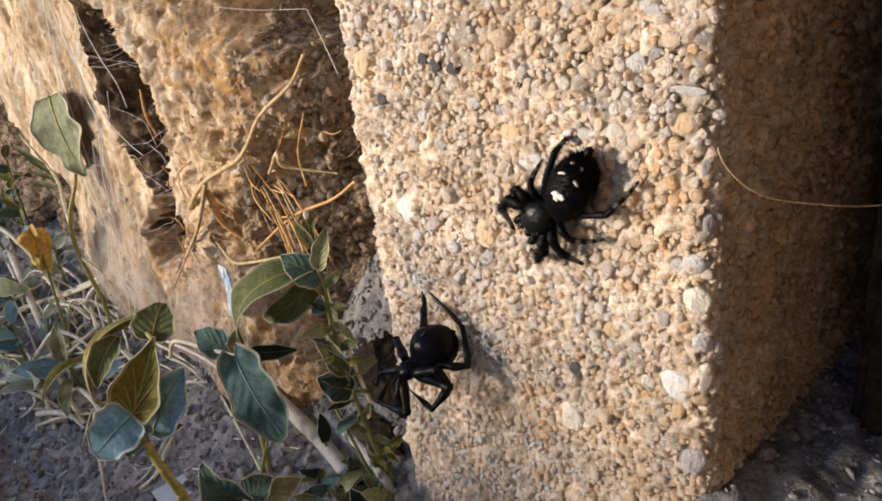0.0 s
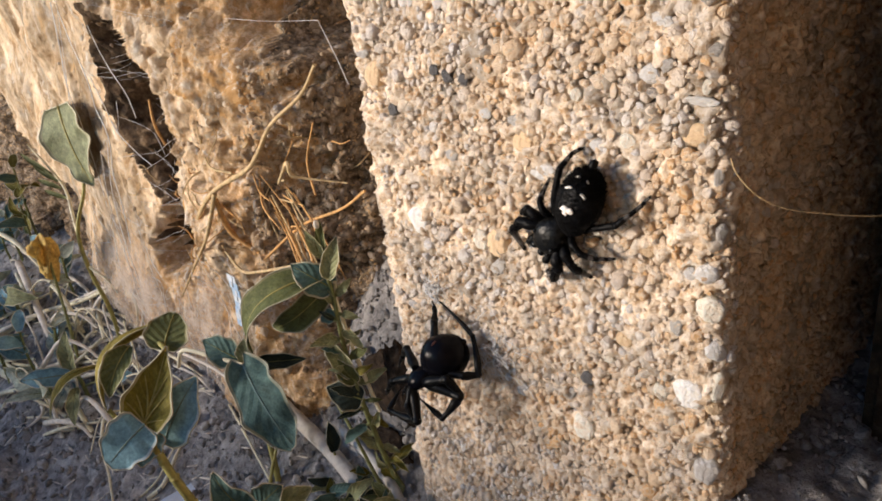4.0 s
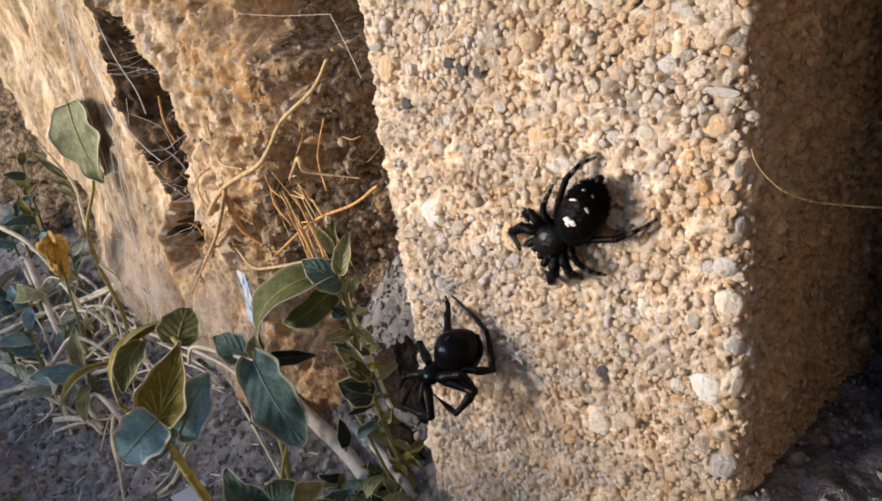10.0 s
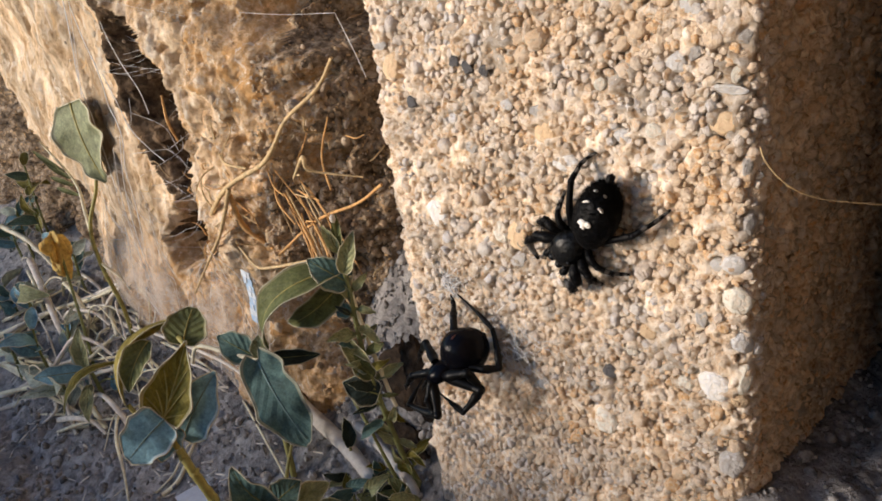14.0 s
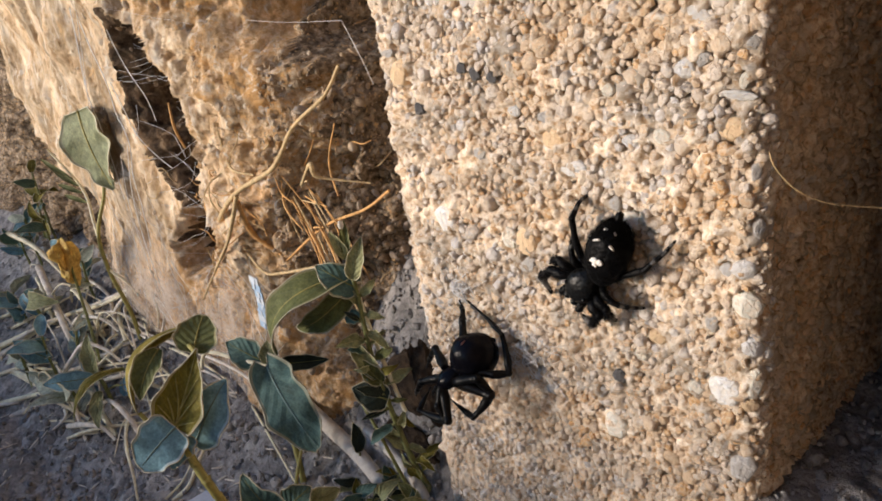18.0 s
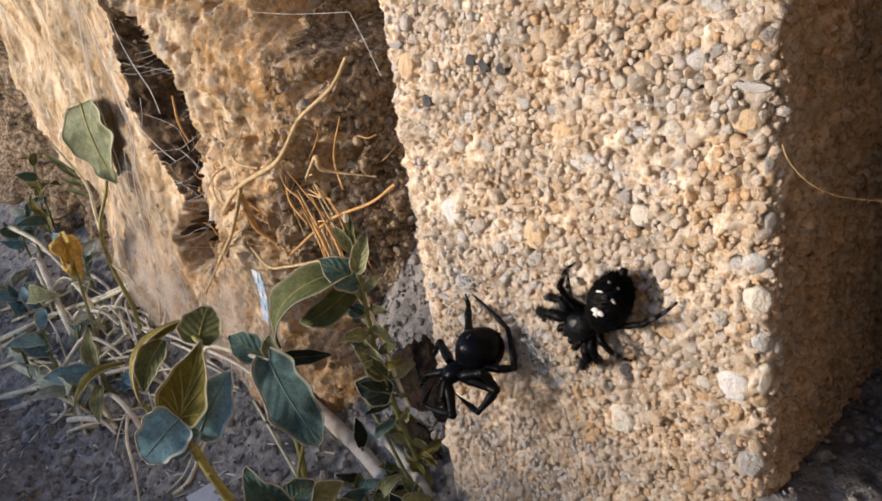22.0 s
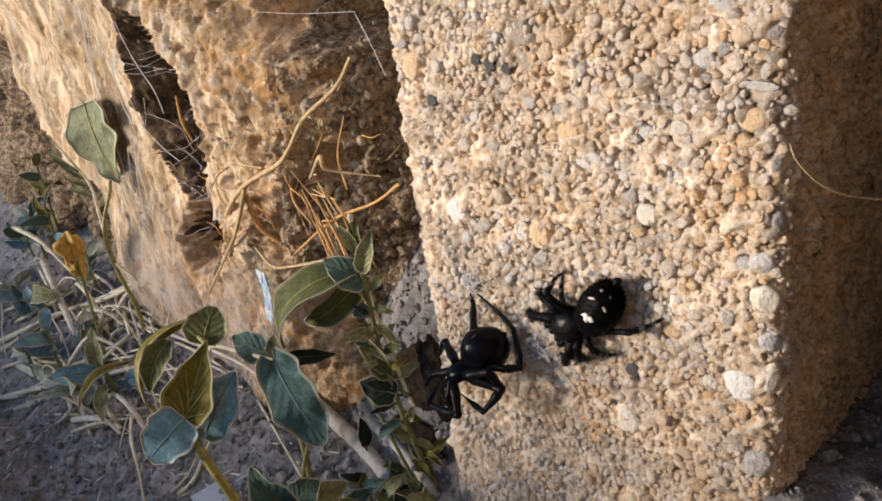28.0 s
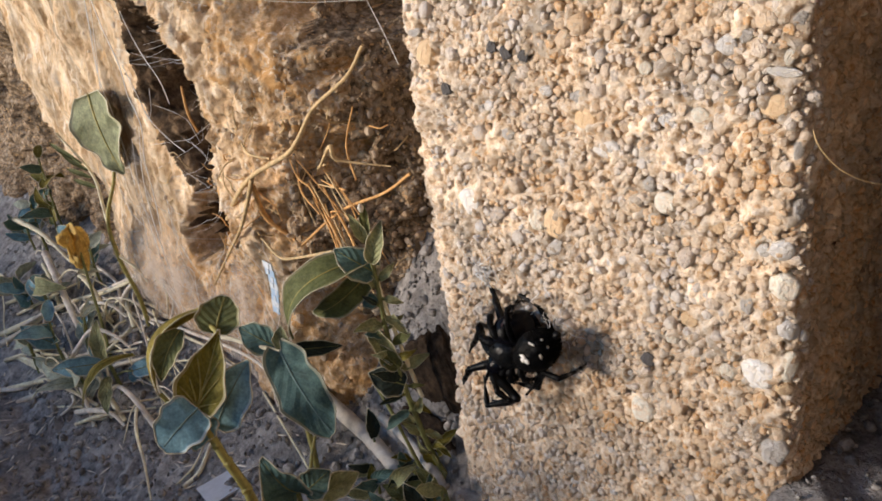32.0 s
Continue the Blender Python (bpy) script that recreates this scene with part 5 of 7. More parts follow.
def build_pale_weeds():
    """Broader sage-leaved weeds that stand in the dry straw."""
    rng = np.random.RandomState(61)
    spots = ((-150, -22), (-134, -30), (-190, -20), (-222, -22), (-172, -34))
    for k, (x, y) in enumerate(spots):
        g = float(ground_height(x, y))
        weed = empty("weed", (x, y, g), "pale sage-leaved weed standing in dry straw", "weed", "sage weeds in the straw")
        high = rng.uniform(7, 15)
        lean = rng.uniform(-3, 3, 2)
        top = np.array((x + lean[0], y + lean[1], g + high))
        add_stem(weed, [(x, y, g - 0.6), (x + 0.3 * lean[0], y + 0.2 * lean[1], g + 0.5 * high), top], [0.75, 0.6, 0.4], STEM_GREEN)
        for j in range(5):
            p = np.array((x, y, g)) + (top - np.array((x, y, g))) * (0.35 + 0.65 * j / 4)
            a = rng.uniform(0, 6.28)
            d = unit((math.cos(a), 0.7 * math.sin(a), rng.uniform(-0.1, 0.7)))
            n = rng.uniform(9, 17)
            add_leaf(weed, ("sage", "pale", "sage", "blue", "sage")[(j + k) % 5], p, p + d * n, n * rng.uniform(0.28, 0.42), None, True, STEM_GREEN,
                     fold=rng.uniform(0.1, 0.5), arch=rng.uniform(0.02, 0.22), bend=rng.uniform(0, 0.25), wave=0.10, face=unit(FACING + rng.uniform(-0.5, 0.5, 3)), seed=600 + 7 * k + j, nu=12, nv=7)


def straw(points, r, mat=None):
    base = np.asarray(points[0], float)
    ob = part("dry_straw", Geo().add(*tube(curve(points, 6), [r, r * 0.85, r * 0.5], 6, 0.06, 1)), mat or STRAW, None, "", base)
    return tagged(ob, "dry pale grass straw lying on the soil", "straw", "dry straws")


def build_straws():
    rows = ([(-235.8, -11.4, 12.9), (-216.8, -7.9, 9.1), (-198.6, -6.2, 1.1)], [(-204.6, -12.3, 6.3), (-174.4, -17.8, -3.1), (-152.4, -21.6, -13.0)],
            [(-203.8, -31.4, -19.0), (-181.3, -16.5, -6.3), (-160.7, -8.1, 0.9), (-138.8, -1.0, 9.9), (-125.2, -1.0, 8.5), (-121.8, -2.0, -1.0)],
            [(-147.0, -10.9, -6.4), (-149.5, -6.9, 1.6), (-140.5, -2.4, 9.1), (-131.7, -2.9, 4.8), (-132.5, -4.6, -2.6)],
            [(-191.5, -35.8, -22.0), (-155.9, -31.0, -18.7), (-140.7, -23.0, -10.3), (-134.4, -11.9, -2.4)],
            [(-169.4, -43.8, -27.0), (-150.6, -31.0, -18.8), (-129.1, -20.1, -9.5), (-116.3, -10.3, -6.2)])
    for k, row in enumerate(rows):
        straw(row, (1.1, 1.3, 0.8, 0.85, 1.0, 0.95)[k], STRAW if k % 2 == 0 else STRAW_GREY)
    more = ([(-146.0, -7.0, -3.4), (-107.7, -4.9, 1.9), (-67.7, -4.5, 6.1), (-60, -6, -3)], [(-116.3, -4.6, -2.1), (-97.3, -4.7, 0.3), (-83.0, -3.4, -1.6)],
            [(-101.7, -12.2, -7.2), (-82.6, -7.4, -3.0), (-76.2, -4.7, -2.0)], [(-213.7, -26.7, -16.0), (-191.6, -18.8, -5.7), (-181.3, -3.2, 0.5)],
            [(-99.6, -4.9, -2.8), (-83.5, -5.6, 0.4), (-75.7, -5.4, -1.8)], [(-131.8, -37.0, -22.7), (-117.3, -31.8, -15.8), (-101.3, -20.8, -12.6)],
            [(-144.9, -32.5, -19.6), (-136.5, -34.8, -18.7), (-143.5, -40.6, -25.0)], [(-67.6, -5.4, -2.2), (-40.1, -12.6, -5.3), (-33.4, -14.2, -8.5)])
    for k, row in enumerate(more):
        straw(row, (0.55, 0.5, 0.5, 0.7, 0.45, 0.6, 0.6, 0.3)[k], STRAW_GREY if k % 2 == 0 else STRAW)
    loops = ([(-196.2, -30.1, -13.9), (-187.2, -20.6, -8.4), (-166.9, -7.5, -0.7), (-133.1, -2.5, 13.3), (-120.2, -2.5, 12.5), (-119.1, -2.5, 7.0), (-120.9, -4.6, 0.5)],
             [(-135.6, -10.8, -3.4), (-149.3, -6.4, 0.0), (-151.4, -2.5, 4.3), (-133.1, -3.0, 13.0), (-121.2, -3.0, 10.8), (-123.7, -4.0, 0.7)],
             [(-184.4, -2.0, 1.3), (-166.4, -2.7, 0.5), (-151.1, -7.1, -2.6), (-128.4, -6.7, -1.8)], [(-158.3, -13.8, -7.5), (-154.9, -7.4, -3.7), (-141.6, -3.0, -0.1), (-125.3, -2.8, -0.3)],
             [(-283.3, -4.3, -2.6), (-259.0, -3.8, 0.0), (-229.4, -2.8, -1.0)], [(-219.1, -9.1, -0.6), (-191.2, -13.8, -3.3), (-161.2, -19.9, -11.0)])
    for k, row in enumerate(loops):
        straw(row, (0.7, 0.65, 0.7, 0.6, 1.0, 0.75)[k], STRAW if k % 2 else STRAW_GREY)
    strewn = ([(-207.2, -37.1, -21.8), (-198.5, -30.0, -16.9), (-194.7, -22.5, -13.0)], [(-187.2, -35.5, -20.5), (-164.9, -31.9, -19.1), (-150.7, -32.8, -18.3)],
              [(-182.4, -45.7, -26.7), (-171.4, -40.6, -23.8), (-164.0, -32.3, -19.4), (-156.9, -24.9, -14.8), (-142.1, -17.2, -9.6), (-127.9, -11.9, -5.3)],
              [(-128.0, -35.0, -20.8), (-119.2, -30.8, -18.4), (-109.5, -26.0, -14.3)],
              [(-154.4, -31.7, -17.9), (-159.1, -28.8, -16.6), (-143.3, -22.5, -12.0), (-125.0, -17.7, -9.4)])
    for k, row in enumerate(strewn):
        straw(row, (1.3, 0.9, 0.9, 0.5, 0.75)[k], STRAW if k % 2 else STRAW_GREY)
    rng = np.random.RandomState(31)
    for k in range(24):
        x, y = rng.uniform(-225, -70), rng.uniform(-28, -2)
        a, n, bow = rng.uniform(0, 6.28), rng.uniform(10, 34), rng.uniform(-10, 10)
        pts = []
        for s in (-0.5, -0.17, 0.17, 0.5):
            side = bow * (0.25 - s * s)
            px, py = x + math.cos(a) * n * s - math.sin(a) * side, min(-1.5, y + math.sin(a) * n * s * 0.6 + math.cos(a) * side)
            pts.append((px, py, float(ground_height(px, py)) + 0.5 + (4 * rng.uniform() ** 2 if abs(s) < 0.3 else 0)))
        straw(pts, rng.uniform(0.25, 0.75), STRAW if rng.uniform() < 0.55 else STRAW_GREY)
    # straws that lie across the soil at the foot of the weeds
    across = ([(-209.9, -34.7, -19.4), (-195.3, -26.8, -12.8), (-188.0, -18.3, -9.0)], [(-195.4, -39.0, -23.1), (-177.4, -29.8, -16.6), (-165, -26, -14)],
              [(-178.4, -43.7, -25.4), (-161.3, -35.9, -19.6), (-150.9, -29.5, -16.8), (-144.7, -22.6, -11.1), (-127.8, -13.4, -6.6)], [(-191.6, -33.2, -19.6), (-164.0, -30.5, -17.0), (-141.3, -28.3, -16.6)],
              [(-176.6, -30.5, -17.8), (-156.9, -26.6, -14.7), (-132.3, -24.8, -14.4)], [(-226.9, -26.6, -15.4), (-210.6, -19.2, -10.2), (-184.7, -14.7, -7.9)])
    for k, row in enumerate(across):
        straw(row, (1.25, 0.8, 0.85, 0.7, 0.6, 0.8)[k], STRAW)
    low = ([(-151.2, -38.8, -23.9), (-133.9, -32.9, -19.8), (-113.5, -25.9, -15.9)], 
           [(-150.6, -24.5, -12.4), (-139.1, -17.7, -6.0), (-131.8, -8.5, -2.4)], [(-118.3, -9.9, -5.1), (-94.5, -10.8, -5.0), (-87.4, -9.3, -4.9), (-79.6, -5.8, -1.9)])
    for k, row in enumerate(low):
        straw(row, (0.5, 0.8, 0.45)[k], STRAW_GREY if k % 2 else STRAW)
    # long blades that bow up out of the tangle
    for k in range(30):
        x, y = rng.uniform(-232, -95), rng.uniform(-36, -5)
        a, n, high = rng.uniform(-0.7, 0.7) + (3.14 if k % 2 else 0), rng.uniform(22, 48), rng.uniform(3, 15)
        pts = []
        for q in (0, 0.3, 0.55, 0.8, 1.0):
            px, py = x + math.cos(a) * n * (q - 0.4), min(-2.0, y + math.sin(a) * n * (q - 0.4) * 0.5 + rng.uniform(-0.4, 0.4))
            pts.append((px, py, float(ground_height(px, py)) + 0.5 + high * 4 * q * (1 - 0.9 * q) * (0.8 if k % 3 else 1.0) * 0.8))
        straw(pts, 0.3 + 0.75 * rng.uniform() ** 2, STRAW if k % 5 < 3 else STRAW_GREY)


def flaked(center, radii, seed, turn):
    """A split piece of bark: flat cuts, and grooves along its grain."""
    v, f = chipped((0, 0, 0), (1, 1, 1), 5, seed, None, 12, 0.45, 0.3)
    groove = fbm(v[:, 0] * 1.0, v[:, 1] * 1.0, v[:, 2] * 0.22, 0.22, 2, seed) + 0.5 * fbm(v[:, 0], v[:, 1], v[:, 2], 0.3, 2, seed + 5)
    v = v * (1 + 0.09 * groove)[:, None] * np.asarray(radii, float)
    return v @ np.array(turn).T + np.asarray(center, float), f


def build_stalks_and_litter():
    for pts, r in (([(-57.8, 1.4, 3.2), (-41.3, -1.0, 2.4), (-26.7, -2.6, 1.2), (-13.6, -4.8, -1.0)], 1.75), ([(-27.4, 1.8, 4.3), (-18.3, 0.9, 3.2), (-8.9, -0.9, 1.8), (-2.8, -3.0, 0.0)], 1.25)):
        ob = part("bleached_stalk", Geo().add(*tube(curve(pts, 8), [r * 0.85, r, r * 0.9], 10, 0.05, 5)), PALE_STALK, None, "", pts[0])
        tagged(ob, "thick pale bleached plant stalk lying on the soil", "stalk", "bleached stalks")
    bark = empty("bark_chunk", (-16, 9, 14), "dark brown chunk of bark wedged beside the block", "bark")
    part("bark", Geo().add(*flaked((0, 0, 3.0), (9.5, 4.6, 12.5), 6, Euler((0.25, 0.5, 0.3)).to_matrix())), BARK, bark, "", (0, 0, 0), False)
    part("shard", Geo().add(*flaked((9.5, -3.0, 6.0), (4.6, 3.0, 11.5), 14, Euler((0.1, -0.12, 0.2)).to_matrix())), BARK, bark, "", (0, 0, 0), False)
    part("splinter", Geo().add(*flaked((4, -4.5, -9), (8.5, 3.6, 4.5), 9, Euler((0.1, 0.2, 0.1)).to_matrix())), BARK, bark, "", (0, 0, 0), False)
    # a striped wrapper scrap stuck to the wall
    scrap = empty("wrapper_scrap", (-59, 0.2, 29), "narrow blue and white wrapper scrap stuck to the wall", "wrapper")
    prng = np.random.RandomState(3)

    def strip(name, x0, x1, z0, z1, out, mat, owner):
        v = [(x0, -0.6 - out, z0), (x1, -1.0 - out, z0 + 0.2), (x1 - 0.15, -1.0 - out, z1 + 0.2), (x0 - 0.15, -0.6 - out, z1)]
        v = v + [(a, b + 0.25, c) for a, b, c in v]
        return part(name, Geo().add(v, [(3, 2, 1, 0), (4, 5, 6, 7), (0, 1, 5, 4), (1, 2, 6, 5), (2, 3, 7, 6), (3, 0, 4, 7)]), mat, owner, "", smooth=False)

    for k in range(8):
        z, x = 6.5 - 1.75 * k, 0.5 + 0.9 * math.sin(0.55 * k)
        sheet = strip("sheet", x - 2.0 - prng.uniform(0, 0.4), x + 2.3 - 0.12 * k, z, z - 1.75, 0.0, BLUE_FOIL if k % 3 else WHITE_FOIL, scrap)
        a = x - 1.9 + prng.uniform(0, 1.6)
        strip("print", a, a + prng.uniform(1.4, 2.6), z - prng.uniform(0.1, 0.5), z - prng.uniform(1.1, 1.7), 0.05, WHITE_FOIL, sheet)
    g = float(ground_height(-60, -26))
    v = [(-4, -4, 0.4), (5, -5, 0.9), (6, 3, 1.6), (-3, 4, 0.8)]
    paper = Geo().add([(-60 + a, -26 + b, g + c + 0.6) for a, b, c in v] + [(-60 + a, -26 + b, g + c + 0.2) for a, b, c in v], [(0, 1, 2, 3), (7, 6, 5, 4), (0, 4, 5, 1), (1, 5, 6, 2), (2, 6, 7, 3), (3, 7, 4, 0)])
    tagged(part("paper_scrap", paper, PAPER, None, "", (-60, -26, g), False), "small pale scrap of paper on the soil", "paper")
    rng = np.random.RandomState(8)
    for x, y, r in ((-44, -15, 1.6), (-78, -22, 1.3), (-95, -30, 1.8), (-31, -10, 1.2), (-70, -12, 1.4), (-120, -42, 1.9), (-50, -24, 1.2), (-150, -45, 2.2), (-30, 24, 1.6), (-45, 30, 1.9), (-20, 25, 1.4)):
        z = float(ground_height(x, y))
        ob = part("stone", Geo().add(*blob((x, y, z + r * 0.3), (r, r * 0.8, r * 0.7), 3, 0.35, rng.randint(99), any_turn(rng), 1.4)), TONES["grey"], None, "", (x, y, z))
        tagged(ob, "small grey stone on the dry soil", "stone", "loose stones")


# ---- roots and silk ----
def build_roots():
    def root(points, r, mat, label="thin dry root hanging on the wall"):
        pts = np.asarray(points, float)
        ob = part("dry_root", Geo().add(*tube(curve(pts, 7), [0.8 * q for q in r], 7, 0.12, 4)), mat, None, "", pts[-1])
        return tagged(ob, label, "root", "dry roots")
    root([(-9.7, 0.0, 87.3), (-15.6, 0.0, 81.8), (-27.6, 0.0, 75.0), (-34.5, 0.0, 68.6), (-40.6, 0.0, 64.2), (-54.7, -0.5, 57.8), (-66.0, 0.5, 51.0), (-80.3, 3.0, 40.6)], [0.36, 0.46, 0.62, 0.72, 0.8], ROOT, "long bent tan root standing out from the wall")
    root([(-56.2, -0.4, 56.6), (-64.8, -0.8, 44.5), (-74.8, -1.2, 34.5), (-88.6, -1.5, 21.3)], [0.7, 0.55, 0.4, 0.3], ROOT)
    root([(-57.5, 0.0, 54.8), (-60.4, 3.0, 45.4), (-56.6, 7.0, 38.9)], [0.7, 0.8, 0.5], ROOT_RED)
    root([(-32.5, 2.0, 62.0), (-24.5, 0.0, 68.2), (-23.7, 0.0, 66.1), (-21.5, 2.0, 65.0), (-14.9, 6.0, 63.9)], [0.3, 0.55, 0.5, 0.35, 0.12], ROOT)
    root([(-9.8, 6.0, 63.3), (-18.3, 6.0, 58.0), (-35.4, 7.0, 50.4), (-51.0, 5.0, 39.3)], [0.35, 0.4, 0.4], ROOT_RED)
    root([(-47.6, 8.0, 54.1), (-39.0, 6.0, 48.0), (-32.9, 4.0, 44.0)], [0.35, 0.4, 0.4], ROOT_RED)
    root([(-46.6, 8.0, 55.0), (-37.5, 6.0, 47.0), (-31.0, 3.0, 43.0)], [0.25, 0.35, 0.35], ROOT)
    root([(-41.8, 8.0, 54.5), (-29.8, 4.0, 48.3), (-22.3, 0.0, 48.1)], [0.3, 0.35, 0.35], ROOT_RED)
    root([(-34.5, 14.0, 71.1), (-36.3, 12.0, 63.0), (-29.3, 8.0, 58.1)], [0.2, 0.3, 0.3], ROOT_RED)
    root([(-61.7, 2.0, 63.3), (-57, 0.8, 61.8), (-50.9, 2.0, 61.3)], [0.25, 0.4, 0.3], ROOT)
    root([(-59.1, 0.0, 41.5), (-50, -1.5, 39.5), (-41.8, -1.5, 41.5), (-27.3, -2.0, 46.8)], [0.35, 0.4, 0.4], ROOT)
    root([(-133, 12.0, 30.2), (-129, 9.0, 35), (-126.2, 10.0, 33.1)], [0.4, 0.5, 0.4], ROOT)
    root([(-95.0, 8.0, 60), (-93.5, 6.0, 66), (-96.5, 7.5, 72)], [0.4, 0.5, 0.35], ROOT_RED)
    rng = np.random.RandomState(23)
    for k in range(17):
        a = np.array((rng.uniform(-54, -34), rng.uniform(5, 9), rng.uniform(48, 60)))
        b = a + np.array((rng.uniform(6, 24), rng.uniform(-6, -2), rng.uniform(-13, -3) if k % 4 else rng.uniform(1, 7)))
        root([a, (a + b) / 2 + rng.uniform(-1.2, 1.2, 3), b], [0.15, rng.uniform(0.2, 0.32), 0.2], ROOT_RED if k % 3 else ROOT)
    rng = np.random.RandomState(37)
    for k in range(20):
        x, z = rng.uniform(-108, -76), rng.uniform(28, 50)
        y = float(wall_depth(x, z))
        pts, p, a = [(x, y + 0.4, z)], np.array((x, y - 0.6, z)), rng.uniform(0, 6.28)
        for _ in range(4):
            a = a + rng.uniform(-1.1, 1.1)
            p = p + np.array((math.cos(a), -0.25, math.sin(a))) * rng.uniform(1.2, 2.6)
            pts.append(tuple(p))
        root(pts, [rng.uniform(0.15, 0.3), 0.2, 0.1], ROOT if k % 3 else ROOT_RED)
    rng = np.random.RandomState(12)
    for k in range(34):
        x, z = rng.uniform(-92, -32), rng.uniform(30, 72)
        y = float(wall_depth(x, z))
        a, n = rng.uniform(0, 6.28), rng.uniform(4, 13)
        pts = [(x, y + 0.3, z)]
        for s in (0.35, 0.7, 1.0):
            px, pz = x + math.cos(a) * n * s + rng.uniform(-.8, .8), z + math.sin(a) * n * s + rng.uniform(-.8, .8)
            pts.append((px, min(float(wall_depth(px, pz)), y + 2) - rng.uniform(0.2, 2.2), pz))
        root(pts, [rng.uniform(0.16, 0.34), 0.2, 0.12], ROOT if rng.uniform() < 0.5 else ROOT_RED)


def build_webs():
    web = empty("spider_web", (-100, 0, 40), "tangled white silk across the wall's crack and foot", "web")
    home = np.array([-100, 0, 40.0])

    def thread(points, r=0.09, n=5):
        part("thread", Geo().add(*tube(curve(np.asarray(points, float) - home, n), [r], 4, 0.3, 2)), SILK, web)

    thread([(-42.9, 4.0, 93.5), (-25, 2.0, 93.6), (-8.1, 1.0, 94.2)], 0.045)
    thread([(-8.1, 1.0, 94.2), (-4.6, 0.5, 89.5), (-1.4, 0.0, 84.7)], 0.07)
    thread([(-120.0, -1.0, 97.3), (-122.7, -1.0, 88.1), (-126.6, -1.0, 77.6), (-127.0, -1.0, 69.8), (-125.3, -1.0, 64.4), (-124, -1.5, 40), (-126, -4, 10)], 0.13)
    thread([(-119.0, -1.2, 97.3), (-121.2, -1.4, 88.1), (-125.9, -1.0, 77.6), (-128.0, -1.2, 70.8), (-133, -1.6, 56)], 0.08)
    thread([(-114.9, -1.5, 95.4), (-112.8, -1.5, 87.1), (-110.2, -1.5, 81.6), (-109.1, -1.5, 75.9), (-109.4, -1.5, 70.7), (-107.1, -1.5, 66.5), (-107.0, -1.5, 61.2), (-111.2, -1.5, 52.7), (-111.8, -1.5, 42.8), (-114.5, -1.5, 31.0)], 0.15)
    thread([(-106.3, 1.0, 94.3), (-103.2, 1.0, 86.9), (-99.0, 1.0, 80.9), (-93.2, 1.0, 75.1), (-91.3, 1.0, 69.6)], 0.11)
    thread([(-112.4, 0.5, 78.1), (-108.5, 0.5, 71.0), (-104.9, 0.5, 64.6), (-96.3, 0.5, 60.2), (-88.7, 0.5, 57.8)], 0.11)
    thread([(-104.9, 0.5, 64.6), (-101.5, 0.3, 67.5), (-99.5, 0.5, 73.0)], 0.07)
    thread([(-115.9, -1, 96.6), (-123.1, -1.5, 79.3), (-133.4, -2, 54.2), (-120.1, -1.5, 34.0)], 0.08)
    thread([(-109.6, -1, 62.2), (-116.1, -1.5, 46.8), (-115.4, -2.5, 31.9), (-112, -3.0, 16)], 0.12)
    thread([(-117.0, -1, 58.0), (-121.0, -1.6, 42.0), (-118.0, -2.6, 26.0), (-114, -3.0, 12)], 0.09)
    rng = np.random.RandomState(44)
    for k in range(60):
        z = rng.uniform(44, 95)
        xr = float(np.interp(z, [43, 54, 72, 95], [-73, -76, -81, -76])) - rng.uniform(0, 2)
        z2 = z + rng.uniform(-16, 10)
        xl = xr - rng.uniform(12, 34)
        a, b = (xr, float(wall_depth(xr + 3.0, z)) - 0.4, z), (xl, float(wall_depth(xl - 3.0, z2)) - 0.4, z2)
        m = ((a[0] + b[0]) / 2, (a[1] + b[1]) / 2 + rng.uniform(0.5, 5), (a[2] + b[2]) / 2 - rng.uniform(0, 2))
        q = [tuple(np.array(a) * (1 - s) + np.array(b) * s + (np.array(m) - (np.array(a) + b) / 2) * 4 * s * (1 - s) + rng.uniform(-0.5, 0.5, 3)) for s in (0, 0.3, 0.5, 0.75, 1)]
        thread(q, rng.uniform(0.025, 0.055), 3)
    for k in range(70):
        x, z = rng.uniform(-150, -62), rng.uniform(6, 42)
        pts = []
        for s in (0, 8, 16, 24):
            px, pz = x + s * rng.uniform(0.1, 0.5), z - s * rng.uniform(0.2, 0.7) + 6
            pts.append((px, float(wall_depth(px, pz)) - rng.uniform(0.8, 2.6), pz))
        thread(pts, rng.uniform(0.03, 0.07), 2)
    # the dense sheet over the foot of the wall
    xs, zs = np.arange(-158, -56, 2.0), np.arange(1, 44, 2.0)
    gx, gz = np.meshgrid(xs, zs, indexing="ij")
    smooth = sum(wall_depth(gx + dx, gz + dz) for dx in (-4, 0, 4) for dz in (-4, 0, 4)) / 9.0
    gy = smooth - 1.9 + 0.5 * fbm(gx, 0, gz, 9, 2, 5)
    top = 40 - 17 * np.exp(-((gx + 93) / 15) ** 2) - 9 * np.abs((gx + 100) / 44) ** 2 + 3 * fbm(gx, 1, 0, 12, 2, 6)
    keep = gz < top
    thin = np.clip((top - gz) / 12, 0, 1) * np.clip((gx + 158) / 14, 0, 1) * np.clip((-57 - gx) / 14, 0, 1)
    faces = [f for f in grid_faces(len(xs), len(zs)) if all(keep.ravel()[i] for i in f)]
    part("silk_sheet", Geo().add(np.stack([gx, gy, gz], -1).reshape(-1, 3) - home, faces, np.stack([gx.ravel() * 0, thin.ravel()], -1)), WEB_SHEET, web, "thin dusty silk sheet")
    # strands by the block
    side = empty("spider_silk", (63, 6, 76), "single golden silk strand trailing off the block's edge", "web")
    home2 = np.array([63, 6, 76.0])
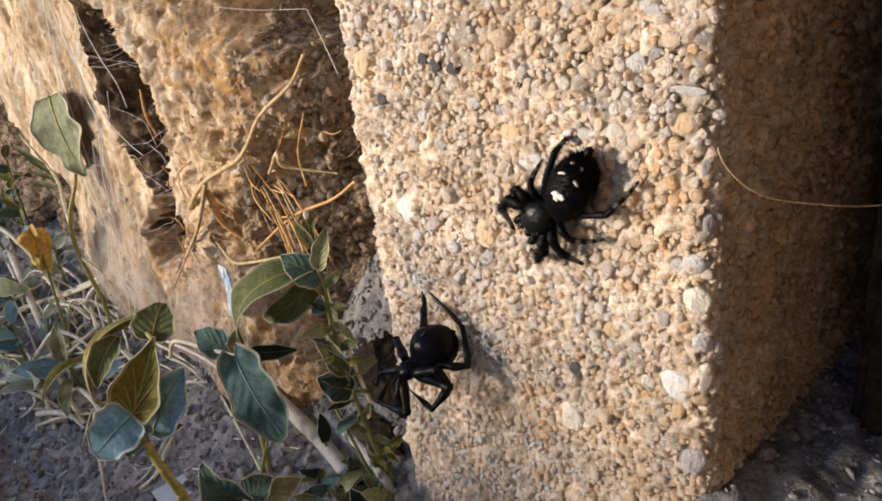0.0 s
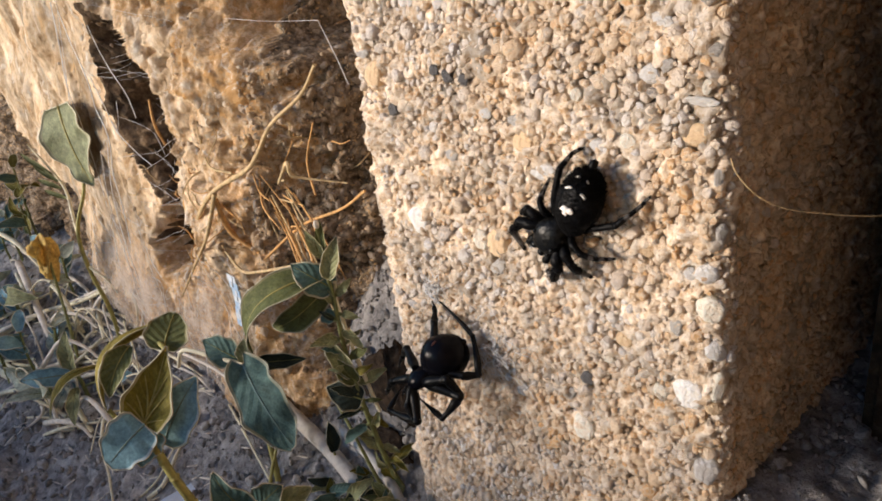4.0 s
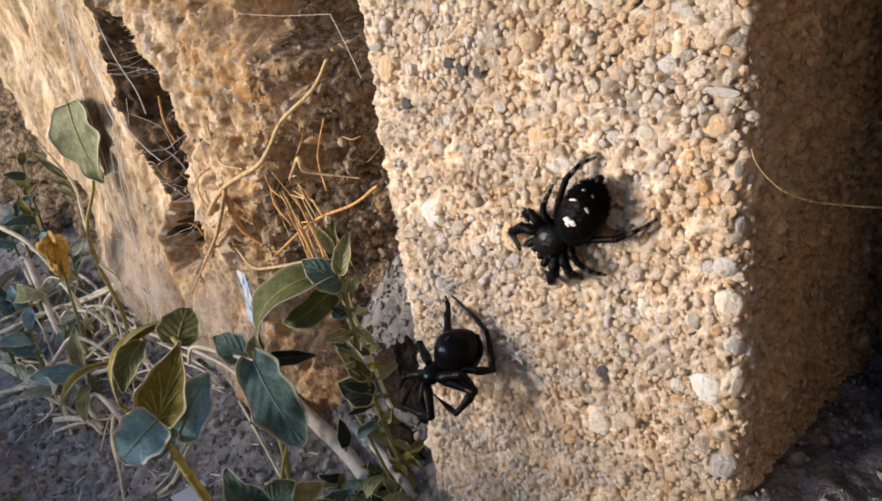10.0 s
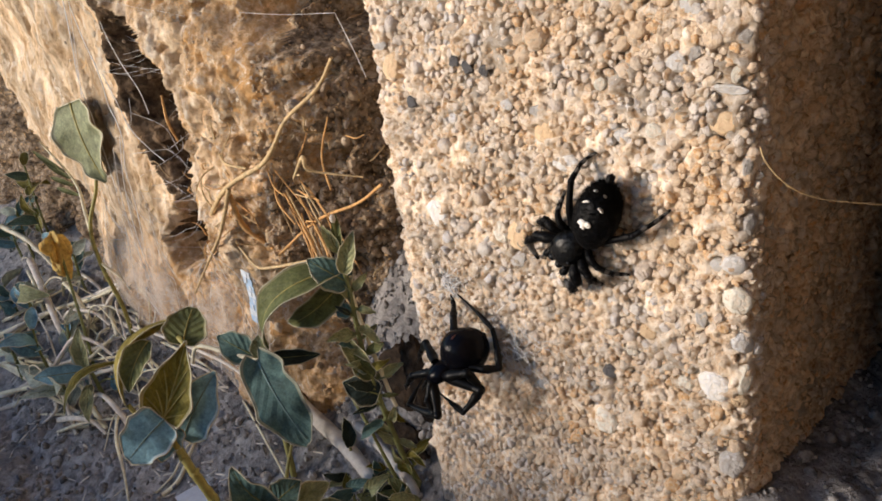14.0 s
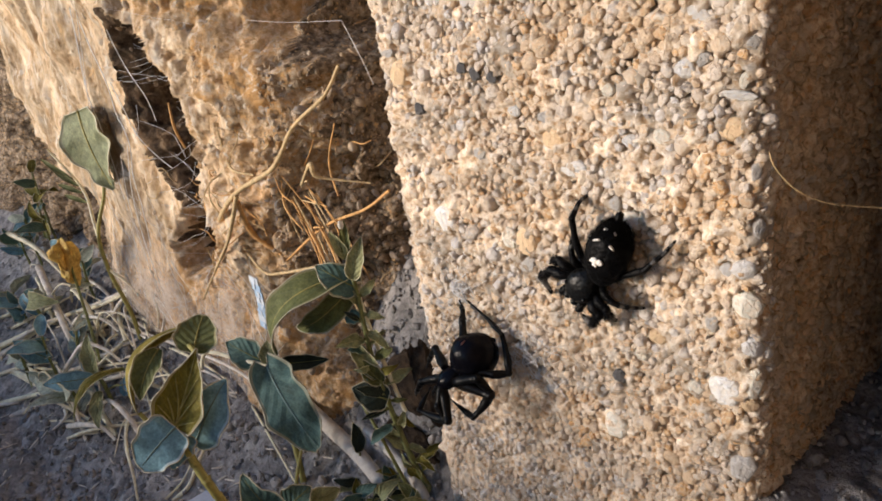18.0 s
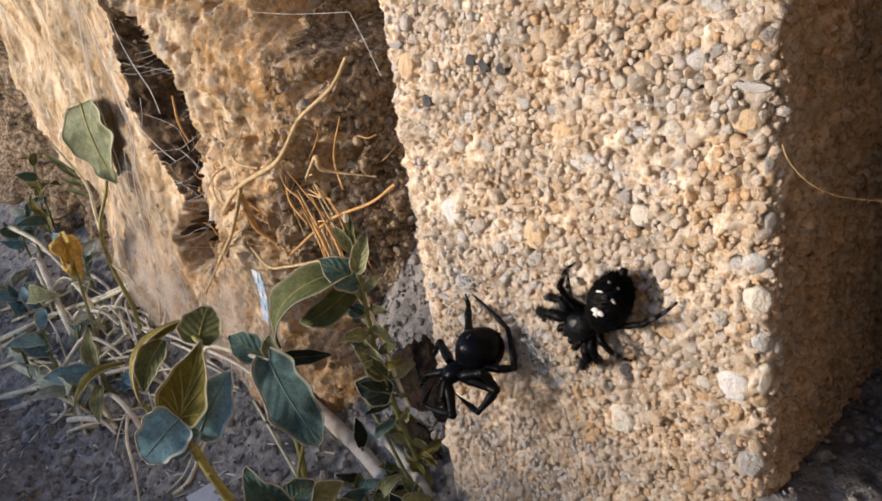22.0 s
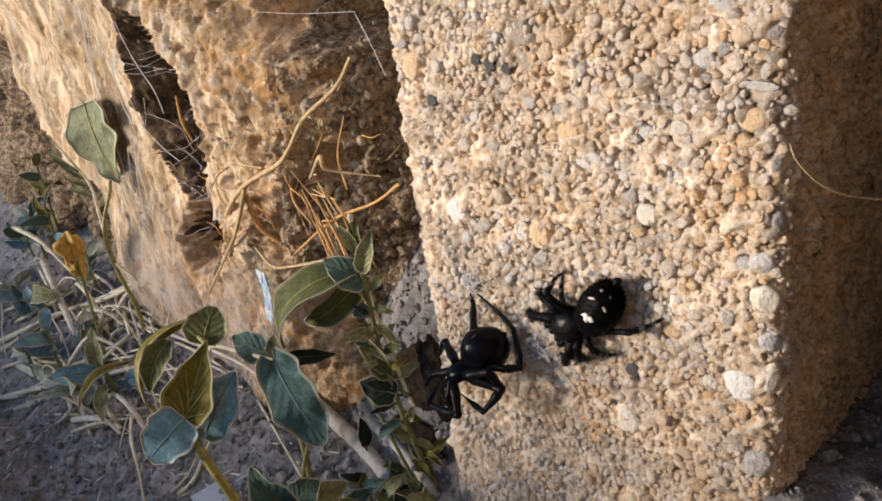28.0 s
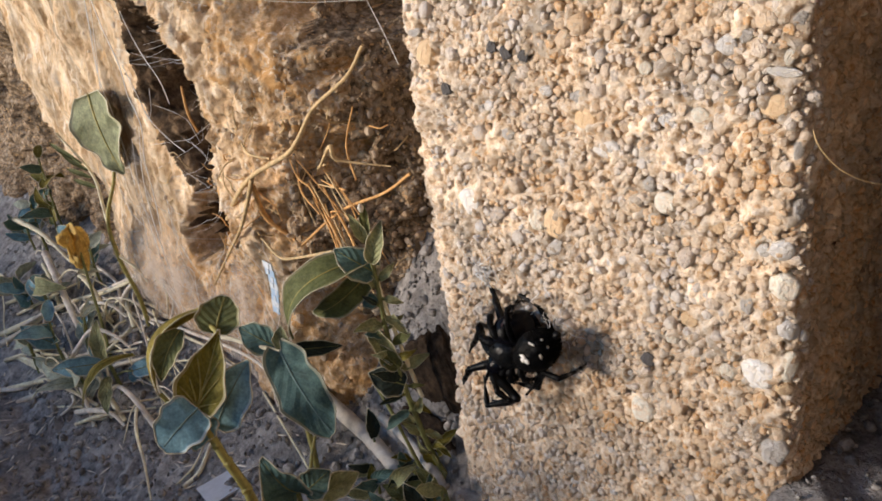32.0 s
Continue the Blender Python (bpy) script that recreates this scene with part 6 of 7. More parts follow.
    part("strand", Geo().add(*tube(curve(np.array([(61.4, 0.1, 81.7), (61.9, 0.3, 80.2), (62.9, 1.0, 78.5), (64.1, 2.2, 76.9), (66.0, 4.5, 75.3), (69.0, 8.0, 74.1), (70.4, 9.7, 73.6), (72.4, 12.4, 73.0), (74.4, 15.4, 72.6)]) - home2, 6), [0.09, 0.06], 5, 0.1, 2)), ROOT, side)
    patch = empty("spider_silk", (25.5, -1.0, 45.5), "thin white web patch stuck to the block's gravel", "web")
    for k in range(64):
        a = np.array((rng.normal(1.0, 2.6), rng.uniform(-0.7, 0.0), rng.normal(0, 2.6)))
        b = a + np.array((rng.uniform(-3, 3), rng.uniform(-0.3, 0.2), rng.uniform(-3, 3)))
        part("thread", Geo().add(*tube(curve([a, (a + b) / 2 + rng.uniform(-0.4, 0.4, 3), b], 4), [rng.uniform(0.03, 0.07)], 4, 0.3, k)), SILK, patch)
    knot = empty("silk_knot", (13.2, -1.0, 52.9), "white silk knot fixing the web to the block", "web")
    for k in range(46):
        a = rng.normal(0, 0.5, 3) * np.array([1.5, 0.5, 2.0])
        b = a + rng.uniform(-1, 1, 3) * np.array([1.6, 0.5, 2.0])
        part("thread", Geo().add(*tube(curve([a, (a + b) / 2 + rng.uniform(-0.4, 0.4, 3), b], 3), [rng.uniform(0.05, 0.13)], 4, 0.3, k)), SILK, knot)
    for a, b in (((0, 0, 0), (6, 0.3, 3)), ((0, 0, 0), (-5, 0.2, 4)), ((0, 0, 0), (-14, 3, -20))):
        part("thread", Geo().add(*tube(curve([a, (np.array(a) + b) / 2 + (0, -0.6, -0.5), b], 3), [0.035], 4)), SILK, knot)


# ---- the spiders ----
def leg_geo(points, radii, bow=0.07):
    pts = np.asarray(points, float)
    geo = Geo()
    m = len(pts) - 1
    for k in range(m):
        a, b = pts[k], pts[k + 1]
        r0, r1 = radii[k], radii[k + 1]
        sag = bow * np.linalg.norm(b - a) * unit(pts[min(k + 1, m - 1)] - (pts[0] + pts[-1]) / 2)
        line = [a + (b - a) * s + sag * 4 * s * (1 - s) for s in (0, 0.25, 0.5, 0.75, 1)]
        geo.add(*tube(line, [r0 * 0.85, r0 * 1.08, (r0 + r1) / 2 * 1.0, r1 * 0.95, r1 * 0.9], 8))
        geo.add(*blob(b, (r1 * 1.02,) * 3, 2))
    return geo


def hairs(center, radii, count, length, r, seed, turn=None, sweep=(-0.7, 0, 0.2)):
    rng = np.random.RandomState(seed)
    geo = Geo()
    for _ in range(count):
        d = unit(rng.normal(size=3))
        p = d * np.asarray(radii)
        n = unit(d / np.asarray(radii))
        tip = p + unit(n + np.asarray(sweep) * rng.uniform(0.4, 1.2) + rng.uniform(-0.25, 0.25, 3)) * length * rng.uniform(0.6, 1.3)
        s = unit(np.cross(n, (0.3, 0.5, 0.8)))
        q = np.cross(n, s)
        v = np.array([p + s * r, p - 0.5 * s * r + q * r, p - 0.5 * s * r - q * r, tip])
        if turn is not None:
            v = v @ np.array(turn).T
        geo.add(v + np.asarray(center, float), [(0, 1, 3), (1, 2, 3), (2, 0, 3)])
    return geo


JUMPER_LIMBS = {  # hip, knee, ankle and foot in the spider's own space
    "r1": ((7.4, -3.0, 2.5), (10.0, -6.0, 3.4), (13.8, -7.0, 2.0), (16.4, -4.8, 0.4)),
    "r2": ((6.6, -3.4, 2.4), (6.7, -6.3, 3.5), (9.2, -7.2, 1.9), (11.2, -6.8, 0.4)),
    "r3": ((5.6, -3.0, 2.4), (4.3, -5.2, 3.4), (3.4, -6.4, 1.8), (2.6, -7.2, 0.4)),
    "r4": ((4.6, -2.8, 2.4), (-2.4, -5.4, 3.2), (-5.0, -5.6, 1.6), (-6.6, -4.9, 0.4)),
    "l1": ((8.6, 0.6, 2.5), (10.9, 2.6, 3.4), (14.2, 2.6, 2.0), (15.7, 0.8, 0.4)),
    "l2": ((7.4, 0.9, 2.4), (8.3, 3.7, 3.5), (9.9, 4.9, 1.9), (10.8, 6.0, 0.4)),
    "l3": ((5.6, 1.0, 2.4), (5.8, 4.0, 3.4), (5.9, 6.2, 1.7), (5.4, 7.6, 0.4)),
    "l4": ((4.4, 0.8, 2.4), (-2.2, 5.4, 3.2), (-5.2, 6.2, 1.6), (-7.2, 6.4, 0.4))}
JUMPER_GIRTH = {"1": (0.8, 0.9, 0.62, 0.32), "2": (0.7, 0.76, 0.52, 0.26), "3": (0.56, 0.56, 0.36, 0.18), "4": (0.56, 0.54, 0.32, 0.16)}


def furred(points, radii, pale, seed, count=120):
    """A hairy limb through the points; pale names the stretches, from 0 to 1, that grow light hairs."""
    pts = curve(points, 7)
    n = len(pts)
    rad = np.interp(np.linspace(0, 1, n), np.linspace(0, 1, len(radii)), radii)
    rad = rad * (1 + 0.07 * np.sin(np.linspace(0, 1, n) * 9 + seed))
    geo, slots = Geo(), []

    def light(q):
        return int(any(lo <= q <= hi for lo, hi in pale))

    v, f = tube(pts, rad, 10, 0.05, seed)
    geo.add(v, f)
    slots += [light((k // 10 + 0.5) / (n - 1)) for k in range((n - 1) * 10)] + [0, 0]
    for end, r in ((pts[0], rad[0]), (pts[-1], rad[-1])):
        v, f = blob(end, (r, r, r), 2)
        geo.add(v, f)
        slots += [0] * len(f)
    rng = np.random.RandomState(seed)
    for _ in range(count):
        q = rng.uniform(0.02, 0.98)
        i = min(int(q * (n - 1)), n - 2)
        p, way, r = pts[i] + (pts[i + 1] - pts[i]) * (q * (n - 1) - i), unit(pts[i + 1] - pts[i]), rad[i]
        d = unit(np.cross(way, rng.normal(size=3)))
        side = np.cross(way, d) * 0.05
        geo.add([p + d * r * 0.85 + side, p + d * r * 0.85 - side, p + d * (r + rng.uniform(0.3, 0.75)) + way * rng.uniform(0.1, 0.6)], [(0, 1, 2)])
        slots.append(light(q))
    return geo, slots


def build_jumper():
    ob = empty("jumping_spider", (45, 0, 74.7), "black hairy jumping spider with white spots on its abdomen", "spider")
    ob.scale = (0.88, 0.88, 0.88)
    tilt = np.array(Euler((0, radians(-7), radians(15))).to_matrix())
    ctilt = np.array(Euler((0, radians(5), radians(-6))).to_matrix())
    ac, ar = np.array((-0.9, -0.45, 3.3)), np.array((5.5, 3.35, 2.65))
    v, f = ball(5)
    v = v.copy()
    taper = np.where(v[:, 0] < 0, 1 - 0.72 * np.abs(v[:, 0]) ** 1.9, 1 - 0.16 * v[:, 0] ** 2)
    v[:, 1] *= taper
    v[:, 2] *= taper
    # rows of low dimples and a matted coat
    v *= (1 + 0.035 * vnoise(v[:, 0] * 4, v[:, 1] * 4, v[:, 2] * 4, 3) + 0.02 * vnoise(v[:, 0] * 14, v[:, 1] * 14, v[:, 2] * 14, 5))[:, None]
    abdomen = part("abdomen", Geo().add((v * ar) @ tilt.T + ac, f), JUMPER_BLACK, ob, "black furry abdomen")
    part("fur", hairs(ac, ar * np.array((0.86, 0.86, 0.9)), 5200, 0.85, 0.055, 3, tilt, (-0.9, 0, 0.1)), JUMPER_FUR, abdomen)
    part("spinneret", Geo().add(*blob(np.array((-5.6, 0, 0.1)) @ tilt.T + ac, (0.9, 0.62, 0.6), 3, 0.2, 2, tilt, 2.0)), JUMPER_BLACK, abdomen)

    def spot(x, y, rx, ry, seed, turn=0.0):
        w = 1 - 0.72 * max(0, -x / ar[0]) ** 1.9
        z = ar[2] * w * math.sqrt(max(0.05, 1 - (x / ar[0]) ** 2 - (y / (ar[1] * w)) ** 2))
        t = tilt @ np.array(Euler((-0.45 * y / ar[1], 0.45 * x / ar[0], turn)).to_matrix())
        part("spot", Geo().add(*blob(np.array((x, y, z + 0.2)) @ tilt.T + ac, (rx, ry, 0.24), 3, 0.4, seed, t, 1.7)), SPOT_WHITE, abdomen, "white scale spot")

    spot(0.70, -0.42, 0.42, 0.62, 5, 0.3)
    spot(0.62, 0.48, 0.36, 0.56, 6, -0.2)
    spot(1.05, -0.10, 0.52, 0.40, 11)
    spot(-2.0, -1.25, 0.19, 0.66, 7, 0.55)
    spot(-2.0, 1.25, 0.19, 0.52, 8, -0.55)
    spot(-3.7, -0.75, 0.20, 0.28, 9)
    spot(-3.7, 0.75, 0.20, 0.28, 10)
    cc, cr = np.array((7.7, -1.35, 2.8)), np.array((3.25, 2.5, 2.0))
    v, f = ball(5)
    v = v.copy()
    v = np.sign(v) * np.abs(v) ** 0.86
    v[:, 1] *= np.where(v[:, 0] > 0, 1 - 0.10 * v[:, 0] ** 2, 1 - 0.30 * v[:, 0] ** 2)
    # the back of the carapace slopes down to the waist
    v[:, 2] *= np.where(v[:, 0] < 0, 1 - 0.42 * v[:, 0] ** 2, 1.0)
    v *= (1 + 0.02 * vnoise(v[:, 0] * 9, v[:, 1] * 9, v[:, 2] * 9, 8))[:, None]
    head = part("cephalothorax", Geo().add((v * cr) @ ctilt.T + cc, f), JUMPER_HEAD, ob, "dark domed head and thorax")
    part("fur", hairs(cc, cr * np.array((0.95, 0.95, 0.93)), 2400, 0.42, 0.045, 6, ctilt, (-0.5, 0, 0)), JUMPER_FUR, head)
    part("pedicel", Geo().add(*blob((4.2, -0.7, 2.6), (1.6, 1.2, 1.1), 2)), JUMPER_BLACK, ob)
    for y, x, r in ((0.72, 3.0, 0.66), (-0.72, 3.0, 0.66), (1.65, 2.6, 0.40), (-1.65, 2.6, 0.40), (1.85, 0.4, 0.33), (-1.85, 0.4, 0.33)):
        part("eye", Geo().add(*blob(np.array((x, y, 0.8 if x > 2 else 1.55)) @ ctilt.T + cc, (r, r, r), 3)), EYE, head, "glossy round eye")
    for y in (0.85, -0.85):
        part("jaw", Geo().add(*blob(np.array((3.5, y, -1.3)) @ ctilt.T + cc, (0.85, 0.7, 1.3), 3, 0.08, 3)), FANG, head, "iridescent dark jaw")
        pts = [np.array(q) @ ctilt.T + cc for q in ((2.7, y * 1.9, -0.6), (4.6, y * 2.2, 0.0), (5.3, y * 1.8, -1.8))]
        geo, slots = furred(pts, (0.55, 0.6, 0.5), ((0.6, 1.0),), 30 + int(y), 60)
        palp = part("palp", geo, JUMPER_BLACK, head, "short hairy palp")
        palp.data.materials.append(JUMPER_GREY)
        palp.data.polygons.foreach_set("material_index", slots)
    legs = {}
    for key, chain in JUMPER_LIMBS.items():
        hip, knee, ankle, foot = (np.asarray(p, float) for p in chain)
        g = JUMPER_GIRTH[key[1]]
        seed = ord(key[0]) + int(key[1])
        up = (hip + knee) / 2 + np.array((0, 0, 0.5))
        geo, slots = furred([p - hip for p in (hip, up, knee)], (g[0], g[1], g[1] * 0.85), (), seed, 150)
        leg = part("leg", geo, JUMPER_BLACK, ob)
        leg.location = U(*hip)
        pale = ((0.30, 0.42), (0.62, 0.74), (0.86, 0.95)) if key[1] in "34" else ((0.62, 0.90),)
        geo, slots = furred([p - knee for p in (knee, ankle * 0.5 + knee * 0.5 + np.array((0, 0, 0.25)), ankle, foot)], (g[1] * 0.85, g[2] * 1.1, g[2], g[3]), pale, seed + 7, 170)
        shin = part("shin", geo, JUMPER_BLACK, leg, "lower leg with pale grey bands")
        shin.data.materials.append(JUMPER_GREY)
        shin.data.polygons.foreach_set("material_index", slots)
        shin.location = U(*(knee - hip))
        legs[key] = (leg, shin, hip, knee, foot)
    return ob, legs


WIDOW_LEGS = (  # hip, joints and foot, in the place
    (((19.9, -8.2, 47.4), (17.1, -5.0, 49.6), (15.6, -3.2, 50.4), (14.0, -2.1, 51.3)), (0.55, 0.5, 0.38, 0.16)),
    (((20.1, -9.5, 44.9), (25.3, -7.6, 44.4), (26.9, -5.9, 44.3), (23.8, -3.3, 48.8), (14.7, -1.2, 51.1)), (0.6, 0.55, 0.5, 0.42, 0.16)),
    (((19.9, -10.8, 43.0), (25.9, -9.4, 41.9), (23.4, -11.2, 37.8), (17.0, -10.4, 38.7)), (0.7, 0.62, 0.45, 0.14)),
    (((20.3, -11.2, 43.1), (24.0, -9.9, 44.5), (25.7, -8.9, 41.8), (22.9, -10.3, 37.9)), (0.65, 0.6, 0.5, 0.22)),
    (((18.2, -11.9, 41.4), (20.3, -13.7, 37.4), (13.5, -13.7, 36.5), (13.5, -10.1, 39.5)), (0.6, 0.58, 0.42, 0.14)),
    (((17.2, -10.1, 44.1), (13.4, -8.3, 45.2), (11.2, -7.6, 42.6), (9.4, -7.4, 39.7)), (0.6, 0.55, 0.42, 0.18)),
    (((17.4, -11.3, 42.8), (13.6, -12.2, 41.2), (12.0, -12.2, 39.0), (10.4, -11.5, 36.8)), (0.55, 0.5, 0.4, 0.16)),
    (((17.8, -11.9, 41.8), (18.2, -13.6, 39.2), (19.6, -13.9, 37.6), (15.0, -13.0, 36.4)), (0.5, 0.45, 0.35, 0.14)))
WIDOW_ROOT = np.array((19.0, -9.1, 43.8))
WIDOW_SHIFT = np.array((-1.45, 1.3, -0.9))


def build_widow():
    ob = empty("widow_spider", WIDOW_ROOT + WIDOW_SHIFT, "glossy black spider hanging on silk before the block", "spider")
    axis = unit(np.array((21.4, -6.7, 46.1)) - np.array((18.2, -10.5, 42.6)))
    turn = np.array(Vector(axis).to_track_quat("X", "Z").to_matrix())
    ac = np.array((21.0, -7.1, 45.9)) - WIDOW_ROOT
    v, f = ball(4)
    v = v.copy()
    v[:, 1:] *= np.where(v[:, 0] < 0, 1 - 0.20 * v[:, 0] ** 2, 1 - 0.14 * v[:, 0] ** 2)[:, None]
    v = v * (1 + 0.02 * vnoise(v[:, 0] * 3, v[:, 1] * 3, v[:, 2] * 3, 5))[:, None]
    abdomen = part("abdomen", Geo().add((v * np.array((4.1, 3.25, 3.9))) @ turn.T + ac, f), WIDOW_BLACK, ob, "round glossy black abdomen")
    m = np.array((20.9, -8.9, 49.4)) - WIDOW_ROOT
    d = unit(m - ac)
    part("mark", Geo().add(*blob(ac + d * 3.75, (0.5, 0.2, 0.16), 3, 0.3, 4, np.array(Vector(d).to_track_quat("Z", "X").to_matrix()), 1.5)), WIDOW_MARK, abdomen, "small dull red mark")
    part("spinneret", Geo().add(*blob(ac + axis * 3.9, (0.5, 0.5, 0.5), 2, 0.2, 3)), WIDOW_LEG, abdomen)
    cc = np.array((18.3, -10.3, 42.8)) - WIDOW_ROOT
    head = part("cephalothorax", Geo().add(*blob(cc, (2.5, 1.9, 1.5), 3, 0.06, 2, turn)), WIDOW_BLACK, ob, "small black head and thorax")
    part("pedicel", Geo().add(*blob(np.array((19.4, -8.9, 44.2)) - WIDOW_ROOT, (0.9, 0.7, 0.7), 2)), WIDOW_LEG, ob)
    for s in (-1, 1):
        tip = cc - axis * 2.6 + np.array((0.3 * s, -0.5, 0.4 * s))
        part("palp", leg_geo([cc - axis * 1.8, tip, tip - axis * 0.9 + np.array((0, 0.4, -0.5))], [0.35, 0.3, 0.2]), WIDOW_LEG, head)
    legs = []
    for chain, rad in WIDOW_LEGS:
        pts = np.asarray(chain, float) - WIDOW_ROOT
        rad = [q * (1.35 - 0.12 * i) for i, q in enumerate(rad)]
        legs.append((part("leg", leg_geo(pts, rad, 0.03), WIDOW_LEG, ob, "", pts[0]), pts[0]))
    return ob, legs


build_front_weed()
build_low_leaf()
build_middle_weed()
build_climbing_weed()
build_far_weeds()
build_pale_weeds()
build_straws()
build_stalks_and_litter()
build_roots()
build_webs()
JUMPER, JUMPER_LEGS = build_jumper()
WIDOW, WIDOW_LEG_PARTS = build_widow()


# ---- what moves ----
def on_face(x, z, heading, lift=0.0):
    """The jumping spider on the block's face, its white spot over (x, z), its head towards heading."""
    a = radians(heading)
    ahead, left, up = Vector((math.cos(a), 0, math.sin(a))), Vector((-math.sin(a), 0, math.cos(a))), Vector((0, -1, 0))
    m = Matrix((ahead, left, up)).transposed().to_4x4()
    return Matrix.Translation(U(x, -0.4 - lift, z)) @ m


def motions():
    spots = [(0, 45.1, 74.7), (1, 45.5, 74.8), (2, 45.2, 74.7), (3, 44.9, 74.5), (3.5, 44.7, 74.2), (5.5, 43.8, 73.4), (6, 43.5, 72.9),
             (7, 43.6, 73.0), (8, 44.0, 73.0), (8.5, 43.8, 72.9), (9, 43.3, 72.2), (9.5, 42.9, 71.5), (10, 42.3, 71.2), (12, 42.3, 71.3), (13, 42.5, 71.2),
             (13.5, 43.0, 71.3), (14, 43.4, 70.9), (14.5, 43.1, 70.5), (16.5, 43.3, 69.5), (17, 43.1, 69.0)]
    spots += [(17.5, 43.6, 67.8), (18, 43.6, 66.7), (18.5, 43.5, 65.0), (19, 43.8, 62.9), (19.5, 43.7, 62.8), (20, 43.3, 61.6), (20.5, 42.8, 60.5), (21, 42.0, 59.1),
              (21.5, 41.7, 58.5), (22, 42.0, 58.3), (22.5, 42.8, 58.6), (23, 42.5, 58.9), (24, 42.0, 58.4), (25, 41.3, 58.2), (25.5, 41.3, 58.2),
              (27.5, 39.5, 56.6), (28, 39.4, 56.6), (28.5, 39.2, 56.2), (29, 39.2, 56.2), (29.5, 38.9, 56.0), (30, 38.6, 55.7), (30.3, 38.4, 55.5)]
    turn_t = [0, 3, 6, 10, 14, 17, 19, 22, 25, 28, 30, 32]
    turn_a = [-131, -123, -130, -131, -125, -122, -121, -127, -134, -134, -140, -140]
    rows = [(t, on_face(x, z, float(np.interp(t, turn_t, turn_a)))) for t, x, z in spots]
    rows += [(30.4, on_face(36.0, 54.4, -142, 1.5)), (30.5, on_face(25.2, 44.6, -140, 3.3)), (30.6, on_face(26.3, 50.2, -137, 3.3)), (30.8, on_face(25.0, 48.0, -137, 3.3)),
             (31.0, on_face(26.2, 47.5, -140, 3.3)), (31.2, on_face(26.7, 46.7, -143, 3.3)), (31.4, on_face(27.3, 45.6, -146, 3.3)), (31.5, on_face(27.4, 45.6, -146, 3.3)),
             (32.0, on_face(27.6, 45.9, -149, 3.3))]
    walk(JUMPER, rows)

    # its legs: knee and foot over the times; they step while it goes and are still while it waits
    when = (0, 1, 3.5, 6, 10, 17, 19, 21, 25, 30.2)
    knees = {"r1": ((9.2, -5.8), (8.9, -5.7), (9.4, -6.0), (10, -6), (10, -6.0), (9.6, -6.2), (9.5, -6.3), (9.8, -5.6), (11.0, -5.6), (11.4, -5.2)),
             "r2": ((6.6, -5.6), (6.6, -5.5), (6.6, -5.8), (6.6, -6.2), (6.6, -6.4), (6.3, -6.5), (6.1, -6.6), (6.8, -6.8), (7.4, -7.0), (7.8, -6.8)),
             "r3": ((4.4, -5.2), (4.4, -5.2), (4.3, -5.2), (4.3, -5.2), (4.3, -5.2), (4.2, -5.2), (4.0, -5.2), (4.4, -5.8), (3.9, -6.4), (4.2, -6.6)),
             "r4": ((-1.6, -5.0), (-1.5, -5.0), (-1.8, -5.2), (-2.2, -5.4), (-2.4, -5.4), (-0.6, -6.4), (0.2, -7.0), (1.2, -6.4), (1.9, -6.2), (2.2, -6.0)),
             "l1": ((11.4, 3.0), (11.5, 3.2), (11.2, 2.9), (10.9, 2.6), (10.8, 2.4), (9.8, 2.6), (9.4, 2.6), (10.6, 2.4), (11.2, 2.6), (11.4, 2.4)),
             "l2": ((8.6, 4.0), (8.6, 4.0), (8.4, 3.8), (8.3, 3.7), (8.2, 3.6), (8.1, 3.6), (8.0, 3.6), (8.6, 3.4), (9.0, 3.4), (9.2, 3.2)),
             "l3": ((5.6, 4.1), (5.6, 4.1), (5.7, 4.0), (5.8, 4.0), (6.0, 4.0), (5.8, 3.8), (5.6, 3.6), (5.6, 3.7), (5.6, 3.6), (5.8, 3.6)),
             "l4": ((-2.2, 5.5), (-2.2, 5.5), (-2.2, 5.5), (-2.4, 5.6), (-2.8, 5.8), (-3.2, 5.4), (-3.4, 5.2), (-3.2, 5.4), (-3.2, 5.4), (-3.0, 5.2))}
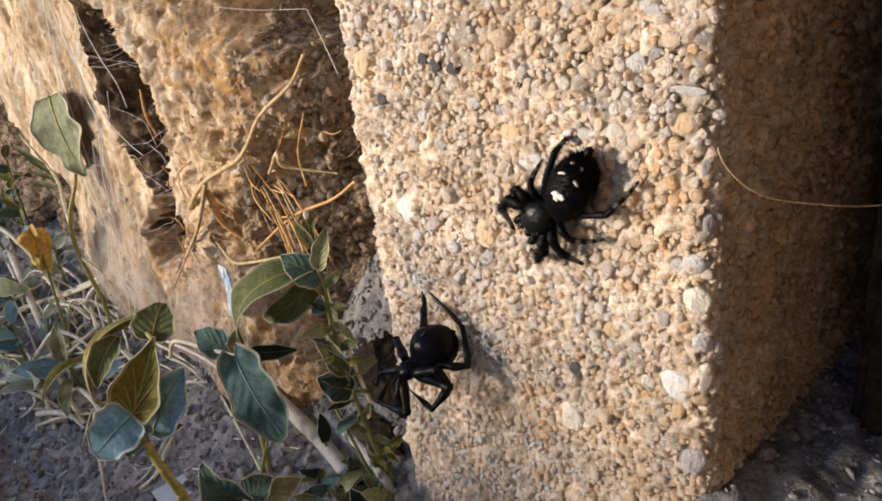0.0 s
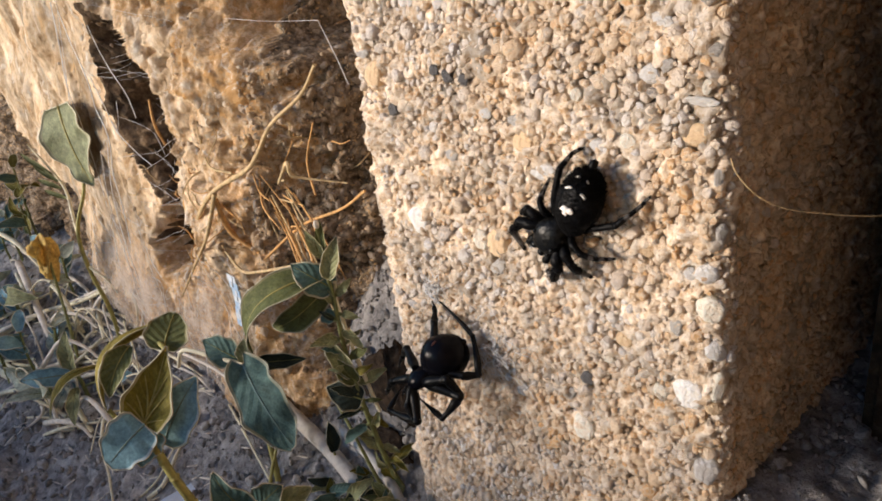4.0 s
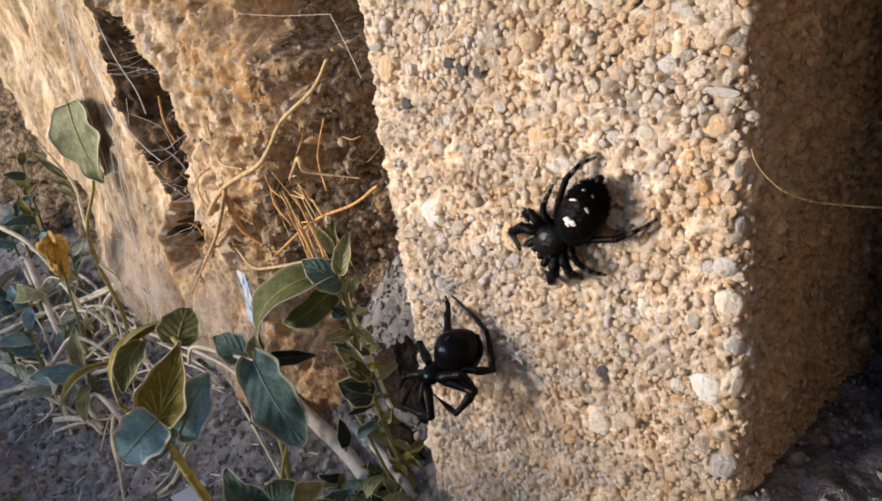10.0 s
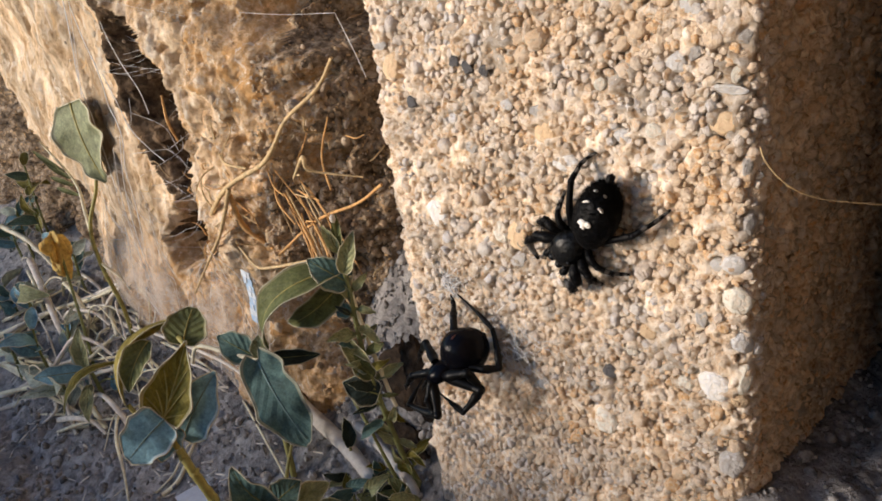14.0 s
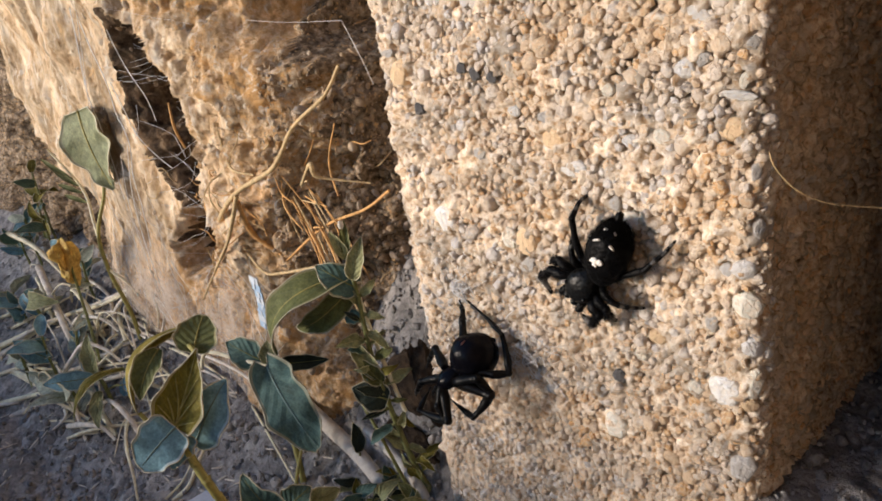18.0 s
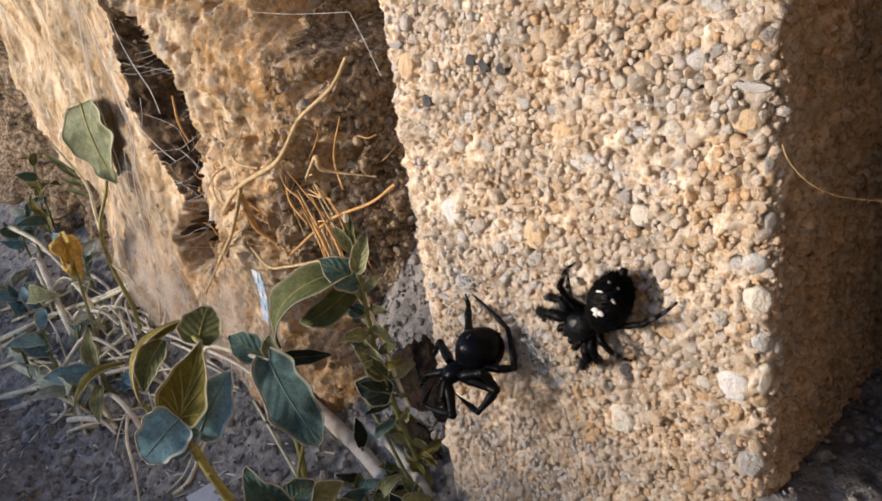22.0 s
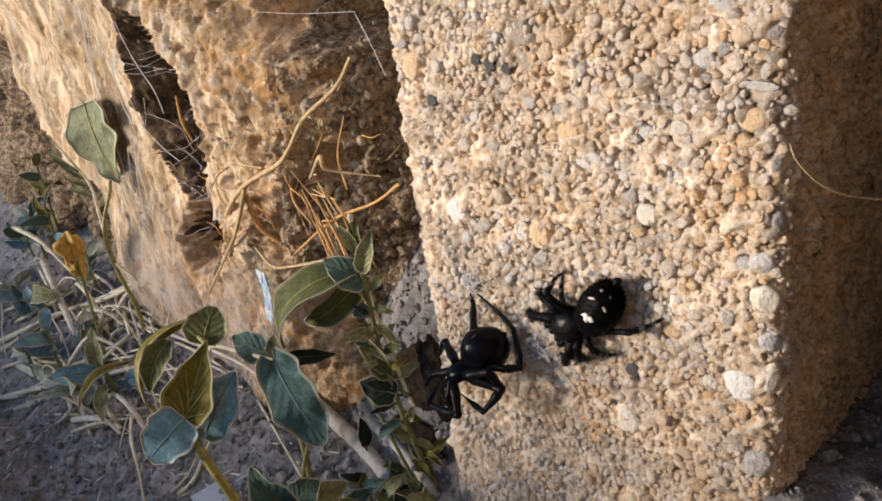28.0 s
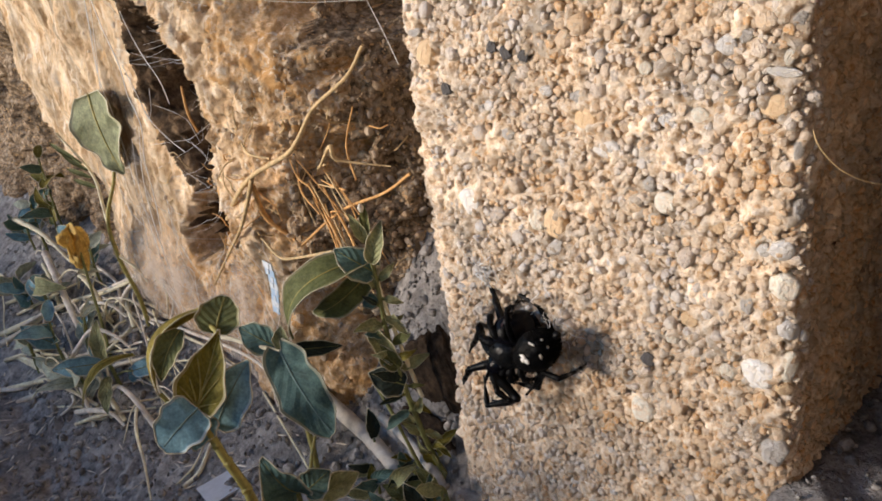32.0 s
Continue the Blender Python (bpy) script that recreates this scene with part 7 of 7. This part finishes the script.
    feet = {"r1": ((15.8, -3.8), (15.6, -3.4), (16.0, -4.2), (16.4, -4.8), (16.8, -4.8), (15.6, -5.6), (14.9, -6.0), (15.6, -7.0), (16.4, -6.2), (17.0, -5.6)),
            "r2": ((11.0, -6.0), (11.0, -5.8), (11.0, -6.2), (11.2, -6.8), (11.2, -6.8), (10.4, -7.2), (10.0, -7.4), (9.8, -9.0), (10.6, -9.6), (11.2, -9.2)),
            "r3": ((2.6, -7.0), (2.6, -7.0), (2.6, -7.0), (2.6, -7.2), (2.6, -7.2), (2.4, -7.4), (2.2, -7.6), (2.6, -9.0), (2.2, -9.4), (2.6, -9.2)),
            "r4": ((-3.2, -5.6), (-3.0, -5.4), (-4.0, -5.4), (-6.2, -5.0), (-6.6, -4.9), (-3.4, -8.0), (-2.2, -8.6), (-1.2, -9.0), (-0.4, -8.8), (0.0, -8.4)),
            "l1": ((15.7, 0.4), (15.7, 0.2), (15.6, 0.6), (15.6, 0.8), (15.4, 0.8), (15.2, 0.2), (15.0, 0.0), (15.6, 1.2), (16.0, 1.5), (16.2, 1.2)),
            "l2": ((9.2, 7.9), (9.1, 7.9), (10.0, 6.6), (10.6, 5.4), (10.5, 5.2), (10.5, 5.0), (10.5, 5.0), (11.0, 4.8), (11.5, 4.6), (11.6, 4.6)),
            "l3": ((1.4, 8.6), (1.3, 8.6), (3.6, 8.2), (6.0, 7.4), (6.3, 7.3), (4.8, 7.5), (4.3, 7.5), (5.6, 6.8), (6.5, 6.0), (6.5, 6.0)),
            "l4": ((-7.2, 5.0), (-7.2, 5.0), (-6.4, 5.8), (-5.6, 6.3), (-5.4, 6.4), (-6.8, 5.8), (-7.2, 5.5), (-6.6, 5.8), (-5.8, 6.0), (-5.6, 5.8))}

    def swung(a, b):
        return Vector(a).rotation_difference(Vector(b)).to_matrix().to_4x4()

    steps = [0, 1, 2, 3.5, 5.5, 6, 8, 9, 9.5, 10, 13, 14, 16.5, 17, 17.5, 18, 18.5, 19, 19.5, 20, 20.5, 21, 21.5, 22, 22.5, 23, 25, 25.5, 27.5, 28, 29.5, 30.2, 30.4, 30.6, 31, 31.4, 32]
    rng = np.random.RandomState(2)
    for key, (leg, shin, hip, knee, foot) in JUMPER_LEGS.items():
        upper, lower = [], []
        for t in steps:
            going = 17 < t < 22.5 and t != 19 or t == 9.5
            k = [float(np.interp(t, when, [p[i] for p in knees[key]])) for i in (0, 1)] + [knee[2]]
            e = [float(np.interp(t, when, [p[i] for p in feet[key]])) for i in (0, 1)] + [0.4]
            if key == "r4":
                k[2] += 3.6 * float(step(19.5, 22, t))
            if going:
                k[0], e[0], e[2] = k[0] + rng.uniform(-0.7, 0.7), e[0] + rng.uniform(-1.3, 1.3), e[2] + rng.uniform(0, 0.9)
            if t == 30.4:      # stretched out in the leap
                k, e = [hip[0] + 1.5 * (knee[0] - hip[0]), 0.8 * k[1], 2.6], [e[0] * 1.15, 0.7 * e[1], 1.8]
            if t > 30.5:       # clasping the other spider
                k, e = [k[0] * 0.9 + 0.4, k[1] * 0.95, 3.2], [e[0] * 0.80 + 1.0, e[1] * 0.95, -1.6]
            bend = swung(knee - hip, np.array(k) - hip)
            now = hip + np.array(bend.to_3x3() @ Vector(knee - hip))
            upper.append((t, Matrix.Translation(U(*hip)) @ bend))
            lower.append((t, bend.inverted() @ Matrix.Translation(bend.to_3x3() @ U(*(knee - hip))) @ swung(foot - knee, np.array(e) - now)))
        walk(leg, upper)
        walk(shin, lower)

    # the other spider hangs still, until it is jumped on and swings round its upper foothold
    foot = Vector((14.3, -1.6, 51.2)) + Vector(WIDOW_SHIFT)
    view = Vector((-0.67, 0.61, -0.42))

    def hung(angle, shift=(0, 0, 0)):
        r = Matrix.Rotation(radians(angle), 4, view)
        return Matrix.Translation(U(*shift)) @ Matrix.Translation(foot * MM) @ r @ Matrix.Translation((Vector(WIDOW_ROOT + WIDOW_SHIFT) - foot) * MM)

    walk(WIDOW, [(0, hung(0)), (8, hung(0.4)), (17, hung(-0.3)), (25, hung(0.2)), (30.3, hung(0)), (30.4, hung(-1)), (30.5, hung(-9, (0.3, 0.3, 0))),
                 (30.6, hung(-14, (0.6, 0.6, 0.2))), (31.0, hung(-13, (0.4, 0.6, 0))), (31.4, hung(-15, (0.5, 0.7, 0))), (32.0, hung(-15, (0.5, 0.7, 0)))])
    bends = (0, 0, -14, 10, -20, 16, 10, -12)
    for (leg, hip), bend in zip(WIDOW_LEG_PARTS, bends):
        at = pose(*(hip * MM))
        bent = at @ Matrix.Rotation(radians(bend), 4, view)
        walk(leg, [(0, at), (30.4, at), (30.6, bent), (32.0, bent)])


motions()
